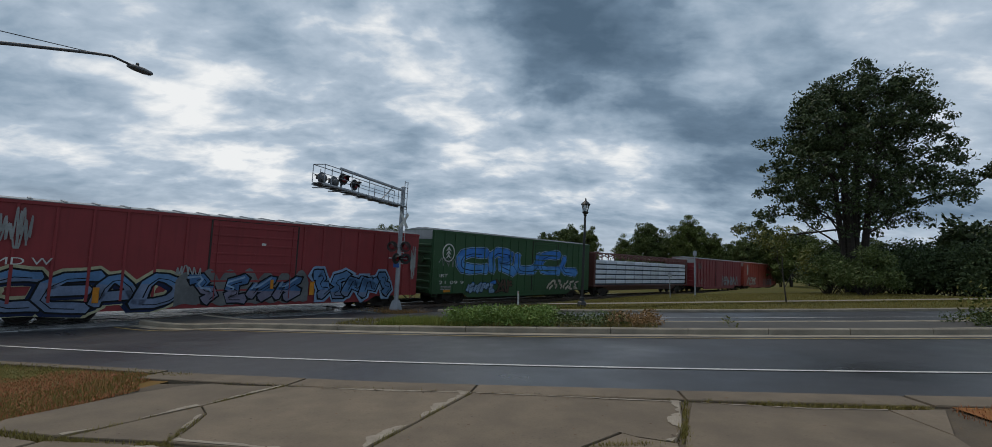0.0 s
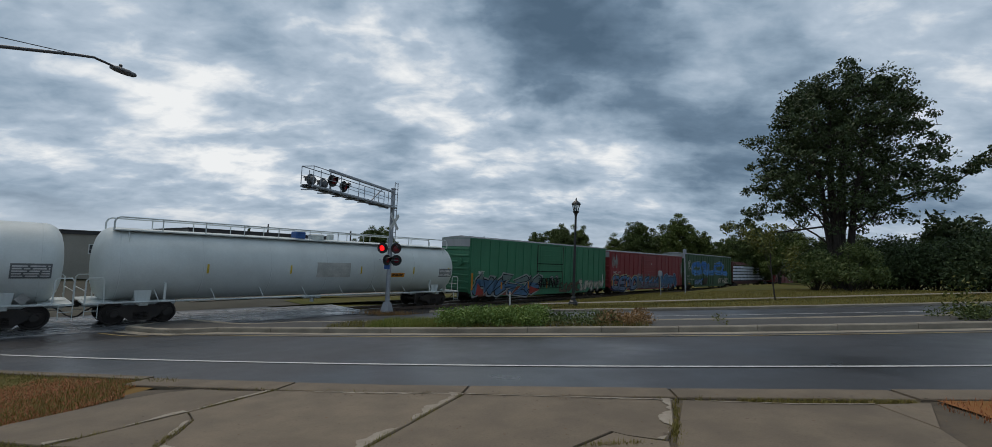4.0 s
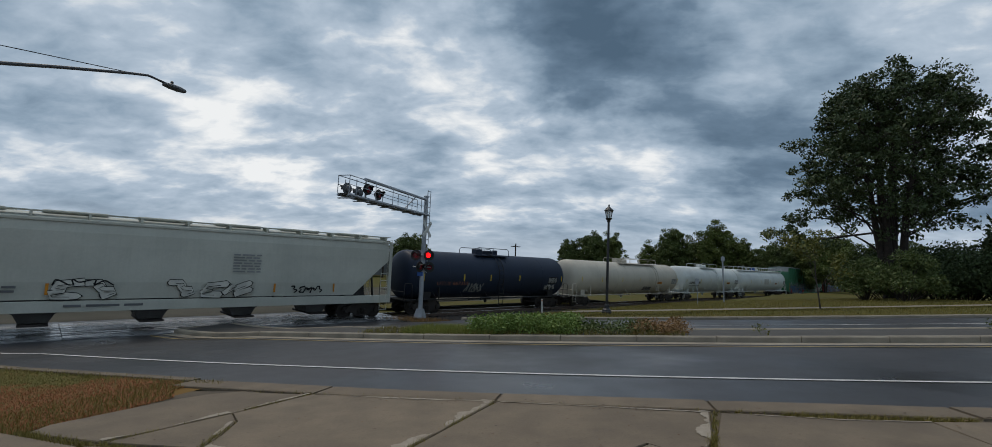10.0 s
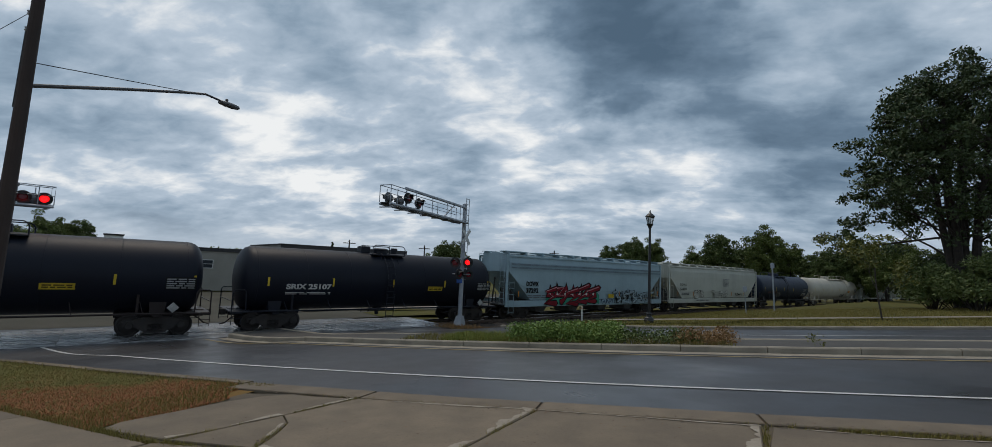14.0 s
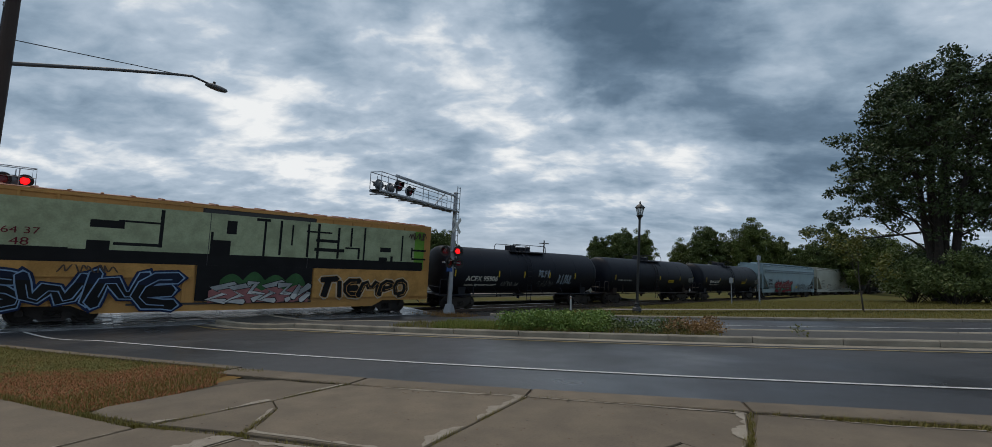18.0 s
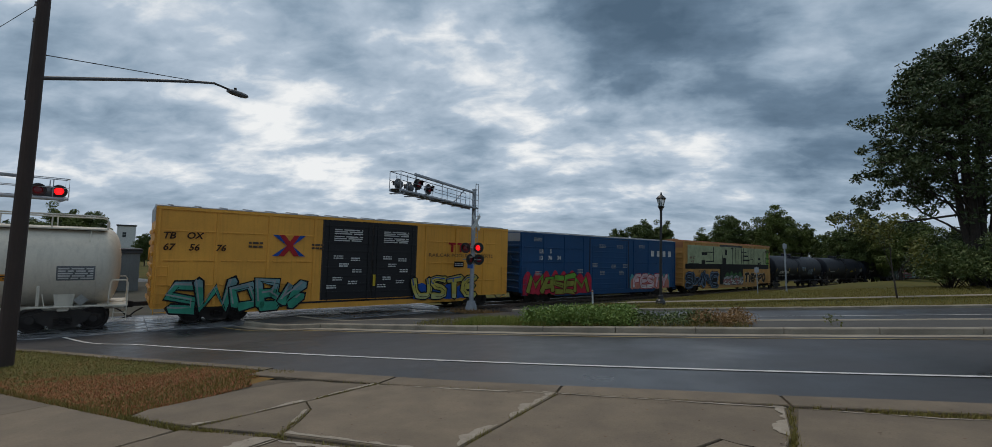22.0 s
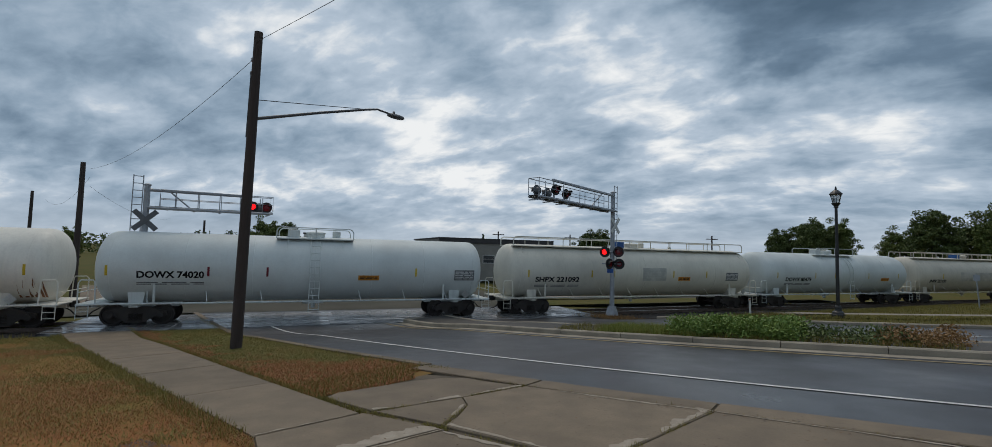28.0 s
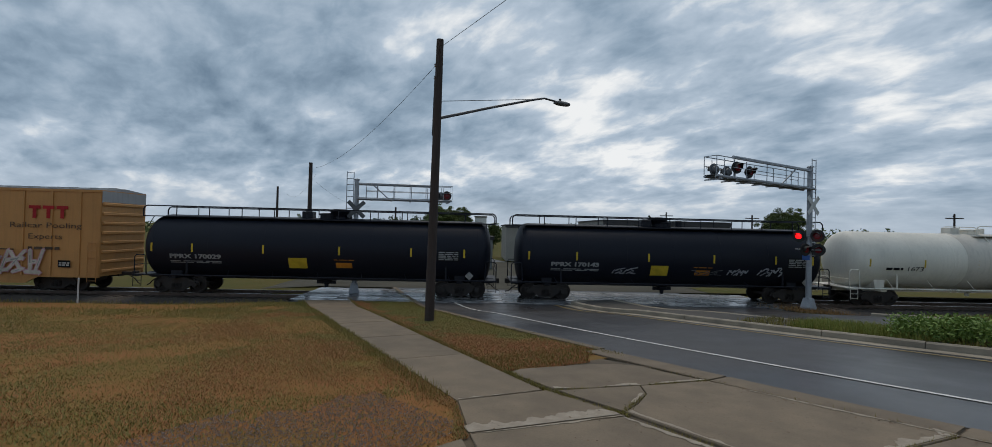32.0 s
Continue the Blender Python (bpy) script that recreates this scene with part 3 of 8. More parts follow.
# ---- railway ----
def wet_boards():
    """Worn crossing boards: pale streaks along the rails, sky reflection partly put into their colour; water standing
    in the grooves.
    """
    m = bpy.data.materials.new("wet_crossing_board")
    m.use_nodes = True
    nt = m.node_tree
    N, L = nt.nodes.new, nt.links.new
    b = nt.nodes["Principled BSDF"]
    add = N("ShaderNodeVectorMath")
    L(N("ShaderNodeTexCoord").outputs["Object"], add.inputs[0]), L(N("ShaderNodeObjectInfo").outputs["Location"], add.inputs[1])
    co = add.outputs[0]

    def streaks(kx, ky, scale, lo, hi):
        mp = N("ShaderNodeMapping")
        mp.inputs["Scale"].default_value = (kx, ky, 1)
        L(co, mp.inputs[0])
        n = N("ShaderNodeTexNoise")
        n.inputs["Scale"].default_value, n.inputs["Detail"].default_value = scale, 5
        L(mp.outputs[0], n.inputs["Vector"])
        r = N("ShaderNodeMapRange")
        r.inputs["From Min"].default_value, r.inputs["From Max"].default_value = lo, hi
        L(n.outputs["Fac"], r.inputs["Value"])
        return r.outputs[0]

    wet = streaks(0.22, 2.6, 1.6, 0.44, 0.56)
    # this pattern's pale colour partly stands in for sky reflected on wet boards
    grit = streaks(0.5, 4.0, 3.0, 0.40, 0.62)
    ramp = N("ShaderNodeValToRGB")
    ramp.color_ramp.elements[0].color, ramp.color_ramp.elements[1].color = (0.035, 0.035, 0.04, 1), (0.27, 0.27, 0.27, 1)
    L(grit, ramp.inputs[0]), L(ramp.outputs[0], b.inputs["Base Color"])
    rr = N("ShaderNodeMapRange")
    rr.inputs["To Min"].default_value, rr.inputs["To Max"].default_value = 0.03, 0.60
    L(wet, rr.inputs["Value"]), L(rr.outputs[0], b.inputs["Roughness"])
    bp = N("ShaderNodeBump")
    bp.inputs["Strength"].default_value, bp.inputs["Distance"].default_value = 0.25, 0.006
    L(grit, bp.inputs["Height"]), L(bp.outputs[0], b.inputs["Normal"])
    return m


def build_track():
    s0, s1 = -75, 210
    bed = strip("ballast_bed", [[on_track(s, o, z) for o, z in ((-2.6, -0.34), (-1.6, -0.20), (1.6, -0.20), (2.6, -0.34))] for s in span(s0, s1, 3)], M_BALLAST)
    tagged(bed, "brown stone ballast under the railway", "ballast", kind="structure")
    track = tagged(empty("railway_track"), "single railway track with rusty rails on timber sleepers", "railway track", kind="structure")
    for off in (-0.7525, 0.7525):
        prof = [(-0.065, -0.17), (0.065, -0.17), (0.012, -0.14), (0.012, -0.04), (0.035, -0.03), (0.033, 0.0), (-0.033, 0.0), (-0.035, -0.03), (-0.012, -0.04), (-0.012, -0.14)]
        rows = [[on_track(s, off + o, z - 0.002) for o, z in prof + prof[:1]] for s in span(s0, s1, 3)]
        rail = strip("rail", rows, M_RAIL, track, smooth=False)
        strip("rail_head", [[on_track(s, off - 0.03, 0.0015), on_track(s, off + 0.03, 0.0015)] for s in span(s0, s1, 3)], M_RAILTOP, rail)
    tie = mesh_of(boxes((-0.115, 0.115, -1.3, 1.3, -0.33, -0.165), bevel=0.012), "sleeper")
    tie.materials.append(surf("sleeper_timber", (0.06, 0.045, 0.035), (0.04, 0.032, 0.028), fine=18, rough=0.9, bump=0.4, var=0.2))
    for s in span(-42, 110, 0.52):
        if not -9.5 < s < 15.5:
            part("sleeper", tie, None, track, at=track_pose(s))
    M_PANEL = wet_boards()
    for s in span(-9.6, 15.6, 2.1)[:-1]:
        for y0, y1 in ((-2.35, -0.80), (-0.68, 0.68), (0.80, 2.35)):
            part("crossing_panel", boxes((0.004, 2.096, y0, y1, -0.2, 0.002), bevel=0.015), M_PANEL, track, at=track_pose(s, random.uniform(-0.006, 0.004)))


build_track()

# ---- train ----
SPEED = 11.2185
CARS = []            # (empty, place of its middle along the railway at the start)


def ladder(bm, x0, x1, y, z0, z1, step_=0.36, r=0.016, dirx=True):
    """Two stiles and rungs in the plane y."""
    for x in (x0, x1):
        tube(bm, (x, y, z0), (x, y, z1), r, seg=5)
    n = max(2, int((z1 - z0) / step_))
    for i in range(n + 1):
        z = z0 + 0.06 + (z1 - z0 - 0.12) * i / n
        tube(bm, (x0, y, z), (x1, y, z), r * 0.9, seg=5)
    return bm


def end_ladder(bm, y0, y1, x, z0, z1, step_=0.36, r=0.016):
    for y in (y0, y1):
        tube(bm, (x, y, z0), (x, y, z1), r, seg=5)
    n = max(2, int((z1 - z0) / step_))
    for i in range(n + 1):
        z = z0 + 0.06 + (z1 - z0 - 0.12) * i / n
        tube(bm, (x, y0, z), (x, y1, z), r * 0.9, seg=5)
    return bm


_T = {}


def truck_meshes():
    if _T:
        return _T
    R = 0.44
    bm = bmesh.new()
    lathe(bm, [(0.10, -0.075), (0.15, -0.075), (0.15, -0.03), (R - 0.09, -0.015), (R - 0.075, -0.068), (R - 0.01, -0.068), (R, -0.06), (R + 0.0, 0.045), (R + 0.025, 0.052), (R + 0.025, 0.075), (R - 0.10, 0.075), (R - 0.12, 0.03), (0.15, 0.03), (0.12, 0.07)], seg=24, axis="y")
    _T["wheel"] = mesh_of(bm, "wheel")
    bm = tube(bmesh.new(), (0, -0.9, 0), (0, 0.9, 0), 0.075, seg=10)
    _T["axle"] = mesh_of(bm, "axle")
    bm = bmesh.new()
    # cast side frame with its arch and two windows
    top = [(-1.12, 0.42), (-1.12, 0.60), (-0.85, 0.66), (-0.45, 0.80), (0.45, 0.80), (0.85, 0.66), (1.12, 0.60), (1.12, 0.42), (0.80, 0.44), (0.42, 0.22), (0.36, 0.14), (-0.36, 0.14), (-0.42, 0.22), (-0.80, 0.44)]
    prism(bm, top, -0.07, 0.07)
    for x in (-0.89, 0.89):
        lathe(bm, [(0.06, -0.16), (0.13, -0.16), (0.14, -0.07), (0.14, 0.0)], seg=12, axis="y", centre=(x, 0, 0.46))
    for x in (-0.18, 0.0, 0.18):
        for k in range(5):
            lathe(bm, [(0.075, 0.0), (0.085, 0.012), (0.075, 0.024)], seg=8, axis="z", centre=(x, -0.09, 0.26 + k * 0.06))
    bmesh.ops.recalc_face_normals(bm, faces=bm.faces)
    _T["frame"] = mesh_of(bm, "side_frame")
    bm = boxes((-0.16, 0.16, -1.0, 1.0, 0.40, 0.72), (-0.62, -0.56, -0.85, 0.85, 0.40, 0.48), (0.56, 0.62, -0.85, 0.85, 0.40, 0.48), bevel=0.02)
    _T["bolster"] = mesh_of(bm, "bolster")
    bm = boxes((-0.30, 0.15, -0.16, 0.16, 0.70, 0.98), (0.15, 0.75, -0.08, 0.08, 0.76, 0.94), (0.75, 0.98, -0.15, 0.10, 0.72, 0.99), (0.90, 1.02, -0.17, -0.06, 0.72, 0.99), bevel=0.02)
    pipe(bm, [(0.35, 0.28, 0.72), (0.62, 0.30, 0.55), (0.80, 0.25, 0.36), (1.0, 0.12, 0.30)], 0.03, 6)
    _T["coupler"] = mesh_of(bm, "coupler")
    for k in ("wheel", "axle", "frame", "bolster", "coupler"):
        _T[k].materials.append(M_RUNNING)
    _T["wheel"].materials[0] = surf("wheel_steel", (0.050, 0.042, 0.038), (0.030, 0.025, 0.023), fine=16, rough=0.6, metal=0.4, bump=0.1)
    return _T


def running_gear(car, length, truck_in=2.4, over=0.75):
    t = truck_meshes()
    for sgn in (-1, 1):
        x = sgn * (length / 2 - truck_in)
        truck = part("truck", t["bolster"], None, car, "dark four-wheel cast steel truck", at=pose(x, 0, 0))
        for wx in (-0.89, 0.89):
            ax = part("axle", t["axle"], None, truck, at=pose(wx, 0, 0.44))
            for wy in (-0.75, 0.75):
                part("wheel", t["wheel"], None, truck, at=pose(wx, wy, 0.44, 0, 0, 0 if wy < 0 else 180))
        for wy in (-1.0, 1.0):
            part("side_frame", t["frame"], None, truck, at=pose(0, wy, 0, 0, 0, 0 if wy < 0 else 180))
        part("coupler", t["coupler"], None, car, at=pose(sgn * (length / 2 + over - 0.9), 0, 0, 0, 0, 0 if sgn > 0 else 180))


def start_car(name, rear, front, label, category):
    car = empty(name, track_pose((rear + front) / 2))
    tagged(car, label, category, group="train cars")
    CARS.append((car, (rear + front) / 2))
    return car


def boxcar(rear, front, eave, col, label, doors=((-1.6, 1.6),), door_col=None, rib=1.05, belts=(), end_col=None, roof_col=None, roof="ribbed", low_col=None, low_z=2.2, name="boxcar", door_out=0.03):
    """A box car: ribbed sides, corrugated ends, sliding doors, roof, sills, ladders, gear. Returns it and its half length."""
    L_, W, z0 = front - rear, 1.56, 0.82
    h = L_ / 2
    car = start_car(name, rear, front, label, "boxcar")
    m = paint("paint_%02x%02x%02x" % tuple(int(c * 255) for c in col), col)
    bm = boxes((-h, h, -W, W, z0, eave))
    part("body", bm, m, car)
    # side posts, one mesh shared by all
    pm = mesh_of(boxes((-0.05, 0.05, -0.05, 0.0, z0 + 0.02, eave - 0.13), bevel=0.008), "side_post")
    pm.materials.append(m)
    bmh = mesh_of(boxes((0, 0.82, -0.04, 0.0, -0.035, 0.035), bevel=0.01), "belt_rib")
    bmh.materials.append(m)
    for turn in (0, 180):
        flip = pose(0, 0, 0, 0, 0, turn)
        x = -h + 0.10
        while x < h - 0.05:
            if not any(a - 0.08 < (x if turn == 0 else -x) < b + 0.08 for a, b in doors):
                part("side_post", pm, None, car, at=flip @ pose(x, -W, 0))
            x += rib
        for zb in belts:
            x = -h + 0.3
            while x < h - 0.8:
                if not any(a - 0.9 < (x if turn == 0 else -x - 0.82) < b + 0.02 for a, b in doors):
                    part("belt_rib", bmh, None, car, at=flip @ pose(x, -W, zb))
                x += 1.05
    for sy in (-1, 1):
        part("top_chord", boxes((-h - 0.01, h + 0.01, *sorted((sy * (W + 0.045), sy * W)), eave - 0.13, eave), bevel=0.008), m, car)
        bm = prism(bmesh.new(), [(-h, z0), (-h, z0 - 0.06), (-h + 2.9, z0 - 0.06), (-h + 3.5, 0.45), (h - 3.5, 0.45), (h - 2.9, z0 - 0.06), (h, z0 - 0.06), (h, z0)], *sorted((sy * (W + 0.012), sy * (W - 0.08))))
        bmesh.ops.recalc_face_normals(bm, faces=bm.faces)
        part("side_sill", bm, m, car)
    part("centre_sill", boxes((-h + 1, h - 1, -0.35, 0.35, 0.5, z0), bevel=0.01), M_RUNNING, car)
    # ends with horizontal corrugations
    em = paint("paint_end_" + m.name, end_col or col)
    rm = paint("roof_" + ("%02x%02x%02x" % tuple(int(c * 255) for c in (roof_col or (0.34, 0.35, 0.36)))), roof_col or (0.34, 0.35, 0.36))
    for sg in (-1, 1):
        ew = part("end_wall", boxes((*sorted((sg * (h - 0.01), sg * (h + 0.03))), -W + 0.02, W - 0.02, z0, eave - 0.02)), em, car)
        z = z0 + 0.15
        while z < eave - 0.75:
            x0, x1 = sorted((sg * (h + 0.02), sg * (h + 0.10)))
            part("corrugation", boxes((x0, x1, -W + 0.06, W - 0.06, z, z + 0.20), bevel=0.05), em, ew)
            z += 0.48
        part("end_panel", boxes((*sorted((sg * (h + 0.03), sg * (h + 0.05))), -W + 0.04, W - 0.04, eave - 0.62, eave - 0.04)), rm, ew)
    bm = prism(bmesh.new(), [(-W - 0.04, 0.0), (W + 0.04, 0.0), (W + 0.04, 0.03), (0.0, 0.17), (-W - 0.04, 0.03)], -h, h)
    for v in bm.verts:
        v.co = Vector((v.co.y, v.co.x, v.co.z + eave))
    n = int(L_ / 0.95)
    for i in range(n):
        x = -h + (i + 0.5) * L_ / n
        for sy in (-1, 1):
            a, b, c, d = (x - 0.05, sy * (W + 0.03), eave + 0.03), (x + 0.05, sy * (W + 0.03), eave + 0.03), (x + 0.05, 0, eave + 0.17), (x - 0.05, 0, eave + 0.17)
            lo = [bm.verts.new(p) for p in (a, b, c, d)]
            hi = [bm.verts.new((p[0] * 1.0, p[1], p[2] + 0.05)) for p in (a, b, c, d)]
            bm.faces.new(hi)
            for k in range(4):
                bm.faces.new((lo[k], lo[(k + 1) % 4], hi[(k + 1) % 4], hi[k]))
    bmesh.ops.recalc_face_normals(bm, faces=bm.faces)
    part("roof", bm, rm, car, "weathered metal roof sheets")
    # doors
    dm = paint("paint_door_" + ("%02x%02x%02x" % tuple(int(c * 255) for c in (door_col or col))), door_col or col)
    for a, b in doors:
        for sy in (-1, 1):
            y0, y1 = sorted((sy * W, sy * (W + door_out)))
            d = part("door", boxes((a, b, y0, y1, z0 + 0.03, eave - 0.16), bevel=0.012), dm, car)
            # dark strips put round the door for the shadow of its gap
            gap_strips = boxes((a - 0.07, a, y0, y1, z0 + 0.03, eave - 0.14), (b, b + 0.07, y0, y1, z0 + 0.03, eave - 0.14), (a, b, y0, y1, eave - 0.16, eave - 0.13))
            part("door_seal", gap_strips, M_RUNNING, car, "dark strips standing for the shadow gap round the sliding door")
            k = z0 + 0.35
            while k < eave - 0.4:
                part("door_rib", boxes((a + 0.06, b - 0.06, *sorted((sy * (W + door_out), sy * (W + door_out + 0.025))), k, k + 0.09), bevel=0.008), dm, d)
                k += 0.42
            for xx in (a + 0.25, b - 0.25):
                part("lock_bar", tube(bmesh.new(), (xx, sy * (W + door_out + 0.035), z0 - 0.05), (xx, sy * (W + door_out + 0.035), eave - 0.25), 0.018, seg=6), dm, d)
            part("door_track", boxes((a - (b - a) * 0.5, b + 0.1, y0, y1, z0 - 0.10, z0 - 0.01)), dm, car)
    for sx in (-1, 1):
        for sy in (-1, 1):
            part("ladder", ladder(bmesh.new(), *sorted((sx * (h - 0.08), sx * (h - 0.5))), sy * (W + 0.07), 0.55, 2.55), m, car)
    part("brake_wheel", tube(bmesh.new(), (-h - 0.12, -0.6, 3.0), (-h - 0.16, -0.6, 3.0), 0.28, seg=14), em, car)
    running_gear(car, L_)
    return car, h, W


def tankcar(rear, front, col, label, radius=1.56, axis_z=2.47, long_rail=False, band=None, frame_col=None, dome_col=None, mid_ladder=True, top_col=None, name="tank_car", ladder_x=0.0, hatch=None, over_rail=-0.5, deck=(-1.75, 1.75), dirt=0.10):
    """A tank car: domed shell, bands, saddles, top platform with rails, ladder, side rail, end cages, gear."""
    L_ = front - rear
    h, R = L_ / 2, radius
    car = start_car(name, rear, front, label, "tank car")
    m = paint("paint_tank_%02x%02x%02x" % tuple(int(c * 255) for c in col), col, dirt, 0.2)
    fm = paint("frame_%02x%02x%02x" % tuple(int(c * 255) for c in (frame_col or col)), frame_col or col, 0.8)
    s = h + 0.12
    half = [(0.02, 0.0), (R * 0.30, 0.015), (R * 0.55, 0.06), (R * 0.74, 0.14), (R * 0.87, 0.25), (R * 0.95, 0.38), (R * 0.988, 0.52), (R, 0.68)]
    prof = [(r, -s + d) for r, d in half] + [(R, -0.9), (R, 0.9)] + [(r, s - d) for r, d in reversed(half)]
    bm = lathe(bmesh.new(), prof, seg=48, axis="x", centre=(0, 0, axis_z))
    part("tank_shell", bm, m, car, smooth=True)
    # weld seams
    bm = bmesh.new()
    for x in [-s + 0.72 + (2 * s - 1.44) * i / 6 for i in range(7)]:
        lathe(bm, [(R, x - 0.018), (R + 0.006, x - 0.008), (R + 0.006, x + 0.008), (R, x + 0.018)], seg=48, axis="x", centre=(0, 0, axis_z))
    part("weld_seams", bm, m, car)
    if band:
        bmat = paint("band_%02x%02x%02x" % tuple(int(c * 255) for c in band[2]), band[2])
        bm = lathe(bmesh.new(), [(R, band[0]), (R + 0.012, band[0] + 0.01), (R + 0.012, band[1] - 0.01), (R, band[1])], seg=48, axis="x", centre=(0, 0, axis_z))
        part("shell_band", bm, bmat, car, smooth=True)
    # stub sills, saddles and bolsters
    for sg in (-1, 1):
        bm = bmesh.new()
        box(bm, *sorted((sg * (h - 2.9), sg * (h + 0.3))), -0.32, 0.32, 0.72, 1.02, bevel=0.02)
        x = sg * (h - 1.5)
        prism(bm, [(x - 0.25, 0.95), (x + 0.25, 0.95), (x + 0.32, 1.55), (x - 0.32, 1.55)], -1.15, 1.15)
        box(bm, x - 0.16, x + 0.16, -1.45, 1.45, 0.80, 0.96, bevel=0.02)
        bmesh.ops.recalc_face_normals(bm, faces=bm.faces)
        part("saddle", bm, fm, car)
    # end platforms with hand rails
    for sg in (-1, 1):
        plat = part("end_platform", boxes((*sorted((sg * (h + 0.42), sg * (h - 0.55))), -1.5, 1.5, 0.93, 0.99), bevel=0.01), fm, car)
        for sy in (-1, 1):
            part("hand_rail", pipe(bmesh.new(), [(sg * (h + 0.38), sy * 1.42, 0.97), (sg * (h + 0.38), sy * 1.42, 1.85), (sg * (h + 0.30), sy * 1.42, 1.95), (sg * (h - 0.10), sy * 1.42, 1.95), (sg * (h - 0.16), sy * 1.42, 1.85), (sg * (h - 0.20), sy * 1.42, 0.97)], 0.028, 6), fm, plat)
            part("step", ladder(bmesh.new(), *sorted((sg * (h + 0.38), sg * (h - 0.02))), sy * 1.5, 0.38, 0.98, 0.28), fm, plat)
            part("bracket_post", tube(bmesh.new(), (sg * (h - 2.2), sy * 1.46, 0.94), (sg * (h - 2.2), sy * 1.46, 1.75), 0.05, seg=6), fm, car)
        part("end_rail", pipe(bmesh.new(), [(sg * (h + 0.38), -1.42, 1.45), (sg * (h + 0.38), 1.42, 1.45)], 0.02, 6), fm, plat)
    # running board along the lower side
    for sy in (-1, 1):
        side_rail = part("side_rail", tube(bmesh.new(), (-h + 0.5, sy * 1.5, 0.97), (h - 0.5, sy * 1.5, 0.97), 0.042, seg=6), fm, car)
        n = int(L_ / 2.2)
        for i in range(n):
            x = -h + 2.0 + (L_ - 4.0) * i / (n - 1)
            part("stay", tube(bmesh.new(), (x, sy * 1.5, 0.97), (x - 0.12, sy * 1.18, axis_z - math.sqrt(max(R * R - 1.18 ** 2, 0.1))), 0.018, seg=5), fm, side_rail)
    # top fittings
    top = axis_z + R
    tm = paint("top_%02x%02x%02x" % tuple(int(c * 255) for c in (top_col or col)), top_col or col)
    rr = 0.034 if long_rail else 0.026
    dmat = paint("dome_%02x%02x%02x" % tuple(int(c * 255) for c in (dome_col or top_col or col)), dome_col or top_col or col)
    part("manway", lathe(bmesh.new(), [(0.42, top - 0.1), (0.42, top + 0.16), (0.46, top + 0.17), (0.46, top + 0.23), (0.30, top + 0.28)], seg=18), dmat if not dome_col else tm, car)
    if hatch is not None:
        part("dome_hatch", lathe(bmesh.new(), [(0.30, top - 0.1), (0.30, top + 0.10), (0.50, top + 0.34), (0.56, top + 0.36), (0.56, top + 0.44), (0.30, top + 0.50)], seg=20, centre=(hatch, 0, 0)), tm, car, "flared black hatch on the tank's crown")
    part("valve_housing", lathe(bmesh.new(), [(0.2, top - 0.1), (0.2, top + 0.3), (0.16, top + 0.34)], seg=12, centre=(1.0, 0.25, 0)), tm, car)
    part("valve_box", boxes((-1.3, -0.75, -0.3, 0.3, top - 0.05, top + 0.34), bevel=0.03), dmat, car)
    x0, x1 = (-s - over_rail, s + over_rail) if long_rail else deck
    for sy in (-1, 1):
        y0, zt, e = sy * 0.95, top + 0.42, 0.18
        wk = part("walkway", boxes((x0, x1, *sorted((sy * 0.62, sy * 0.98)), top - 0.14, top - 0.09)), tm, car)
        part("guard_rail", pipe(bmesh.new(), [(x0, y0, top - 0.12), (x0, y0, zt - e), (x0 + e * 0.4, y0, zt - e * 0.3), (x0 + e, y0, zt), (x1 - e, y0, zt), (x1 - e * 0.4, y0, zt - e * 0.3), (x1, y0, zt - e), (x1, y0, top - 0.12)], rr, 6), tm, wk)
        n = max(2, int((x1 - x0) / 1.6))
        for i in range(1, n):
            x = x0 + (x1 - x0) * i / n
            part("rail_post", tube(bmesh.new(), (x, y0, top - 0.12), (x, y0, zt), rr * 0.75, seg=5), tm, wk)
        for x in (x0 + 0.5, x1 - 0.5):
            part("support", tube(bmesh.new(), (x, y0 * 0.95, top - 0.12), (x, sy * R * 0.78, axis_z + R * 0.62), 0.02, seg=5), tm, wk)
    if mid_ladder:
        for sy in (-1, 1):
            bm = bmesh.new()
            for xx in (-0.22, 0.22):
                pts = []
                for k in range(9):
                    a = radians(68 - k * 12)
                    pts.append((xx + ladder_x, sy * math.cos(a) * (R + 0.10), axis_z + math.sin(a) * (R + 0.10)))
                pts += [(xx + ladder_x, sy * (R + 0.10), axis_z - 0.7), (xx + ladder_x, sy * (R + 0.06), 0.5)]
                pipe(bm, pts, 0.024, 5)
            z = 0.6
            while z < axis_z + R * 0.93:
                y = (R + 0.10) if z < axis_z else math.sqrt(max((R + 0.10) ** 2 - (z - axis_z) ** 2, 0.05))
                tube(bm, (ladder_x - 0.22, sy * y, z), (ladder_x + 0.22, sy * y, z), 0.018, seg=5)
                z += 0.33
            part("ladder", bm, fm, car)
    # bottom outlet
    bm = bmesh.new()
    lathe(bm, [(0.28, axis_z - R + 0.05), (0.26, axis_z - R - 0.12), (0.12, axis_z - R - 0.16), (0.10, axis_z - R - 0.40)], seg=14)
    box(bm, -0.5, 0.5, -0.06, 0.06, axis_z - R - 0.20, axis_z - R - 0.02)
    part("outlet", bm, fm, car)
    running_gear(car, L_, 1.5, 0.5)
    return car, h, R, axis_z


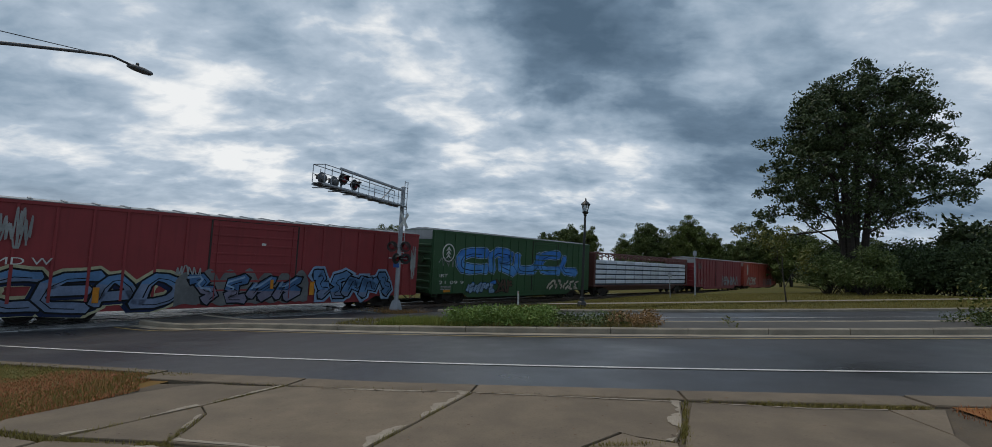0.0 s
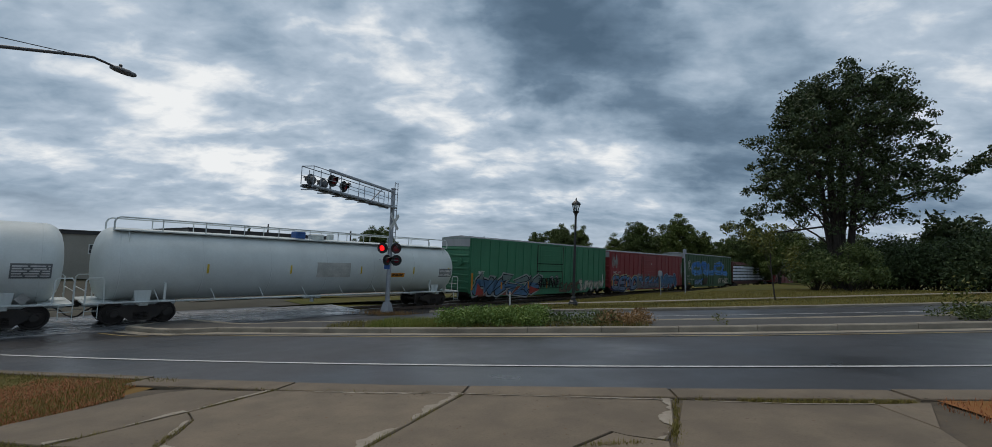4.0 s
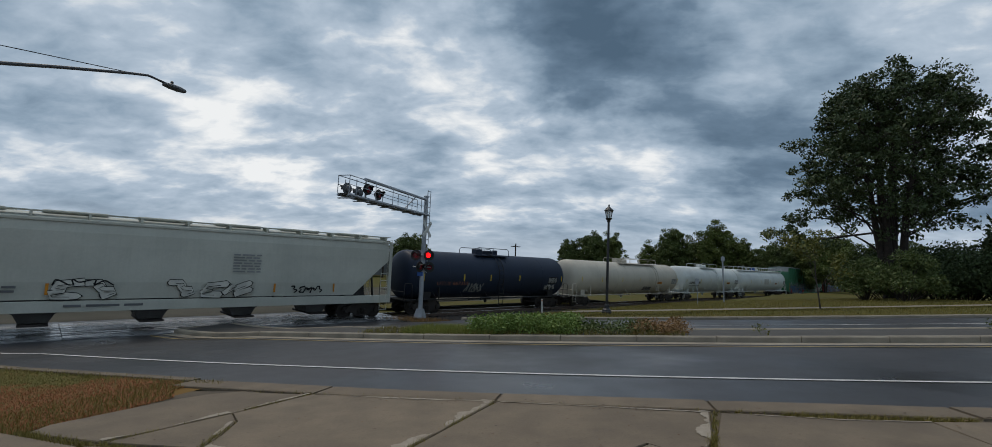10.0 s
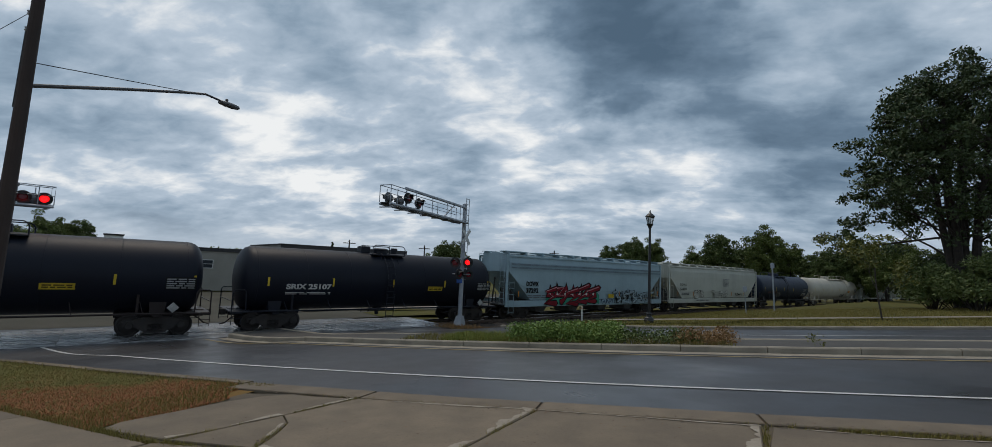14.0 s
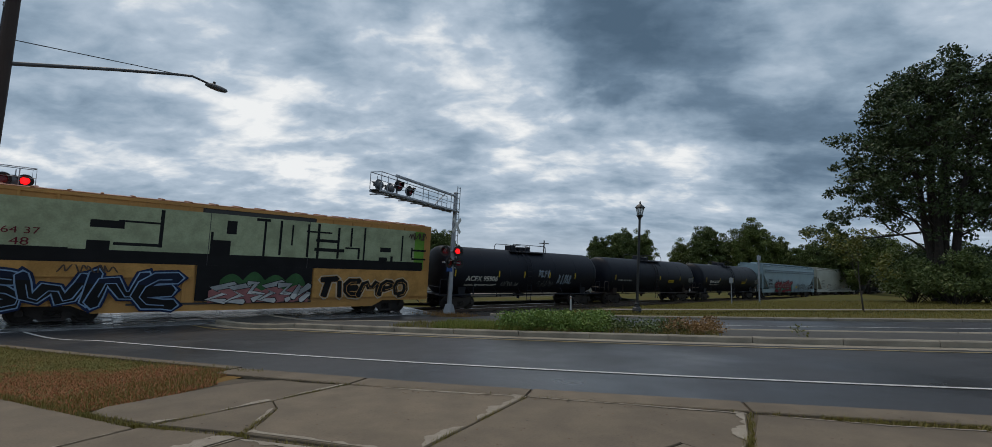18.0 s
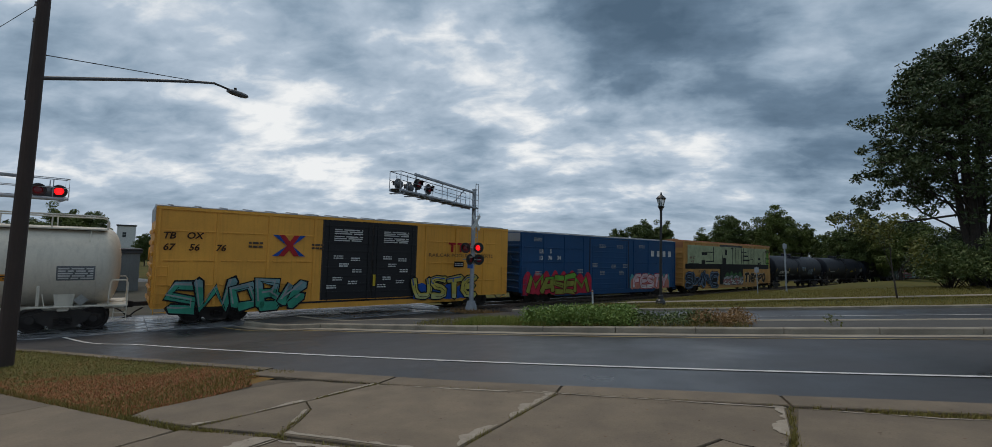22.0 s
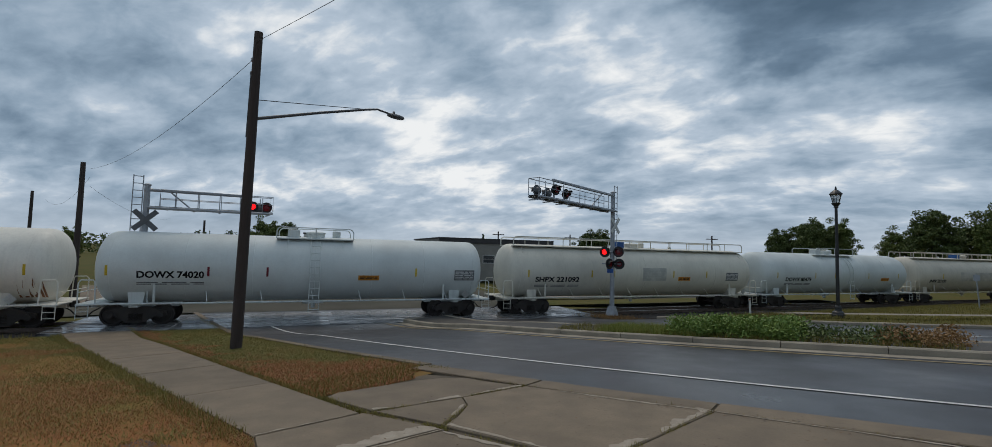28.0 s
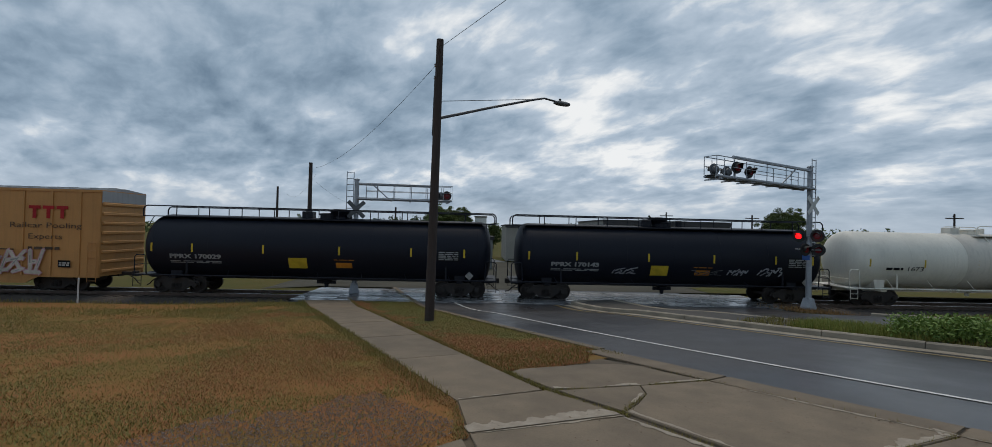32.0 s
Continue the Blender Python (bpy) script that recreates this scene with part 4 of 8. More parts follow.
def hopper(rear, front, eave, col, label, name="covered_hopper"):
    """A covered hopper: curved sides, sloped ends with open bays, outlets, roof walk, hatches, ladders."""
    L_ = front - rear
    h, W = L_ / 2, 1.58
    car = start_car(name, rear, front, label, "hopper car")
    m = paint("paint_hop_%02x%02x%02x" % tuple(int(c * 255) for c in col), col, 0.22)
    # body: full height in the middle, sloping sheets at the ends
    bm = bmesh.new()
    side = [(W * 0.96, 1.35), (W, 2.0), (W, 3.4), (W * 0.985, 3.9), (W * 0.93, eave - 0.12), (W * 0.82, eave), (0.0, eave + 0.22)]
    rings = []
    for x, k in ((-h + 0.30, 0.62), (-h + 1.2, 0.36), (-h + 2.35, 0.0), (h - 2.35, 0.0), (h - 1.2, 0.36), (h - 0.30, 0.62)):
        low = 1.35 + (eave - 1.35) * k
        pts = [(y, max(z, low)) for y, z in side]
        ring = [(x, -y, z) for y, z in pts] + [(x, y, z) for y, z in reversed(pts[:-1])]
        rings.append([bm.verts.new(p) for p in ring])
    for a, b in zip(rings, rings[1:]):
        n = len(a)
        for k in range(n):
            bm.faces.new((a[k], a[(k + 1) % n], b[(k + 1) % n], b[k]))
    bm.faces.new(rings[0]), bm.faces.new(rings[-1][::-1])
    bmesh.ops.recalc_face_normals(bm, faces=bm.faces)
    part("body", bm, m, car)
    for sy in (-1, 1):
        part("side_sill", boxes((-h + 0.05, h - 0.05, *sorted((sy * (W - 0.10), sy * (W + 0.02))), 0.88, 1.30), bevel=0.012), m, car)
        part("top_chord", boxes((-h + 0.05, h - 0.05, *sorted((sy * (W * 0.93 - 0.05), sy * (W * 0.93 + 0.06))), eave - 0.16, eave - 0.04), bevel=0.012), m, car)
        for sx in (-1, 1):
            part("corner_post", boxes((*sorted((sx * (h - 0.05), sx * (h - 0.24))), *sorted((sy * (W - 0.08), sy * W)), 1.2, eave - 0.1)), m, car)
    # end bay: posts, slope sheet braces, platform
    for sx in (-1, 1):
        bm = bmesh.new()
        box(bm, *sorted((sx * (h - 0.02), sx * (h - 1.5))), -W + 0.1, W - 0.1, 0.98, 1.06)
        for y in (-0.55, 0.55):
            tube(bm, (sx * (h - 0.6), y, 1.05), (sx * (h - 0.9), y, eave - 0.9), 0.06, seg=6)
            tube(bm, (sx * (h - 1.8), y, 1.05), (sx * (h - 1.2), y, 2.3), 0.05, seg=6)
        prism(bm, [(sx * (h - 0.9), 1.05), (sx * (h - 2.3), 1.05), (sx * (h - 2.3), 1.4), (sx * (h - 1.3), 2.2)], -0.25, 0.25)
        # frame colour darkened for the shade inside the open end bay
        part("end_frame", bm, surf("shadowed_frame", (0.06, 0.06, 0.058), (0.04, 0.038, 0.036), fine=14, rough=0.8), car)
    for sx in (-1, 1):
        for sy in (-1, 1):
            part("ladder", ladder(bmesh.new(), *sorted((sx * (h - 0.30), sx * (h - 0.75))), sy * (W + 0.03), 0.45, 2.6), m, car)
            part("end_ladder", end_ladder(bmesh.new(), *sorted((sy * (W - 0.15), sy * (W - 0.6))), sx * h, 1.0, eave + 0.1), m, car)
    for i in range(4):
        x = -h + 4.1 + (L_ - 8.2) * i / 3
        bm = bmesh.new()
        rings = []
        for z, k in ((1.36, 1.0), (0.75, 0.42), (0.42, 0.30)):
            a, b = 1.35 * k, 1.2 * (0.5 + k / 2)
            rings.append([bm.verts.new(p) for p in ((x - a, -b, z), (x + a, -b, z), (x + a, b, z), (x - a, b, z))])
        for p, q in zip(rings, rings[1:]):
            for k in range(4):
                bm.faces.new((p[k], p[(k + 1) % 4], q[(k + 1) % 4], q[k]))
        bm.faces.new(rings[-1])
        bmesh.ops.recalc_face_normals(bm, faces=bm.faces)
        # chute colour darkened for the shade under the car
        hp = part("outlet_hopper", bm, surf("shaded_chute", (0.13, 0.13, 0.125), (0.08, 0.078, 0.075), fine=14, rough=0.8), car)
        part("gate", boxes((x - 0.42, x + 0.42, -1.25, 1.25, 0.34, 0.43), bevel=0.01), M_RUNNING, hp)
    for sy in (-1, 1):
        wk = part("roof_walk", boxes((-h + 0.05, h - 0.05, *sorted((sy * 0.75, sy * 1.25)), eave + 0.20, eave + 0.24)), m, car, "roof walkway")
        n = int(L_ / 1.7)
        for i in range(n + 1):
            x = -h + 0.4 + (L_ - 0.8) * i / n
            part("walk_bracket", boxes((x - 0.04, x + 0.04, *sorted((sy * 0.7, sy * 1.40)), eave - 0.02, eave + 0.2)), m, wk)
    for i in range(6):
        x = -h + 2.0 + (L_ - 4.0) * i / 5
        part("hatch", boxes((x - 1.0, x + 1.0, -0.35, 0.35, eave + 0.20, eave + 0.32), bevel=0.03), m, car)
    running_gear(car, L_, 1.55, 0.6)
    return car, h, W


def centrebeam(rear, front, label):
    """A centre-beam flat loaded with wrapped packs of boards."""
    L_ = front - rear
    h = L_ / 2
    car = start_car("centrebeam_flatcar", rear, front, label, "flat car")
    m = paint("paint_beam_car", (0.10, 0.035, 0.03))
    part("deck", boxes((-h, h, -1.45, 1.45, 1.0, 1.16), (-h + 2.6, h - 2.6, -0.9, 0.9, 0.55, 1.0), bevel=0.015), m, car)
    for sx in (-1, 1):
        part("bulkhead", boxes((*sorted((sx * (h - 0.05), sx * (h - 0.35))), -1.4, 1.4, 1.16, 4.35), bevel=0.02), m, car)
    bm = boxes((-h + 0.3, h - 0.3, -0.09, 0.09, 4.28, 4.42), bevel=0.01)
    for x in span(-h + 1.2, h - 1.2, 1.25):
        box(bm, x - 0.04, x + 0.04, -0.05, 0.05, 1.16, 4.3)
        for sy in (-1, 1):
            tube(bm, (x, 0, 4.36), (x + 0.55, sy * 1.28, 3.9), 0.045, seg=5)
    part("centre_beam", bm, m, car)
    wrapm = surf("plastic_wrap", (0.66, 0.70, 0.78), (0.56, 0.61, 0.70), scale=2.2, fine=20, rough=0.35, bump=0.2, var=0.12)
    wm = mesh_of(boxes((-0.91, 0.91, -0.55, 0.55, 0.0, 0.36), bevel=0.03), "pack")
    wm.materials.append(wrapm)
    # solid dark blocks between the layers: the gaps' shade put in as colour
    bandm = surf("pack_gap_shade", (0.03, 0.04, 0.07), fine=14, rough=0.7)
    sm = mesh_of(boxes((-0.95, 0.95, -0.50, 0.50, 0.0, 0.13)), "gap_block")
    sm.materials.append(bandm)
    for i, x in enumerate(span(-h + 1.45, h - 1.45, 1.9)):
        for lv in range(5):
            for sy in (-1, 1):
                p = part("board_pack", wm, None, car, at=pose(x + 0.03 * math.sin(7.3 * i + 3 * lv), sy * (0.76 + 0.02 * math.sin(5 * i + lv)), 1.30 + lv * 0.495))
                part("spacer", sm, None, p, at=pose(0, 0, -0.13))
    running_gear(car, L_, 2.3)
    return car, h, 1.3


RED, GREEN, DKGREEN = (0.26, 0.036, 0.040), (0.052, 0.20, 0.110), (0.036, 0.092, 0.040)
YELLOW, BLUE, BLACKT, WHITET, BEIGE = (0.80, 0.38, 0.055), (0.008, 0.060, 0.165), (0.008, 0.010, 0.018), (0.63, 0.67, 0.655), (0.66, 0.61, 0.51)
c_orange = boxcar(84.3, 102.5, 4.6, (0.38, 0.07, 0.045), "faded orange-red boxcar with graffiti", roof_col=(0.4, 0.3, 0.27))
c_red2 = boxcar(64.2, 83.0, 4.6, (0.25, 0.036, 0.042), "dull red boxcar with graffiti low on its side")
c_beam = centrebeam(39.8, 62.4, "centre-beam flatcar stacked with white-wrapped board packs")
c_ibt = boxcar(19.64, 38.6, 4.97, DKGREEN, "dark green boxcar with large blue graffiti letters", doors=((1.0, 4.4),), rib=0.95)
c_red = boxcar(-0.6, 18.45, 4.55, RED, "oxide red boxcar covered low down with blue graffiti", doors=((-2.15, 1.75),))
c_green = boxcar(-20.9, -1.5, 4.75, GREEN, "green boxcar with graffiti along the lower side", doors=((-1.7, 2.0),), rib=1.0)
t1 = tankcar(-41.4, -22.3, WHITET, "white tank car with a long top rail", long_rail=True, dome_col=(0.03, 0.10, 0.30), mid_ladder=False)
t2 = tankcar(-58.6, -42.5, WHITET, "white tank car with black lettering", ladder_x=0.8, deck=(-2.4, 2.0))
t3 = tankcar(-79.2, -60.2, (0.54, 0.50, 0.42), "grey-beige tank car with a side ladder", ladder_x=4.35, deck=(-1.75, 5.2))
t4 = tankcar(-95.9, -80.7, (0.018, 0.028, 0.052), "dark blue-grey tank car with a graffiti tag", frame_col=(0.02, 0.02, 0.022), deck=(-1.9, 1.3))
h1 = hopper(-116.2, -97.3, 4.42, (0.51, 0.52, 0.455), "pale grey covered hopper with black line graffiti")
h2 = hopper(-136.4, -117.5, 4.42, (0.31, 0.42, 0.47), "pale blue covered hopper with red flame-like graffiti")
t5 = tankcar(-152.2, -137.5, BLACKT, "black tank car with white lettering", deck=(-0.9, 1.1))
t6 = tankcar(-168.6, -153.8, BLACKT, "black rust-stained tank car", frame_col=(0.03, 0.02, 0.018))
t7 = tankcar(-185.2, -170.0, BLACKT, "black tank car with white lettering and chalky tags", ladder_x=-0.5, axis_z=2.5)
b1 = boxcar(-205.25, -186.6, 5.05, (0.56, 0.29, 0.085), "yellow boxcar buffed and painted with pale green graffiti panels", doors=((-2.4, 2.4),), door_col=(0.05, 0.05, 0.05), belts=(2.1, 3.0), roof_col=(0.40, 0.17, 0.075))
b2 = boxcar(-225.75, -206.7, 4.9, BLUE, "deep blue boxcar with bright graffiti low on its side", doors=((-2.4, 2.4),), belts=(1.9, 2.9, 3.9), rib=2.1)
b3 = boxcar(-245.85, -226.95, 5.0, YELLOW, "yellow boxcar with black doors and graffiti", doors=((-2.6, -0.004), (0.004, 2.6)), door_col=(0.014, 0.014, 0.016), belts=(1.7, 2.75, 4.0), rib=2.1)
t8 = tankcar(-265.8, -247.0, BEIGE, "dirty beige tank car with a long top rail", dirt=0.5, long_rail=True, dome_col=(0.03, 0.12, 0.36), mid_ladder=False)
t9 = tankcar(-283.9, -267.2, WHITET, "white tank car with a curved side ladder", ladder_x=0.8, deck=(-2.3, 2.1))
t10 = tankcar(-303.8, -285.2, (0.68, 0.65, 0.56), "off-white tank car with a long top rail", dirt=0.3, long_rail=True, dome_col=(0.03, 0.10, 0.30), mid_ladder=False)
t11 = tankcar(-322.5, -305.45, WHITET, "white tank car with black lettering and orange marks")
t12 = tankcar(-339.2, -323.9, (0.80, 0.765, 0.68), "stained white tank car with a grey middle band", dirt=0.3, ladder_x=0.96, deck=(-0.5, 1.6), band=(-1.6, 1.6, (0.66, 0.62, 0.55)))
t13 = tankcar(-357.3, -341.1, BLACKT, "black tank car with full-length top rail", radius=1.66, axis_z=2.37, over_rail=0.22, hatch=-0.3, long_rail=True, mid_ladder=False)
t14 = tankcar(-376.2, -358.85, BLACKT, "black tank car with yellow placard panels", radius=1.66, axis_z=2.37, over_rail=0.22, hatch=0.6, long_rail=True, mid_ladder=False)
b4 = boxcar(-396.8, -378.2, 5.12, (0.52, 0.26, 0.085), "yellow boxcar with red and black lettering", doors=((-2.6, -0.05), (0.05, 2.6)), belts=(), rib=1.35)

# ---- lettering, graffiti and marks on the train ----
def flatmat(name, col, rough=0.5):
    return surf("mark_" + name, col, tuple(c * 0.72 for c in col), scale=1.6, fine=14, rough=rough + 0.1, bump=0.0, spec=0.16, contrast=0.18)


K_WHITE, K_BLACK = flatmat("white", (0.60, 0.60, 0.58)), flatmat("black", (0.012, 0.012, 0.013))
K_GREY, K_DIM = flatmat("grey", (0.30, 0.31, 0.31)), flatmat("dim", (0.16, 0.165, 0.17))
K_BLUE, K_PALE = flatmat("sky_blue", (0.055, 0.20, 0.58)), flatmat("pale_blue", (0.24, 0.36, 0.52))
K_RED, K_PINK = flatmat("red", (0.42, 0.025, 0.03)), flatmat("pink", (0.55, 0.30, 0.33))
K_ORANGE, K_YEL = flatmat("orange", (0.60, 0.24, 0.03)), flatmat("yellow", (0.62, 0.44, 0.04))
K_LIME, K_OLIVE = flatmat("lime", (0.16, 0.36, 0.05)), flatmat("olive", (0.22, 0.24, 0.06))
K_SAGE, K_TEAL = flatmat("sage", (0.38, 0.43, 0.27)), flatmat("teal", (0.10, 0.33, 0.33))
K_CREAM, K_NAVY = flatmat("cream", (0.52, 0.48, 0.40)), flatmat("navy", (0.015, 0.025, 0.07))
K_BROWN, K_MAROON = flatmat("brown", (0.10, 0.07, 0.05)), flatmat("maroon", (0.16, 0.02, 0.03))
K_COBALT = flatmat("cobalt", (0.02, 0.08, 0.35))


# the bent strokes of painted letters, each in a unit square
GLYPHS = {
    "B": (((0.1, 0), (0.1, 1), (0.9, 0.9), (0.75, 0.52), (0.2, 0.48)), ((0.6, 0.5), (1, 0.25), (0.8, 0.02), (0.1, 0.0))), "A": (((0, 0), (0.30, 0.95), (0.65, 1.0), (1, 0)), ((0.12, 0.36), (0.85, 0.42))), "C": (((1, 0.95), (0.25, 1), (0, 0.45), (0.2, 0.02), (1, 0.08)),), "D": (((0.1, 0), (0.12, 1), (0.75, 0.95), (1, 0.5), (0.7, 0.04), (0, 0.0)),),
    "E": (((1, 1), (0.12, 0.95), (0.0, 0.08), (1, 0.0)), ((0.08, 0.5), (0.85, 0.55))), "F": (((1, 1), (0.1, 0.92), (0.15, 0)), ((0.1, 0.5), (0.8, 0.56))), "I": (((0.5, 0), (0.5, 1)),), "K": (((0.1, 0), (0.05, 1)), ((0.95, 1), (0.15, 0.5), (1, 0))),
    "L": (((0.15, 1), (0.05, 0.05), (1, 0.0)),), "M": (((0, 0), (0.15, 1), (0.5, 0.35), (0.85, 1), (1, 0)),), "N": (((0, 0), (0.12, 1), (0.85, 0), (1, 1)),), "O": (((0.15, 0.08), (0, 0.85), (0.8, 1), (1, 0.2), (0.2, 0)),),
    "P": (((0.1, 0), (0.1, 1), (0.95, 0.9), (0.9, 0.5), (0.15, 0.42)),), "R": (((0.1, 0), (0.1, 1), (0.95, 0.9), (0.85, 0.52), (0.2, 0.45), (1, 0)),), "S": (((1, 0.92), (0.2, 1), (0.02, 0.62), (0.95, 0.42), (0.85, 0.03), (0, 0.08)),), "T": (((0, 0.92), (1, 1)), ((0.5, 0.95), (0.45, 0))),
    "U": (((0.02, 1), (0.08, 0.1), (0.5, 0.0), (0.92, 0.12), (1, 1)),), "W": (((0, 1), (0.2, 0), (0.5, 0.7), (0.8, 0), (1, 1)),), "X": (((0, 0), (1, 1)), ((0, 1), (1, 0))), "Y": (((0, 1), (0.5, 0.45), (1, 1)), ((0.5, 0.5), (0.4, 0))),
}
ODD_GLYPHS = ((((0, 0.1), (0.5, 0.9), (0.2, 0.35), (1, 0.95)), ((0.4, 0), (1, 0.4))), (((0.05, 0.95), (0.6, 1), (0.3, 0.5), (0.95, 0.4), (0.5, 0)),), (((0, 0), (0.4, 1), (0.55, 0.2), (1, 0.8)), ((0.1, 0.7), (0.7, 0.55))), (((1, 1), (0.1, 0.75), (0.7, 0.4), (0, 0.05), (0.9, 0)),))
GLYPH_WIDTH = {"I": 0.5, "M": 1.3, "W": 1.3, "L": 0.9}


class Side:
    """The near side of a car, flat or round, on which paint is laid."""

    def __init__(self, made, lift=0.034):
        self.car, self.flat = made[0], len(made) == 3
        self.h, self.W = made[1], made[2]
        self.az = None if self.flat else made[3]
        self.lift, self.layer = lift, 0

    def lay(self, me, x, z, name, parent=None, label=""):
        self.layer += 1
        up = self.lift + 0.0008 * self.layer
        if self.flat:
            moved(me, x, -self.W - up, z)
        else:
            wrap(me, x, z, self.W, self.az, 0.006 + 0.0012 * self.layer)
        return part(name, me, None, parent or self.car, label)

    def text(self, s, x, z, height, mat_, width=None, fat=0.0, slant=0.0, name="lettering", parent=None, gap=1.0, label=""):
        me = lettering(s, height / 0.7, mat_, fat, 1.0, slant, gap)
        if width:
            xs = [v.co.x for v in me.vertices]
            k = width / max(max(xs) - min(xs), 0.01)
            for v in me.vertices:
                v.co.x *= k
        return self.lay(me, x, z, name, parent, label)

    def bars(self, x, z, w, h, rows, mat_, name="small_print", seed=1, breaks=3):
        """Unreadable print: short bars in rows."""
        rnd = random.Random(seed)
        verts, faces = [], []
        for r in range(rows):
            zz = h / 2 - (r + 0.5) * h / rows
            t, a = h / rows * 0.28, -w / 2
            while a < w / 2 - 0.03:
                b = min(a + rnd.uniform(0.5, 1.4) * w / breaks, w / 2)
                n = len(verts)
                verts += [(a, 0, zz - t), (b, 0, zz - t), (b, 0, zz + t), (a, 0, zz + t)]
                faces.append((n, n + 1, n + 2, n + 3))
                a = b + w * 0.06
        me = bpy.data.meshes.new(name)
        me.from_pydata(verts, [], faces)
        me.materials.append(mat_)
        return self.lay(me, x, z, name)

    def rect(self, x0, x1, z0, z1, mat_, name="paint_panel", parent=None, label=""):
        n = max(1, int((z1 - z0) / 0.15))
        x, z = (x0 + x1) / 2, (z0 + z1) / 2
        verts = [(sx, 0, -(z1 - z0) / 2 + (z1 - z0) * i / n) for i in range(n + 1) for sx in ((x0 - x1) / 2, (x1 - x0) / 2)]
        me = bpy.data.meshes.new(name)
        me.from_pydata(verts, [], [(2 * i, 2 * i + 1, 2 * i + 3, 2 * i + 2) for i in range(n)])
        me.materials.append(mat_)
        return self.lay(me, x, z, name, parent, label)

    def poly(self, pts, mat_, name="paint_shape", parent=None):
        me = bpy.data.meshes.new(name)
        me.from_pydata([(p[0], 0, p[1]) for p in pts], [], [tuple(range(len(pts)))])
        me.materials.append(mat_)
        return self.lay(me, 0, 0, name, parent)

    def ticks(self, xs, z, mat_=None, h=0.42, w=0.09):
        for x in xs:
            self.rect(x - w / 2, x + w / 2, z - h / 2, z + h / 2, mat_ or K_YEL, "reflective_strip")


    def piece(self, word, x0, x1, z0, z1, fill, edge, low=None, halo=None, cloud=None, shine=None, block=None, seed=1, thick=0.27, over=1.25, soft=1, line=0.045, label=""):
        """Interlocking fat graffiti letters built of broad bent strokes: halo, block shade, outline, two-tone fill, shine."""
        rnd = random.Random(seed)
        h = z1 - z0
        wide = [GLYPH_WIDTH.get(c, 1.0) for c in word]
        unit, a, glyphs = (x1 - x0) / sum(wide), x0, []
        for c, k in zip(word, wide):
            cw, cx = unit * k * over, a + unit * k / 2
            a += unit * k
            lean, tall, lift = rnd.uniform(-0.12, 0.20), rnd.uniform(0.88, 1.08), rnd.uniform(-0.04, 0.04)
            t = min(thick * h, 0.42 * cw)
            sk = GLYPHS[c] if c in GLYPHS else ODD_GLYPHS[rnd.randrange(len(ODD_GLYPHS))]
            runs = []
            for run in sk:
                pts = [Vector((cx + (u - 0.5) * (cw - t) + lean * (w - 0.5) * h + 0.05 * h * rnd.uniform(-1, 1), z0 + t / 2 + (w + lift) * (h - t) * tall + 0.03 * h * rnd.uniform(-1, 1))) for u, w in run]
                for _ in range(soft):
                    if len(pts) > 2:
                        cut = [pts[0]]
                        for p, q in zip(pts, pts[1:]):
                            cut += [p.lerp(q, 0.28), p.lerp(q, 0.72)]
                        pts = cut + [pts[-1]]
                runs.append((pts, [rnd.uniform(0.85, 1.25) for _ in pts], rnd.uniform(0.15, 0.7), rnd.uniform(0.15, 0.7)))
            glyphs.append((runs, t))

        def ribbon(runs, t, grow, shift=(0, 0), keep=None):
            verts, faces = [], []
            for pts, ks, e0, e1 in runs:
                n0 = len(verts)
                for i, p in enumerate(pts):
                    d = (pts[min(i + 1, len(pts) - 1)] - pts[max(i - 1, 0)]).normalized()
                    sd = Vector((-d.y, d.x)) * (t * ks[i] / 2 + grow)
                    q = p + Vector(shift)
                    for v in (q - sd, q + sd):
                        verts.append((v.x, v.y))
                    if i:
                        k = n0 + 2 * i
                        faces.append((k - 2, k, k + 1, k - 1))
                for i, e, sg in ((0, e0, -1), (len(pts) - 1, e1, 1)):
                    d = (pts[1] - pts[0] if i == 0 else pts[-1] - pts[-2]).normalized() * sg
                    tip = pts[i] + Vector(shift) + d * (e * t * 0.6 + grow * 1.6) + Vector((0.15 * t, 0))
                    verts.append((tip.x, tip.y))
                    k = n0 + 2 * i
                    faces.append((k, k + 1, len(verts) - 1))
            me = bpy.data.meshes.new("graffiti")
            me.from_pydata([(v[0], 0, v[1]) for v in verts], [], faces)
            if keep:
                bm = bmesh.new()
                bm.from_mesh(me)
                for z, sg in keep:
                    bmesh.ops.bisect_plane(bm, geom=bm.verts[:] + bm.edges[:] + bm.faces[:], plane_co=(0, 0, z), plane_no=(0.06, 0, sg), clear_outer=True)
                bm.to_mesh(me)
                bm.free()
            return me

        base = self.blob(x0 - 0.5, x1 + 0.5, z0 - 0.05, z1 + 0.32, cloud, len(word) * 7, seed=seed) if cloud else None

        def lay_all(mat_, name, items):
            nonlocal base
            for me in items:
                if not me.polygons:
                    continue
                me.materials.append(mat_)
                o = self.lay(me, 0, 0, name, base, label if base is None else "")
                base = base or o
        if halo:
            lay_all(halo, "graffiti_halo", [ribbon(r, t, line * 2.6) for r, t in glyphs])
        if block:
            lay_all(block, "graffiti_shade", [ribbon(r, t, line * 0.8, (-0.09 * h, -0.07 * h)) for r, t in glyphs])
        mid = z0 + h * 0.45
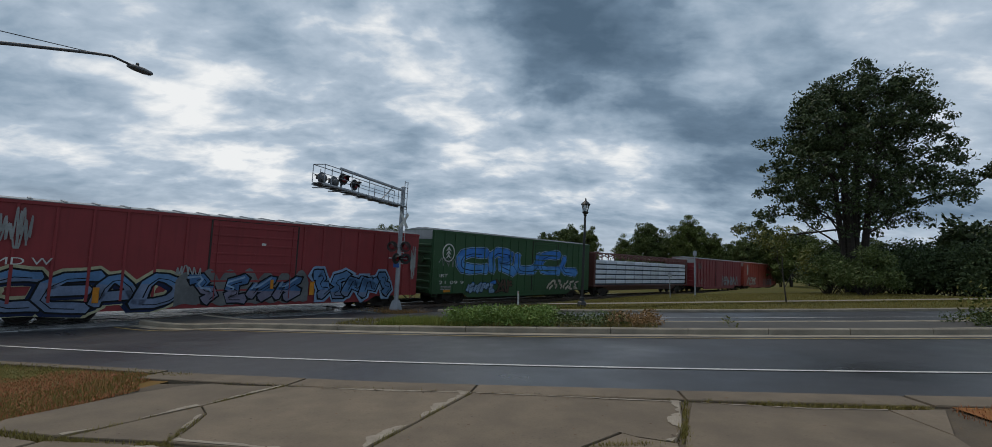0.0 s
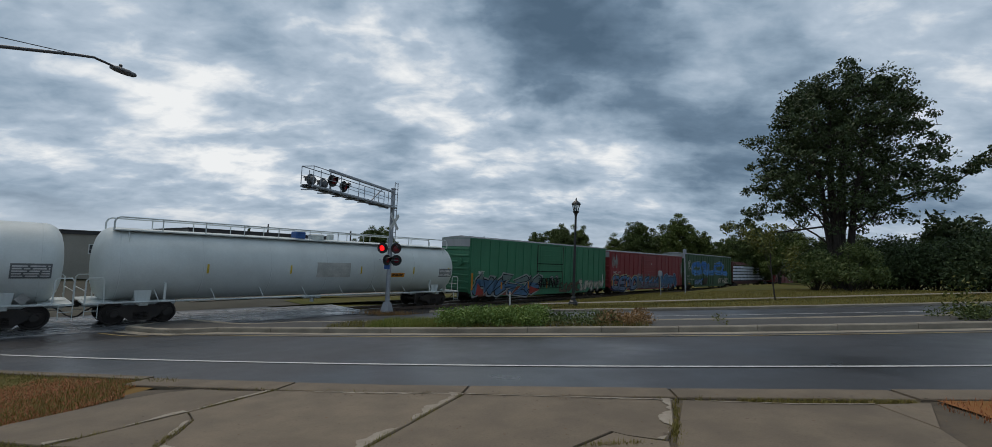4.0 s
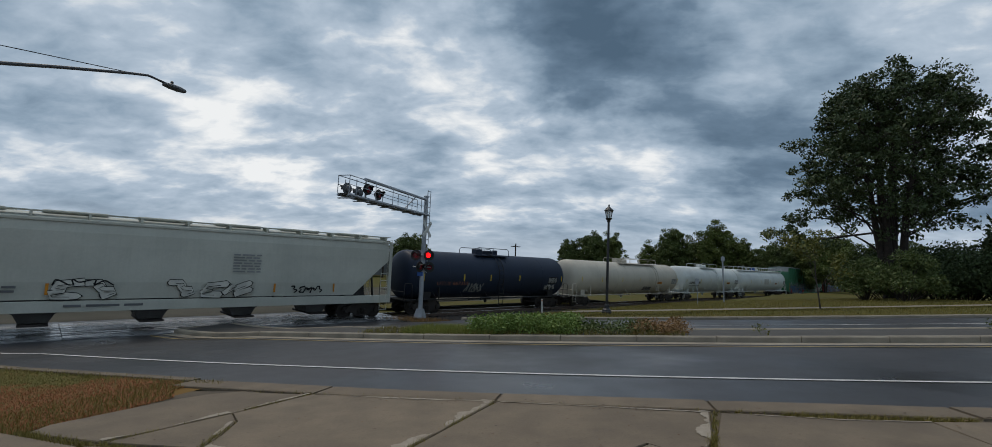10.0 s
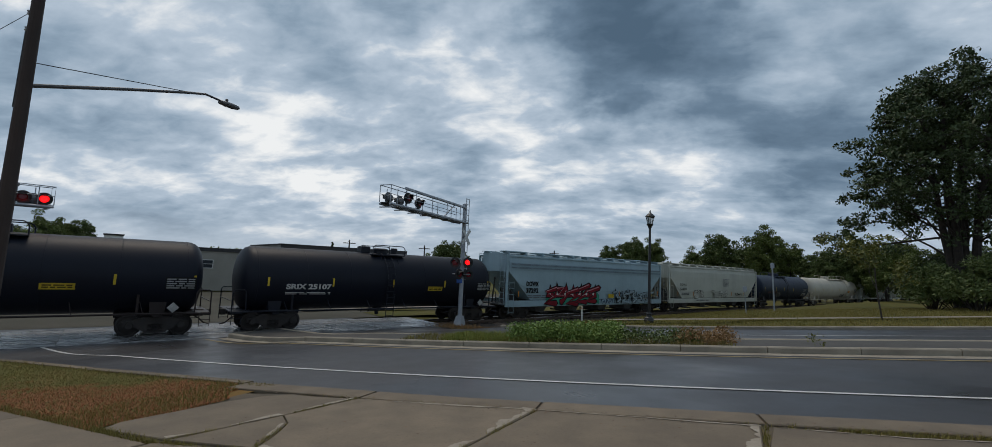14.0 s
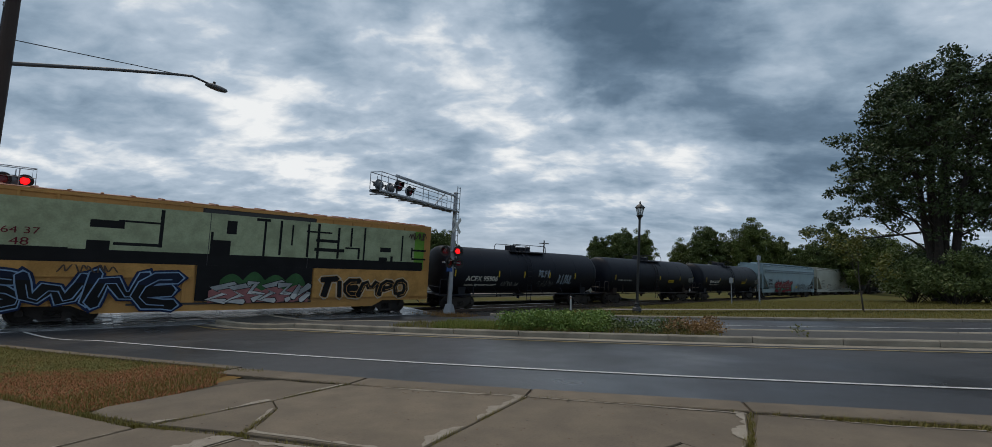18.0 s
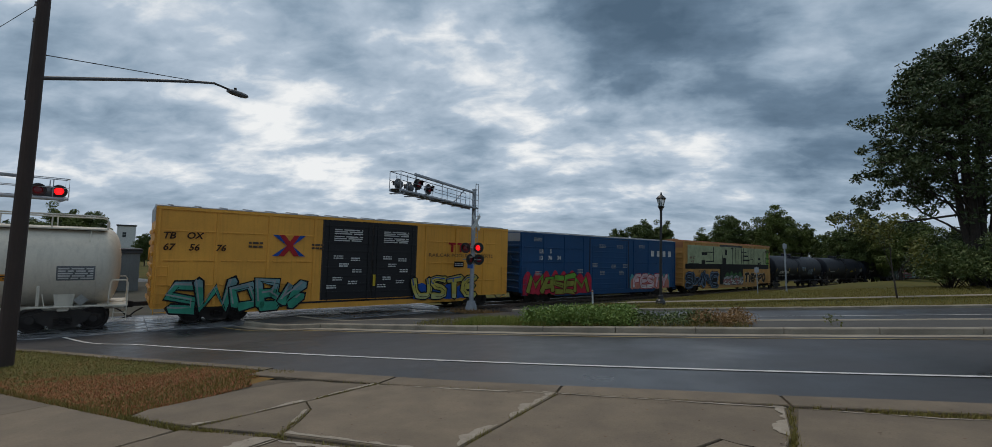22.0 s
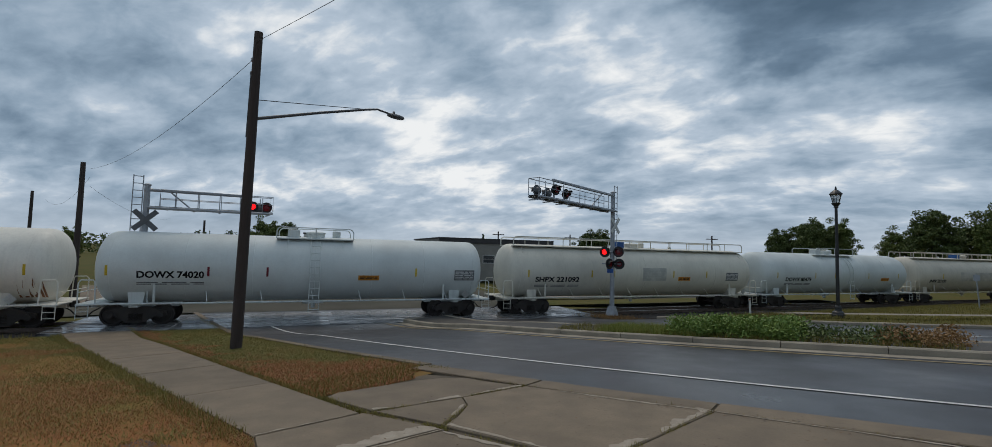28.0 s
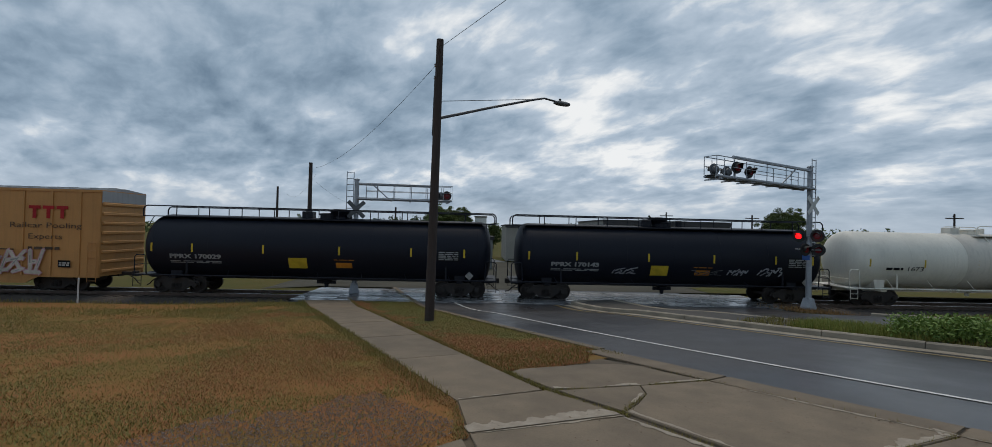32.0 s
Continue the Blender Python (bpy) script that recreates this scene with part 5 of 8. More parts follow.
        for r, t in glyphs:
            lay_all(edge, "graffiti", [ribbon(r, t, line)])
            lay_all(fill, "graffiti_fill", [ribbon(r, t, 0.0)])
            if low:
                lay_all(low, "graffiti_fill", [ribbon(r, t, -0.004, keep=((mid + 0.05 * h * rnd.uniform(-1, 1), 1),))])
            lay_all(edge, "graffiti_line", [ribbon([(p[1:-1], k, 0.1, 0.1) for p, k, _, _ in r if len(p) > 3], t * 0.10, 0.0, (0.20 * t, -0.16 * t))])
            if shine:
                lay_all(shine, "graffiti_shine", [ribbon(r, t * 0.22, 0.0, (-0.22 * t, 0.18 * t), keep=((z0 + h * 0.52, -1),))])

    def blob(self, x0, x1, z0, z1, mat_, n, seed=1):
        """A cloud of paint with a bumpy outline."""
        rnd = random.Random(seed)
        h, k, top = z1 - z0, 6, []
        m = max(3, n // 4)
        for i in range(m):
            amp = rnd.uniform(0.6, 1.0)
            for j in range(k):
                top.append((x0 + (x1 - x0) * (i + j / k) / m, z0 + h * (0.66 + 0.34 * amp * math.sin(math.pi * j / k))))
        top.append((x1, z0 + h * 0.6))
        low = [(x1 - (x1 - x0) * i / n, z0 + h * rnd.uniform(0.0, 0.10)) for i in range(n + 1)]
        return self.poly(low + top, mat_, "graffiti_ground")

    def flames(self, x0, x1, z0, z1, fill, edge, shine, n, seed, label=""):
        """Curling flame-like strokes rising from a low band."""
        rnd = random.Random(seed)
        w, h = (x1 - x0) / n, z1 - z0
        base = None
        for i in range(n):
            cx = x0 + w * (i + 0.5)
            lean, tall = rnd.uniform(-0.35, 0.45) * w, h * rnd.uniform(0.72, 1.0)

            def tongue(g):
                pts = [(cx - w * 0.52 - g, z0 + h * 0.05 - g), (cx + w * 0.52 + g, z0 - g * 0.6)]
                pts += [(cx + w * 0.40 + g, z0 + tall * 0.38), (cx + w * 0.20 + lean * 0.6 + g, z0 + tall * 0.68), (cx + lean, z0 + tall + g * 2.4), (cx - w * 0.10 + lean * 0.4 - g, z0 + tall * 0.66), (cx - w * 0.36 - g, z0 + tall * 0.40)]
                return pts
            o = self.poly(tongue(0.07), edge, "graffiti", base)
            base = base or o
            self.poly(tongue(-0.01), fill, "graffiti_fill", base)
            self.poly([(cx - w * 0.2, z0 + h * 0.2), (cx + w * 0.1, z0 + h * 0.14), (cx + lean * 0.5 + w * 0.04, z0 + tall * 0.6)], shine, "graffiti_shine", base)
            self.poly([(cx - w * 0.3, z0 + h * 0.28), (cx + w * 0.42, z0 + h * 0.36), (cx + w * 0.40, z0 + h * 0.40), (cx - w * 0.28, z0 + h * 0.34)], edge, "graffiti_line", base)
        if label and base:
            base["label"] = label

    def wild(self, x0, x1, z0, z1, fill, edge, shine=None, n=6, seed=3, thick=0.30, label="", cloud=None):
        """Interlocked angular strokes: unreadable graffiti."""
        rnd = random.Random(seed)
        w, h = x1 - x0, z1 - z0
        base = self.blob(x0, x1, z0, z1, cloud, n * 3, seed) if cloud else None
        strokes = []
        cell = w / n
        for i in range(n):
            cx = x0 + (i + 0.5) * cell
            lean = rnd.uniform(-0.25, 0.25) * cell
            for a, b in ((0.05, 0.95), (0.5, 0.6), (0.95, 0.15), (0.1, 0.12), (0.85, 0.9))[: rnd.choice((3, 4, 5))]:
                p = (cx + rnd.uniform(-0.55, 0.2) * cell + lean * a, z0 + h * min(max(a + rnd.uniform(-0.1, 0.1), 0.02), 0.98))
                q = (cx + rnd.uniform(-0.2, 0.6) * cell + lean * b, z0 + h * min(max(b + rnd.uniform(-0.1, 0.1), 0.02), 0.98))
                strokes.append((p, q, h * thick * rnd.uniform(0.4, 0.75)))
        def build(grow, kind, mat_, keep=1.0):
            first = None
            self.layer += 4
            for j, (p, q, t) in enumerate(strokes):
                if rnd.random() > keep:
                    continue
                d = Vector((q[0] - p[0], q[1] - p[1]))
                if d.length < 0.05:
                    continue
                d.normalize()
                s = Vector((-d.y, d.x)) * (t / 2 + grow)
                e = d * (grow + t * 0.35)
                P_, Q_ = Vector(p), Vector(q)
                ring = [P_ - e, P_ - s * 0.9, Q_ - s * 0.8 - d * t * 0.2, Q_ - s * 1.25, Q_ + e * 1.6, Q_ + s * 1.0, P_ + s * 0.9]
                me = bpy.data.meshes.new(kind)
                if self.flat:
                    pts = [(v.x, -self.W - self.lift - 0.0015 * self.layer - 0.00012 * j, v.y) for v in ring]
                else:
                    pts = []
                    for v in ring:
                        a, r = (v.y - self.az) / self.W, self.W + 0.006 + 0.0012 * self.layer + 0.00012 * j
                        pts.append((v.x, -math.cos(a) * r, self.az + math.sin(a) * r))
                me.from_pydata(pts, [], [tuple(range(len(ring)))])
                me.materials.append(mat_)
                o = part(kind, me, None, base or first or self.car, label if first is None and base is None else "")
                first = first or o
            return first
        e = build(0.045, "graffiti", edge)
        base = base or e
        build(0.0, "graffiti_fill", fill)
        if shine:
            strokes[:] = [((p[0] * 0.7 + q[0] * 0.3, p[1] * 0.7 + q[1] * 0.3), (p[0] * 0.35 + q[0] * 0.65, p[1] * 0.35 + q[1] * 0.65), t * 0.35) for p, q, t in strokes]
            build(0.0, "graffiti_shine", shine, 0.7)

    def scribble(self, x0, x1, z0, z1, mat_, n=16, seed=5, t=0.035, name="paint_tag"):
        """A thin sprayed tag: one running, looping line."""
        rnd = random.Random(seed)
        ctl = []
        for i in range(n + 1):
            ctl.append(Vector((x0 + (x1 - x0) * (i + rnd.uniform(-0.8, 0.8)) / n, (z0 if i % 2 else z1) + rnd.uniform(-0.28, 0.28) * (z1 - z0) * (1 if rnd.random() < 0.7 else 2))))
        pts = []
        for i in range(1, n - 1):
            a, b, c, d = ctl[i - 1], ctl[i], ctl[i + 1], ctl[i + 2]
            for k in range(7):
                f = k / 7
                pts.append(0.5 * (2 * b + (c - a) * f + (2 * a - 5 * b + 4 * c - d) * f * f + (3 * b - a - 3 * c + d) * f ** 3))
        verts, faces = [], []
        for i, p in enumerate(pts):
            d = (pts[min(i + 1, len(pts) - 1)] - pts[max(i - 1, 0)])
            d = d.normalized() if d.length > 1e-6 else Vector((1, 0))
            q = Vector((-d.y, d.x)) * t / 2
            zmin, zmax = z0 - 0.1 * (z1 - z0), z1 + 0.1 * (z1 - z0)
            for v in (p - q, p + q):
                verts.append((v.x, -0.00004 * i, min(max(v.y, zmin), zmax)))
            if i:
                k = 2 * i
                faces.append((k - 2, k - 1, k + 1, k))
        me = bpy.data.meshes.new(name)
        me.from_pydata(verts, [], faces)
        me.materials.append(mat_)
        return self.lay(me, 0, 0, name)


# faded orange and red cars far ahead
s = Side(c_orange)
s.wild(-7.5, -3.0, 0.9, 2.2, K_CREAM, K_BLACK, n=4, seed=2), s.wild(1.0, 6.5, 0.9, 2.0, K_GREY, K_BLACK, n=5, seed=4)
s.rect(-7.6, -6.9, 2.6, 4.2, K_CREAM, "faded_stencil")
s = Side(c_red2)
s.wild(0.5, 7.8, 0.9, 2.2, K_GREY, K_DIM, K_PALE, n=6, seed=6), s.scribble(-8, -5, 1.0, 1.8, K_GREY, 12, 3)
s.bars(-7.5, 3.6, 1.2, 0.8, 3, K_DIM, seed=4)

# dark green car
s = Side(c_ibt)
s.piece("CRUCL", -7.3, 7.5, 2.05, 4.0, K_BLUE, K_NAVY, flatmat("azure", (0.09, 0.27, 0.62)), K_PALE, thick=0.31, over=1.15, soft=1, line=0.04, seed=3, label="fat blue graffiti letters edged in pale grey")
s.poly([(-8.1 + 0.55 * math.cos(a), 3.5 + 0.62 * math.sin(a)) for a in [k * math.pi / 12 for k in range(24)]], K_WHITE, "emblem")
s.poly([(-8.1 + 0.46 * math.cos(a), 3.5 + 0.53 * math.sin(a)) for a in [k * math.pi / 12 for k in range(24)]], flatmat("dkgreen", DKGREEN), "emblem_field")
for k in range(3):
    s.poly([(-8.1, 3.95 - 0.25 * k), (-7.85, 3.6 - 0.25 * k), (-8.1, 3.72 - 0.25 * k), (-8.35, 3.6 - 0.25 * k)], K_WHITE, "emblem_shape")
s.text("IBT", -8.45, 1.95, 0.22, K_WHITE, 0.7), s.text("21 09 9", -7.7, 1.5, 0.22, K_WHITE, 2.2), s.bars(-8.2, 1.15, 0.9, 0.3, 3, K_GREY)
s.rect(-8.4, -7.8, 0.86, 1.02, K_ORANGE, "orange_stencil")
s.piece("****", -6.3, -3.4, 0.75, 1.65, K_BLUE, K_NAVY, K_PALE, seed=7), s.piece("******", 3.0, 7.6, 0.85, 1.7, K_CREAM, K_BLACK, thick=0.2, line=0.03, seed=8)
s.scribble(-9.0, -7.0, 2.6, 3.2, K_GREY, 14, 2), s.wild(-3.4, -1.7, 0.75, 1.7, K_BROWN, K_BLACK, n=2, seed=9)

# oxide red car
s = Side(c_red)
STEEL_B, MID_B, DUSK_B = flatmat("steel_blue", (0.07, 0.15, 0.30)), flatmat("mid_blue", (0.11, 0.22, 0.40)), flatmat("dusk_blue", (0.17, 0.22, 0.33))
s.piece("CEAD", -9.0, -3.2, 0.50, 2.05, MID_B, K_BLACK, DUSK_B, flatmat("pale_straw", (0.42, 0.40, 0.26)), None, None, K_NAVY, seed=12, thick=0.235, over=1.25, line=0.075, label="blue graffiti letters outlined in black")
s.piece("****", -2.9, 2.0, 0.55, 1.95, STEEL_B, K_BLACK, flatmat("violet_grey", (0.20, 0.19, 0.26)), None, K_DIM, K_PALE, seed=14, thick=0.28, line=0.08, label="blue-grey graffiti shapes across the door")
s.piece("*****", 2.7, 7.6, 0.65, 2.15, MID_B, K_BLACK, DUSK_B, K_PALE, seed=13, thick=0.28, over=1.45, line=0.08, label="blue graffiti shapes with black outlines")
s.rect(-6.1, -5.9, 0.8, 1.4, K_ORANGE, "orange_strip"), s.rect(0.55, 0.7, 1.25, 1.7, K_ORANGE, "orange_strip")
s.text("MD W", -8.1, 2.35, 0.26, K_WHITE, 1.5), s.scribble(-9.2, -7.9, 3.1, 4.2, K_GREY, 20, 4, 0.05), s.scribble(-9.1, -8.0, 2.9, 3.9, K_GREY, 14, 7, 0.05), s.scribble(8.9, 9.3, 1.9, 3.6, K_GREY, 14, 5, 0.05), s.scribble(-3.6, -2.4, 1.95, 2.3, K_GREY, 14, 9, 0.05)
s.rect(-9.2, -9.0, 0.95, 1.6, K_ORANGE, "orange_strip"), s.bars(0.1, 3.4, 0.2, 0.2, 1, K_WHITE), s.rect(2.55, 2.8, 0.9, 1.6, K_ORANGE, "orange_shape")

# green car
s = Side(c_green)
s.piece("****", 4.6, 9.3, 0.6, 1.72, K_CREAM, K_BLACK, None, K_GREY, thick=0.24, line=0.04, seed=15, label="cream graffiti letters edged in black")
s.piece("*****", 1.4, 4.7, 0.58, 1.45, flatmat("umber", (0.13, 0.10, 0.075)), K_BLACK, None, None, thick=0.22, line=0.035, seed=16)
s.blob(-9.0, -2.0, 0.5, 1.3, flatmat("rustwash", (0.20, 0.07, 0.05)), 20, 6)
s.piece("*****", -9.0, -1.7, 0.5, 2.15, flatmat("slate", (0.16, 0.21, 0.20)), K_BLACK, flatmat("dull_blue", (0.09, 0.17, 0.28)), K_GREY, thick=0.27, over=1.5, line=0.075, seed=17, soft=0, label="grey and blue wildstyle graffiti on the green side")
s.poly([(-2.8, 0.55), (-2.8, 1.2), (-1.4, 0.85)], flatmat("brick_red", (0.34, 0.06, 0.05)), "graffiti_arrow"), s.poly([(-9.1, 0.6), (-8.9, 1.5), (-8.2, 0.7)], flatmat("brick_red", (0.34, 0.06, 0.05)), "graffiti_arrow")
for x in (-9.5, -6.3, -2.98, -0.42):
    s.rect(x - 0.08, x + 0.08, 1.0, 1.55 if x > -9 else 2.2, K_ORANGE, "orange_strip")
# flat black strips: the door's shadow gaps laid on as paint
for z0, z1, x0, x1 in ((3.0, 3.07, -1.9, 1.9), (2.35, 2.42, -1.9, 1.9), (1.75, 1.8, -1.6, 1.7), (1.25, 1.3, -1.9, 1.9), (0.95, 1.0, -1.9, 1.9)):
    s.rect(x0, x1, z0, z1, K_BLACK, "door_shadow_gap")
s.text("IBT", -8.6, 2.25, 0.22, K_WHITE, 0.7), s.rect(-0.55, -0.4, 1.35, 1.75, K_YEL, "reflective_strip"), s.rect(9.0, 9.1, 1.0, 2.2, K_WHITE, "white_mark")
s.scribble(-1.7, 1.6, 1.1, 1.8, K_BLACK, 40, 8, 0.06), s.piece("**", 0.1, 1.5, 1.2, 2.1, K_GREY, K_BLACK, thick=0.16, line=0.03, seed=4)


def tank_marks(made, mark, x, z, h, mat_, width, data_x=None, strips=(), strip_mat=None, orange=None, seed=1, panel_=None):
    t = Side(made)
    if mark:
        t.text(mark, x, z, h * 1.1, mat_, width, fat=0.014, name="reporting_mark")
        t.bars(x, z - h * 1.5, width * 1.0, 0.16, 2, mat_ if mat_ is not K_BLACK else K_DIM, seed=seed)
    t.ticks(strips, 2.36, strip_mat)
    if data_x is not None:
        t.rect(data_x - 0.55, data_x + 0.55, 1.95, 2.5, K_DIM if mat_ is K_BLACK else K_BLACK, "data_panel")
        t.bars(data_x, 2.22, 1.0, 0.46, 5, K_WHITE if mat_ is K_BLACK else K_GREY, seed=seed + 3)
    if orange is not None:
        t.rect(orange - 0.5, orange + 0.5, 1.95, 2.2, K_ORANGE if mat_ is K_BLACK else K_YEL, "warning_panel")
        t.bars(orange, 2.08, 0.85, 0.16, 2, K_BLACK, seed=seed + 5)
    if panel_:
        t.rect(*panel_, flatmat("faint_patch", (0.52, 0.52, 0.48)) if mat_ is K_BLACK else K_DIM, "shell_patch")
    d = made[1] - 1.0
    q = [(d - 0.22, 1.22), (d, 1.0), (d + 0.22, 1.22), (d, 1.44)]
    bm = bmesh.new()
    bm.faces.new([bm.verts.new((p[0], -1.56, p[1])) for p in q])
    bmesh.ops.solidify(bm, geom=bm.faces[:], thickness=0.01)
    part("placard", bm, K_WHITE, made[0], "white diamond placard")
    return t


tank_marks(t1, None, 0, 0, 0, K_BLACK, 0, 8.6, (2.1, 5.9, -2.0, -5.8, 8.9), K_YEL, 4.7, 2, (-0.6, 1.4, 1.95, 2.75))
tank_marks(t2, "DOWX 88495", -5.4, 2.1, 0.24, K_BLACK, 2.9, 7.2, (-7.6, -3.86, -1.0, 2.4, 4.0), K_YEL, 4.5, 3)
t = tank_marks(t3, None, 0, 0, 0, K_BLACK, 0, 8.3, (-8.7, -5.6, -2.2, 1.0, 9.1), K_YEL, 5.1, 4)
t.wild(2.0, 3.6, 1.2, 1.6, K_DIM, K_BLACK, n=4, seed=21)
t = tank_marks(t4, None, 0, 0, 0, K_GREY, 0, 5.9, (-6.67, -3.4, -0.96, 2.0, 7.0), K_YEL, None, 5)
t.text("UTLX 667355", -4.3, 1.95, 0.24, flatmat("faded_red", (0.28, 0.12, 0.08)), 2.6, name="reporting_mark")
t.wild(-3.2, -1.6, 1.3, 1.95, K_GREY, K_DIM, n=5, seed=22, thick=0.16), t.wild(5.0, 6.3, 1.45, 1.85, K_WHITE, K_GREY, n=4, seed=23, thick=0.2)
t = tank_marks(t5, "SRIX 25107", -4.4, 2.12, 0.22, K_WHITE, 2.2, 6.6, (-6.3, -3.2, 0.2, 3.6, 6.9), K_YEL, 2.95, 6)
t = tank_marks(t6, None, 0, 0, 0, K_WHITE, 0, 6.6, (0.7, 4.4, 7.1, -3.0, -6.4), K_YEL, 2.75, 7)
t.bars(-5.0, 2.1, 2.0, 0.22, 1, K_GREY, breaks=7)
t = tank_marks(t7, "ACFX 95906", -4.7, 2.0, 0.30, K_WHITE, 2.7, None, (-6.95, -3.3, -0.9, 1.7, 4.6), K_YEL, None, 8)
t.scribble(-3.2, -1.2, 1.5, 1.85, K_GREY, 16, 9, 0.03), t.wild(0.5, 1.6, 2.2, 2.7, K_PALE, K_DIM, n=4, seed=24, thick=0.14), t.wild(2.6, 4.2, 1.7, 2.4, K_PALE, K_DIM, n=5, seed=25, thick=0.14), t.scribble(0.4, 2.4, 1.5, 2.0, K_DIM, 16, 10, 0.03)
t = tank_marks(t8, None, 0, 0, 0, K_BLACK, 0, 8.2, (-2.3, 3.0, -6.0, 6.5), K_YEL, 6.0, 9)
t.rect(-3.4, 4.4, 1.95, 2.75, flatmat("grime_patch", (0.57, 0.54, 0.47)), "shell_patch"), t.text("SHPX 221690", -6.7, 1.95, 0.25, K_BLACK, 2.4, fat=0.014, name="reporting_mark")
tank_marks(t9, "DOWX 80479", -5.0, 2.05, 0.24, K_BLACK, 2.7, None, (-7.2, -3.2, -1.0, 3.0, 6.8), K_YEL, 5.1, 10)
tank_marks(t10, "SHPX 221092", -6.3, 2.0, 0.26, K_BLACK, 2.9, 7.3, (-8.2, -4.0, -2.4, 2.2, 5.0), K_YEL, 3.1, 11, (-0.25, 1.6, 1.95, 2.75))
t = tank_marks(t11, "DOWX 74020", -5.75, 2.18, 0.25, K_BLACK, 2.45, 7.45, (-8.0, 4.84), K_YEL, 2.5, 12)
t.ticks((-4.36, -2.02), 2.34, K_MAROON)
t = tank_marks(t12, None, 0, 0, 0, K_BLACK, 0, 5.6, (-7.0, -3.98, -1.0, 2.1, 3.9, 7.0), K_YEL, 4.3, 13)
t.bars(-5.6, 2.05, 1.0, 0.24, 1, K_BLACK, "reporting_mark", 2, 4), t.text("1673", -4.5, 2.05, 0.25, K_BLACK, 0.85, name="reporting_mark")
t.blob(2.6, 5.6, 1.0, 1.18, flatmat("dust_stain", (0.36, 0.28, 0.20)), 12, 5)
for made, num, xm, sq, strips in ((t13, "PPRX 170143", -5.2, -0.76, (-7.6, -5.12, -1.36, 2.1, 5.4, 7.4)), (t14, "PPRX 170029", -6.0, -0.98, (-8.1, -6.14, -2.67, 1.1, 4.7, 7.4))):
    t = tank_marks(made, num, xm, 1.92, 0.19, K_GREY, 2.5, 6.6, strips, K_YEL, None, 14)
    t.rect(sq - 0.46, sq + 0.46, 1.38, 1.96, K_YEL, "yellow_panel"), t.rect(sq + 1.9, sq + 2.7, 1.45, 1.75, K_ORANGE, "orange_panel")
    t.bars(sq + 2.3, 1.9, 1.0, 0.06, 1, K_ORANGE)
t = Side(t13)
t.layer = 30
for x0, x1, z0, z1, sd in ((-3.2, -2.0, 1.45, 1.85, 31), (1.0, 2.5, 1.5, 1.8, 32), (2.9, 3.9, 1.5, 1.9, 33), (4.5, 5.8, 1.5, 2.0, 34)):
    t.piece("****", x0, x1, z0, z1, flatmat("chalk", (0.40, 0.42, 0.46)) if sd != 32 else K_DIM, K_BLACK, thick=0.13, over=1.5, line=0.008, seed=sd)

for x, z, w in ((6.75, 1.75, 0.04), (6.95, 1.95, 0.07), (7.1, 1.6, 0.05), (7.25, 2.05, 0.06), (7.45, 1.7, 0.05), (7.55, 1.9, 0.04)):
    r = Side(t12)
    r.layer = 3
    r.poly([(x - w, 1.05), (x + w, 1.05), (x + w * 0.5, z - 0.2), (x, z), (x - w * 0.6, z - 0.3)], flatmat("rust_streak", (0.30, 0.15, 0.08)), "rust_streak")

# hoppers
s = Side(h1, 0.05)
s.text("DOWX", -7.0, 2.62, 0.26, K_BLACK, 1.2, name="reporting_mark"), s.text("60489", -7.0, 2.2, 0.26, K_BLACK, 1.2, name="reporting_mark"), s.bars(-6.6, 1.75, 1.4, 0.3, 2, K_DIM)
s.ticks((-5.1, 5.9, -8.0, 2.9), 1.75, K_ORANGE)
s.piece("**", -5.2, -3.0, 1.35, 2.1, flatmat("hopper_grey", (0.56, 0.56, 0.50)), K_BLACK, thick=0.30, line=0.03, seed=11), s.scribble(-5.2, -2.9, 1.9, 2.1, K_BLACK, 10, 11, 0.05), s.piece("***", -1.4, 1.8, 1.35, 2.1, flatmat("hopper_grey", (0.56, 0.56, 0.50)), K_BLACK, thick=0.30, line=0.03, seed=12), s.piece("*****", 3.7, 5.3, 1.5, 1.85, K_BLACK, K_BLACK, thick=0.12, line=0.01, seed=13)
s.bars(1.6, 2.9, 1.2, 0.9, 7, K_GREY, seed=8), s.bars(-3.4, 1.12, 2.4, 0.16, 1, K_DIM)
s = Side(h2, 0.05)
s.text("DOWX", -7.0, 2.45, 0.30, K_BLACK, 1.2, fat=0.02, name="reporting_mark"), s.text("37292", -7.0, 1.98, 0.30, K_BLACK, 1.2, fat=0.02, name="reporting_mark"), s.bars(-6.5, 1.58, 1.9, 0.24, 2, K_DIM)
s.ticks((-8.3, 8.7, 3.0), 1.75, K_ORANGE)
s.blob(-5.6, 0.4, 0.92, 2.1, flatmat("seafoam", (0.05, 0.30, 0.20)), 20, 4)
s.flames(-5.6, 0.0, 1.5, 2.55, flatmat("blood_red", (0.22, 0.012, 0.022)), K_BLACK, K_WHITE, 7, 41, "red flame-like graffiti outlined in black")
s.piece("*****", -5.7, 0.1, 0.95, 2.45, flatmat("blood_red", (0.22, 0.012, 0.022)), K_BLACK, None, None, None, K_PINK, None, 41, 0.22, 1.35, 0, 0.085, "blood-red graffiti shapes outlined in black")
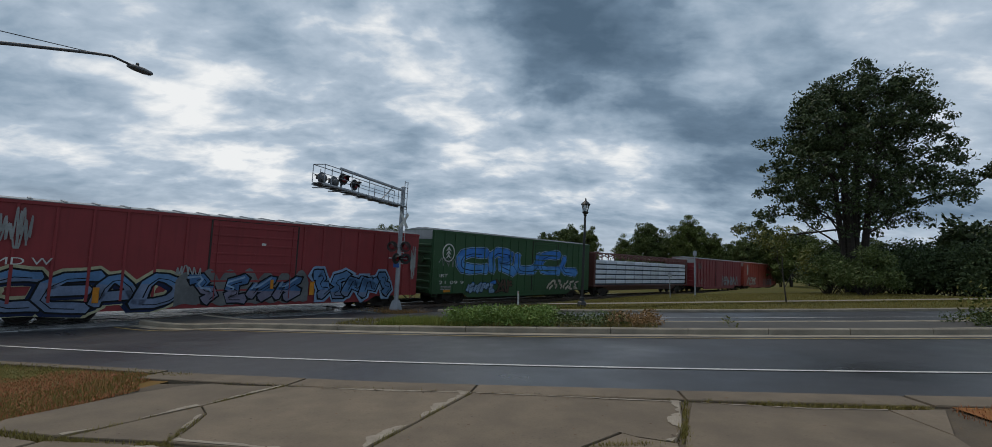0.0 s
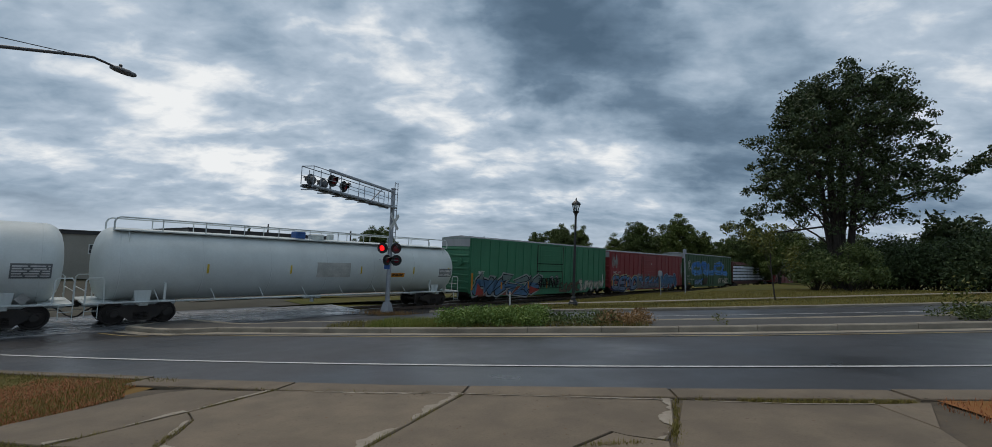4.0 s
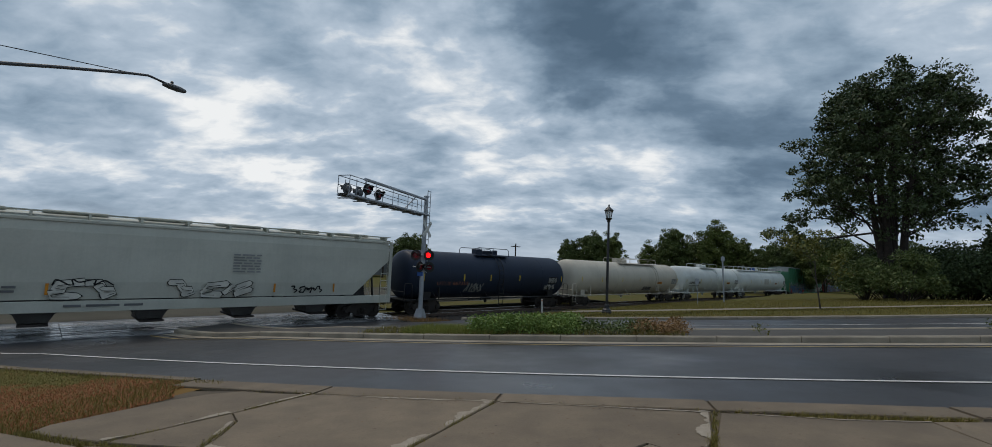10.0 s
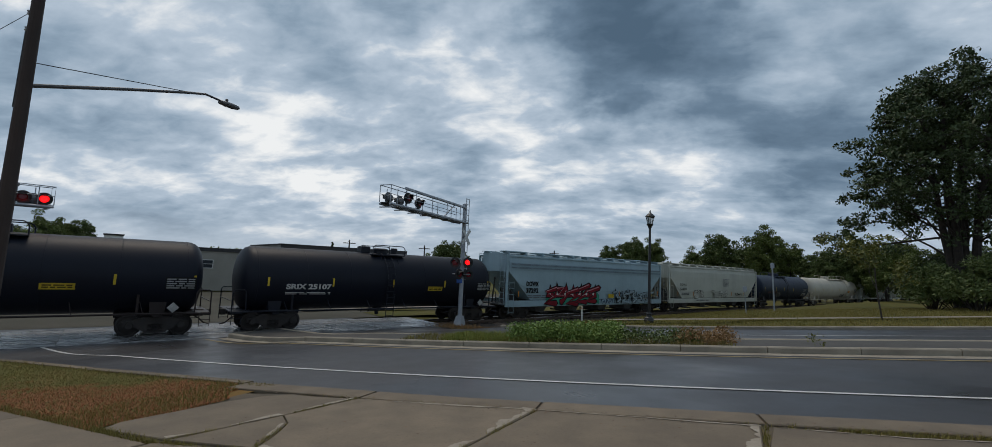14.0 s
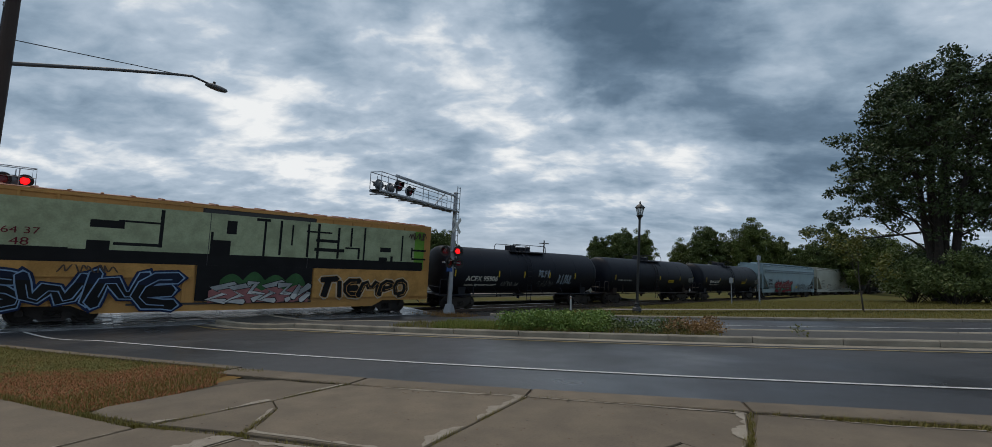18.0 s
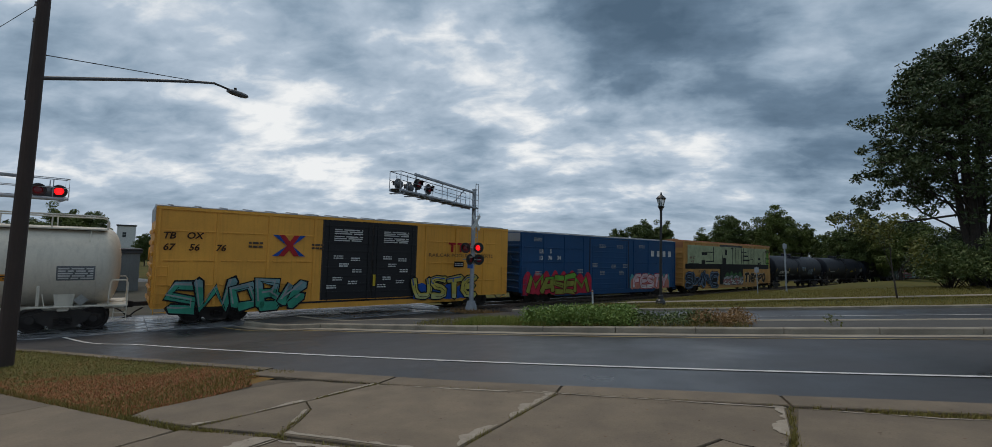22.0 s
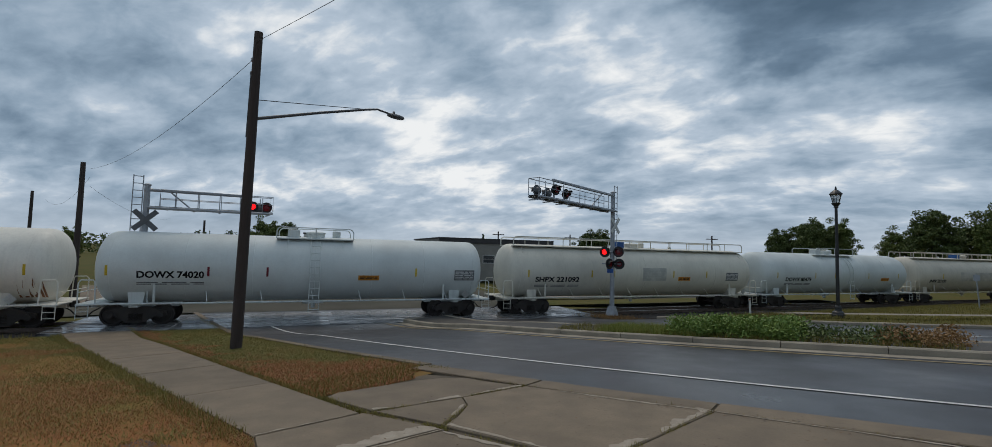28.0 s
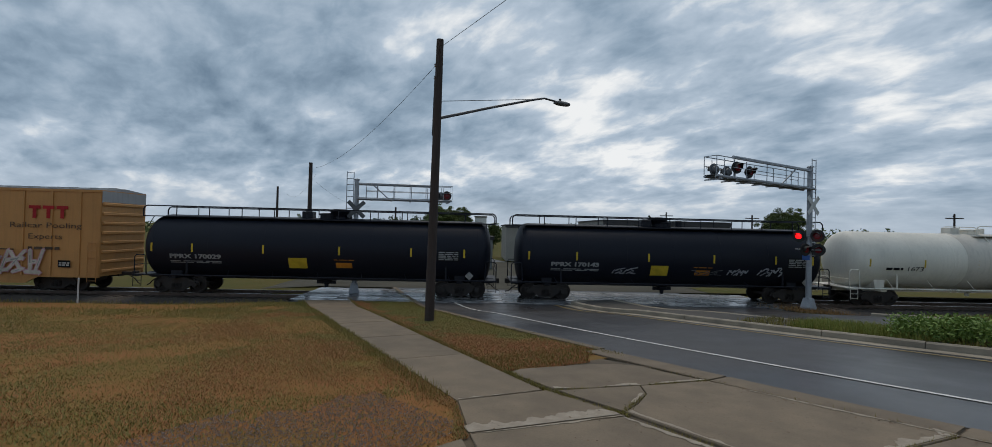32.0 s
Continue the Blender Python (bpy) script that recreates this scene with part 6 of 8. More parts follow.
s.scribble(2.0, 5.2, 1.1, 2.1, K_BLACK, 18, 14, 0.07), s.scribble(4.6, 7.9, 1.1, 2.0, K_BLACK, 18, 15, 0.07), s.piece("*****", 2.2, 7.8, 1.0, 2.0, flatmat("hopper_blue", (0.33, 0.42, 0.46)), K_BLACK, thick=0.16, over=1.4, line=0.035, seed=44), s.rect(1.5, 2.2, 1.45, 1.75, K_YEL, "yellow_panel"), s.scribble(0.4, 2.2, 1.0, 1.3, K_NAVY, 14, 16, 0.05)
# flat strips in a darker body blue: the beads' shade as colour
s.rect(-h2[1] + 0.4, h2[1] - 0.4, 3.72, 3.84, flatmat("hopper_shade", (0.20, 0.26, 0.30)), "side_bead"), s.rect(-h2[1] + 0.4, h2[1] - 0.4, 3.5, 3.6, flatmat("hopper_shade", (0.20, 0.26, 0.30)), "side_bead")

# yellow car painted over with pale green panels
s = Side(b1, 0.075)
W0, W1 = -b1[1] + 0.1, b1[1] - 0.1
s.rect(W0 + 0.5, W1 - 0.9, 2.9, 4.72, K_SAGE, "painted_panel"), s.rect(W1 - 1.0, W1 - 0.35, 2.5, 4.7, K_LIME, "painted_panel")
s.rect(W0 + 0.1, W1 - 0.4, 2.42, 2.92, K_BLACK, "painted_band")
for x0, x1, z0, z1 in ((-6.15, -5.1, 3.78, 4.08), (-6.2, -5.5, 2.9, 3.28), (-3.95, -3.82, 3.1, 4.66), (-5.4, -3.9, 3.12, 3.24), (-5.3, -3.9, 4.05, 4.13), (-2.0, -1.3, 2.9, 3.55), (-1.5, -1.1, 3.85, 4.45), (-2.1, -2.0, 2.9, 3.9), (0.05, 0.15, 2.9, 4.66), (-0.3, 0.3, 4.55, 4.68), (0.75, 0.86, 3.0, 4.66), (2.05, 2.16, 2.95, 4.6), (2.55, 2.68, 2.9, 4.68),
                       (2.45, 4.0, 3.28, 3.45), (2.5, 3.7, 3.75, 3.9), (3.6, 3.72, 2.95, 4.55), (4.05, 4.85, 3.48, 3.56), (4.75, 4.87, 2.95, 3.5), (5.05, 5.15, 2.9, 4.66), (2.0, 3.3, 4.2, 4.28), (6.05, 6.7, 3.42, 3.66), (6.0, 6.5, 2.92, 3.12), (6.7, 6.85, 2.92, 3.2), (7.35, 7.45, 2.95, 4.4), (8.0, 8.1, 3.15, 3.75), (8.0, 9.0, 3.55, 3.66), (8.05, 9.0, 3.05, 3.15), (-8.6, -6.7, 2.86, 2.96), (4.3, 4.4, 3.6, 4.6), (1.3, 1.38, 3.5, 4.5)):
    s.rect(x0, x1, z0, z1, K_BLACK, "painted_stroke")
s.rect(W0 + 0.3, -2.6, 1.85, 2.42, flatmat("ochre", (0.52, 0.28, 0.085)), "painted_panel"), s.rect(2.5, W1, 0.95, 2.42, flatmat("ochre", (0.52, 0.28, 0.085)), "painted_panel"), s.rect(-2.5, 2.4, 0.9, 2.42, K_BLACK, "painted_panel")
s.piece("TIEMPO", 2.8, 7.9, 0.9, 2.0, K_BLACK, flatmat("ochre", (0.52, 0.28, 0.085)), None, K_CREAM, thick=0.24, over=1.15, line=0.03, seed=2, label="black graffiti letters with a pale edge")
s.piece("SWINE", -9.1, -3.2, 0.6, 2.1, flatmat("ink", (0.012, 0.018, 0.04)), K_PALE, K_BLACK, K_NAVY, None, None, None, seed=51, thick=0.25, over=1.3, line=0.05, label="black and navy graffiti letters with pale blue outlines")
s.blob(-1.6, 2.1, 1.0, 2.2, flatmat("bottle_green", (0.045, 0.12, 0.045)), 16, 8), s.blob(-2.0, 2.3, 0.75, 1.6, flatmat("dull_pink", (0.34, 0.14, 0.14)), 18, 9)
s.piece("******", -1.9, 2.3, 0.75, 1.8, flatmat("ash", (0.34, 0.36, 0.36)), K_BLACK, K_WHITE, None, seed=52, thick=0.22, over=1.5, soft=0, line=0.035, label="grey and pink graffiti shapes on the black door")
s.text("48", -8.0, 3.1, 0.28, K_MAROON, 0.5), s.text("64 37", -8.0, 3.5, 0.24, K_MAROON, 1.0), s.scribble(7.7, 9.0, 4.25, 4.6, K_BROWN, 16, 17, 0.06), s.scribble(-7.0, -5.0, 2.05, 2.3, K_BROWN, 16, 18, 0.05)

# deep blue car
s = Side(b2, 0.05)
for word, x, z in (("LR", -7.6, 3.62), ("S", -6.7, 3.64), ("13", -7.65, 3.16), ("76", -6.75, 3.17), ("34", -5.85, 3.19)):
    s.text(word, x, z, 0.27, K_WHITE, None, fat=0.012, name="reporting_mark")
for k in range(4):
    x = 5.85 + 0.89 * k
    s.poly([(x - 0.22, 3.5), (x + 0.22, 3.5), (x + 0.22, 4.0), (x - 0.22, 4.0)], K_WHITE, "company_mark")
s.piece("MASEM", -8.8, -2.75, 0.58, 2.0, flatmat("leaf_lime", (0.14, 0.36, 0.05)), flatmat("dark_maroon", (0.10, 0.015, 0.015)), flatmat("olive_lime", (0.25, 0.26, 0.05)), None, flatmat("rose_red", (0.48, 0.03, 0.06)), None, None, 5, 0.235, 1.3, 0, 0.075, "lime green graffiti letters over a red cloud")
s.blob(2.6, 8.5, 0.7, 2.15, K_TEAL, 40, 3), s.blob(2.7, 8.4, 0.66, 1.75, flatmat("salmon", (0.52, 0.20, 0.15)), 30, 5)
s.piece("FESTY", 3.0, 8.1, 0.75, 1.98, flatmat("milky_pink", (0.62, 0.46, 0.48)), flatmat("crimson", (0.30, 0.02, 0.04)), K_WHITE, None, None, None, None, 6, 0.22, 1.25, 1, 0.055, "pink and white graffiti letters outlined in red")
for x, z in ((-1.0, 4.2), (1.2, 4.2), (-8.0, 4.45), (4.2, 4.3)):
    s.bars(x, z, 0.8, 0.28, 3, K_GREY, seed=int(x * 3))
for x, z in ((-1.9, 2.7), (-1.0, 2.1), (0.4, 2.6), (1.4, 2.1), (1.9, 2.65), (-7.9, 2.1), (-3.6, 2.25)):
    s.bars(x, z, 0.6, 0.34, 3, K_GREY, seed=int(x * 7))

# yellow car with black doors
s = Side(b3, 0.07)
for word, x, z in (("TB", -9.0, 3.78), ("OX", -8.1, 3.80), ("67", -9.0, 3.3), ("56", -8.1, 3.3), ("76", -7.1, 3.3)):
    s.text(word, x, z, 0.27, flatmat("dark_brown", (0.06, 0.03, 0.015)), None, 0.01, 0.2, name="reporting_mark")
for a, b, m_ in ((0.0, 0.0, K_COBALT), (0.28, 0.0, K_RED)):
    s.poly([(-5.0 + a, 4.0), (-4.75 + a, 4.0), (-4.05, 3.5), (-4.75 + a, 3.0), (-5.0 + a, 3.0), (-4.35, 3.5)], m_, "emblem_stripe")
    s.poly([(-3.5 - a, 4.0), (-3.75 - a, 4.0), (-4.35, 3.5), (-3.75 - a, 3.0), (-3.5 - a, 3.0), (-4.1, 3.5)], m_, "emblem_stripe")
for x in (-5.7, -2.9):
    s.bars(x, 3.5, 0.6, 0.34, 2, K_BROWN)
for k in range(3):
    x = 5.05 + 0.62 * k
    s.rect(x - 0.26, x + 0.26, 3.86, 3.98, K_RED, "company_mark"), s.rect(x - 0.08, x + 0.08, 3.42, 3.86, K_RED, "company_mark")
s.text("RAILCAR POOLING EXPERTS", 5.8, 3.2, 0.20, K_BROWN, 4.7)
for x in (-1.35, 1.35):
    for z in (4.3, 3.95):
        s.bars(x, z, 1.5, 0.3, 3, K_WHITE, seed=int(z * 10), breaks=2)
    for dx, z in ((-0.5, 3.0), (0.4, 2.9), (-0.2, 2.6), (0.5, 2.3), (-0.5, 1.9), (0.3, 1.7), (-0.8, 1.5)):
        s.bars(x + dx, z, 0.5, 0.22, 2, K_WHITE, seed=int(dx * 10 + z * 3))
s.rect(0.05, 0.2, 1.5, 2.1, K_YEL, "reflective_strip"), s.rect(5.2, 5.9, 2.5, 2.85, K_BLACK, "data_panel")
s.bars(5.55, 2.67, 0.6, 0.2, 2, K_WHITE)
s.piece("SWOB*", -8.9, -3.5, 0.5, 1.95, flatmat("grey_teal", (0.17, 0.30, 0.31)), K_BLACK, flatmat("seafoam", (0.08, 0.34, 0.25)), None, None, K_GREY, None, 71, 0.25, 1.3, 0, 0.075, "teal and grey graffiti letters outlined in black")
s.blob(2.5, 6.5, 0.62, 1.7, K_COBALT, 16, 7)
s.piece("USTE", 2.5, 6.9, 0.62, 1.95, flatmat("lemon", (0.52, 0.44, 0.10)), K_BLACK, flatmat("straw", (0.50, 0.50, 0.22)), None, None, K_COBALT, None, 72, 0.24, 1.2, 1, 0.075, "yellow and blue graffiti letters outlined in black")

# last yellow car
s = Side(b4, 0.06)
for k in range(3):
    x = 6.2 + 0.66 * k
    s.rect(x - 0.28, x + 0.28, 4.12, 4.28, K_RED, "company_mark"), s.rect(x - 0.09, x + 0.09, 3.66, 4.12, K_RED, "company_mark")
s.text("Railcar Pooling", 6.75, 3.3, 0.26, K_BROWN, 3.4), s.text("Experts", 6.75, 2.75, 0.26, K_BROWN, 1.6), s.bars(6.75, 2.18, 1.6, 0.24, 1, K_BROWN, breaks=5)
s.rect(7.4, 8.0, 1.25, 1.6, K_BLACK, "data_panel"), s.bars(7.7, 1.42, 0.5, 0.2, 2, K_WHITE)
s.wild(2.6, 6.6, 0.9, 2.1, K_CREAM, K_PINK, K_GREY, n=5, seed=81, thick=0.25), s.bars(4.8, 2.1, 1.0, 0.1, 1, K_BROWN)

# ---- level crossing signals, poles, lamps ----
M_LENSON = glow("lit_red_lens", (1.0, 0.006, 0.008), 2.0)
M_LENSOFF = surf("dark_red_lens", (0.24, 0.018, 0.030), (0.17, 0.012, 0.020), fine=20, rough=0.2, bump=0.0)
M_HOOD = surf("matt_black", (0.012, 0.012, 0.013), (0.018, 0.018, 0.018), fine=20, rough=0.6, bump=0.05)
M_GREYBACK = surf("grey_lamp_back", (0.12, 0.125, 0.135), (0.09, 0.095, 0.10), fine=20, rough=0.6, bump=0.05)
FLASHERS = []      # (lens part, lit in the first half of the beat)


def flasher(parent, m, flash=None, back=0.30, name="flasher", body=None):
    """A crossing lamp: round black background, housing, hood, and a lens that turns its lit face out."""
    bm = lathe(bmesh.new(), [(0.02, 0.0), (back, 0.0), (back, 0.02), (0.17, 0.03), (0.16, 0.16), (0.05, 0.22)], seg=24, axis="y")
    head = part(name, bm, body or M_HOOD, parent, at=m)
    bm = bmesh.new()
    n = 14
    for k in range(n):
        a0, a1 = radians(-20 + 220 * k / n), radians(-20 + 220 * (k + 1) / n)
        q = [(0.17 * math.cos(a0), -0.02, 0.17 * math.sin(a0)), (0.17 * math.cos(a1), -0.02, 0.17 * math.sin(a1)),
             (0.165 * math.cos(a1), -0.30 if 3 < k < 10 else -0.18, 0.165 * math.sin(a1)), (0.165 * math.cos(a0), -0.30 if 3 <= k < 10 else -0.18, 0.165 * math.sin(a0))]
        lo = [bm.verts.new(p) for p in q]
        hi = [bm.verts.new((p[0] * 1.05, p[1], p[2] * 1.05)) for p in q]
        bm.faces.new(lo), bm.faces.new(hi[::-1])
        for j in range(4):
            bm.faces.new((lo[j], lo[(j + 1) % 4], hi[(j + 1) % 4], hi[j]))
    part("hood", bm, M_HOOD, head)
    bm = lathe(bmesh.new(), [(0.02, -0.012), (0.10, -0.011), (0.152, 0.0), (0.10, 0.011), (0.02, 0.012)], seg=20, axis="y")
    me = mesh_of(bm, "lens")
    me.materials.append(M_LENSON), me.materials.append(M_LENSOFF)
    for p in me.polygons:
        p.material_index = 0 if (p.center.y < 0 and flash is not None) else 1
    lens = part("lens", me, None, head, at=pose(0, -0.06, 0))
    if flash is not None:
        FLASHERS.append((lens, flash))
    return head


def cantilever(base, height, arm, length, label, heads, arm_z, low_heads=(), cross=None, box_sign=None, cross_back=False):
    """A crossing signal mast with a cantilevered walkway arm. arm: unit direction of the arm in the plan."""
    a = math.degrees(math.atan2(arm[1], arm[0]))
    thing = tagged(empty("crossing_signal", pose(*base, 0, 0, a)), label, "crossing signal", group="crossing signals")
    part("mast", tube(bmesh.new(), (0, 0, 0.3), (0, 0, height), 0.135, 0.12, 16), M_STEEL, thing)
    bm = bmesh.new()
    rings = []
    for r, z in ((0.27, 0.0), (0.27, 0.05), (0.17, 0.50), (0.165, 0.54)):
        rings.append([bm.verts.new((r * sx, r * sy, z)) for sx, sy in ((-1, -1), (1, -1), (1, 1), (-1, 1))])
    for p, q in zip(rings, rings[1:]):
        for k in range(4):
            bm.faces.new((p[k], p[(k + 1) % 4], q[(k + 1) % 4], q[k]))
    bm.faces.new(rings[0][::-1]), bm.faces.new(rings[-1])
    part("base", bm, M_STEEL, thing, "flared aluminium base")
    part("cap", lathe(bmesh.new(), [(0.15, height), (0.15, height + 0.05), (0.03, height + 0.10)], seg=16), M_STEEL, thing)
    zt, zb = arm_z
    rise = length * 0.012
    part("top_chord", tube(bmesh.new(), (0.05, 0, zt), (length * 0.80, 0, zt + rise), 0.075, seg=12), M_STEEL, thing)
    for y in (-0.28, 0.28):
        part("bottom_chord", tube(bmesh.new(), (0.05, y, zb), (length, y, zb + rise), 0.055, seg=10), M_STEEL, thing)
    bm = boxes((0.1, length, -0.27, 0.27, zb + 0.055, zb + 0.075))
    for v in bm.verts:
        v.co.z += rise * v.co.x / length
    part("walkway", bm, surf("grating", (0.20, 0.21, 0.22), (0.12, 0.125, 0.13), scale=3, fine=60, rough=0.6, metal=0.4), thing)
    for k in range(int(length)):
        x = 0.8 + k * (length - 1) / max(int(length) - 1, 1)
        part("bracket", boxes((x - 0.03, x + 0.03, -0.42, 0.42, zb - 0.06, zb - 0.01)), M_STEEL, thing)
    for y in (-0.3, 0.3):
        rail_z = zb + 0.85
        bm = pipe(bmesh.new(), [(0.5, y, zb + 0.08), (0.5, y, rail_z), (length, y, rail_z + rise), (length, y, zb + 0.08 + rise)], 0.02, 6)
        part("hand_rail", bm, M_STEEL, thing)
        part("mid_rail", tube(bmesh.new(), (0.5, y, zb + 0.45), (length, y, zb + 0.45 + rise), 0.016, seg=6), M_STEEL, thing)
        for k in range(5):
            x = 1.1 + (length - 1.6) * k / 4
            part("rail_post", tube(bmesh.new(), (x, y, zb + 0.05), (x, y, rail_z), 0.018, seg=6), M_STEEL, thing)
    for x0, x1 in ((length * 0.16, length * 0.34), (length * 0.79, length * 0.79)):
        part("brace", tube(bmesh.new(), (x0, 0, zt), (x1, 0, zb), 0.032, seg=8), M_STEEL, thing)
    part("end_rail", pipe(bmesh.new(), [(length, -0.3, zb + 0.85 + rise), (length, 0.3, zb + 0.85 + rise)], 0.02, 6), M_STEEL, thing)
    bm = ladder(bmesh.new(), 0, 0.36, 0, 2.6, height + 0.45, 0.32, 0.022)
    for v in bm.verts:
        v.co.x -= 0.52
    part("ladder", bm, M_STEEL, thing)
    for x, z, face, flash in heads:
        m = pose(x, 0.0, zb + z, 0, 0, face - a)
        part("lamp_stem", tube(bmesh.new(), (x, 0, zb), (x, 0, zb + z), 0.03, seg=8), M_STEEL, thing)
        flasher(thing, m @ pose(0, -0.10, 0), flash, 0.27, body=M_GREYBACK if 90 < face else None)
    for dx, z, face, flash in low_heads:
        flasher(thing, pose(0, 0, z, 0, 0, face - a) @ pose(dx, -0.20, 0), flash, 0.31)
    if low_heads:
        for z in sorted({h[1] for h in low_heads}):
            part("cross_arm", boxes((-0.05, 0.05, -0.05, 0.05, z - 0.05, z + 0.05)), M_STEEL, thing)
            f = low_heads[0][2] - a
            part("lamp_bar", tube(bmesh.new(), pose(0, 0, z, 0, 0, f) @ Vector((-0.55, -0.14, 0)), pose(0, 0, z, 0, 0, f) @ Vector((0.55, -0.14, 0)), 0.03, seg=8), M_STEEL, thing)
    if cross:
        z, face = cross
        m = pose(0, 0, z, 0, 0, face - a) @ pose(0, -0.18, 0)
        for tilt in (45, -45):
            part("crossbuck_blade", boxes((-0.6, 0.6, -0.012, 0.012, -0.11, 0.11), bevel=0.006), M_GREYBACK if cross_back else M_WHITE, thing, "bare metal back of a crossbuck blade" if cross_back else "white crossbuck blade", at=m @ pose(0, 0.004 * tilt / 45, 0, 0, tilt, 0))
    if box_sign:
        z, face = box_sign
        part("notice_plate", boxes((-0.16, 0.16, -0.01, 0.01, -0.12, 0.12), bevel=0.006), surf("blue_sign", (0.02, 0.10, 0.36), (0.02, 0.08, 0.30), rough=0.4), thing, "small blue notice plate", at=pose(0, 0, z, 0, 0, face - a) @ pose(-0.12, -0.16, 0))
    return thing


# faces: 0 looks towards -y, the viewer's side
cantilever((-5.5, 27.1, 0.06), 7.05, (-0.287, -0.958), 7.6, "grey steel crossing signal with a cantilever arm and red lamps",
           heads=((5.05, 0.46, 75, None), (5.95, 0.58, 62, None), (6.4, 0.36, 250, None), (7.25, 0.40, 250, None)), arm_z=(6.9, 5.95),
           low_heads=((-0.38, 3.62, -8, False), (0.42, 3.64, -8, True), (-0.45, 2.95, 60, None), (0.35, 2.95, 20, None)), cross=(5.15, 70), box_sign=(2.55, 10))
cantilever((-23.62, 12.3, 0.0), 6.15, (0.465, 0.885), 5.25, "second grey cantilever crossing signal over the road",
           heads=((4.35, 0.38, 50, False), (4.65, 0.32, 230, None), (5.0, 0.38, 50, True)), arm_z=(5.95, 5.13), cross=(4.55, 60), cross_back=True)


def lamp_lantern(base, height):
    thing = tagged(empty("street_lantern", pose(*base)), "black post-top street lantern with a fluted base", "street lamp")
    part("base", lathe(bmesh.new(), [(0.30, -0.1), (0.30, 0.10), (0.27, 0.14), (0.25, 0.22), (0.16, 0.30), (0.14, 0.42), (0.16, 0.46), (0.10, 0.55)], seg=16), M_BLACK, thing)
    part("post", tube(bmesh.new(), (0, 0, 0.5), (0, 0, height - 1.0), 0.085, 0.065, 14), M_BLACK, thing)
    part("collar", lathe(bmesh.new(), [(0.07, height - 1.05), (0.11, height - 1.0), (0.09, height - 0.95), (0.16, height - 0.88), (0.20, height - 0.80), (0.16, height - 0.78)], seg=16), M_BLACK, thing)
    m = bpy.data.materials.new("frosted_glass")
    m.use_nodes = True
    b = m.node_tree.nodes["Principled BSDF"]
    b.inputs["Base Color"].default_value, b.inputs["Roughness"].default_value = (0.75, 0.78, 0.78, 1), 0.25
    b.inputs["Transmission Weight"].default_value = 0.6
    part("globe", lathe(bmesh.new(), [(0.13, height - 0.78), (0.20, height - 0.55), (0.235, height - 0.36), (0.22, height - 0.34)], seg=8), m, thing, "pale glass lantern panes")
    for k in range(8):
        a = 2 * math.pi * k / 8
        part("glazing_bar", tube(bmesh.new(), (0.14 * math.cos(a), 0.14 * math.sin(a), height - 0.78), (0.245 * math.cos(a), 0.245 * math.sin(a), height - 0.35), 0.012, seg=5), M_BLACK, thing)
    part("hood", lathe(bmesh.new(), [(0.28, height - 0.36), (0.29, height - 0.33), (0.22, height - 0.24), (0.10, height - 0.14), (0.05, height - 0.10), (0.05, height - 0.04), (0.02, height + 0.06)], seg=16), M_BLACK, thing)


lamp_lantern((5.43, 28.5, ground_z(5.43, 28.5)), 6.5)


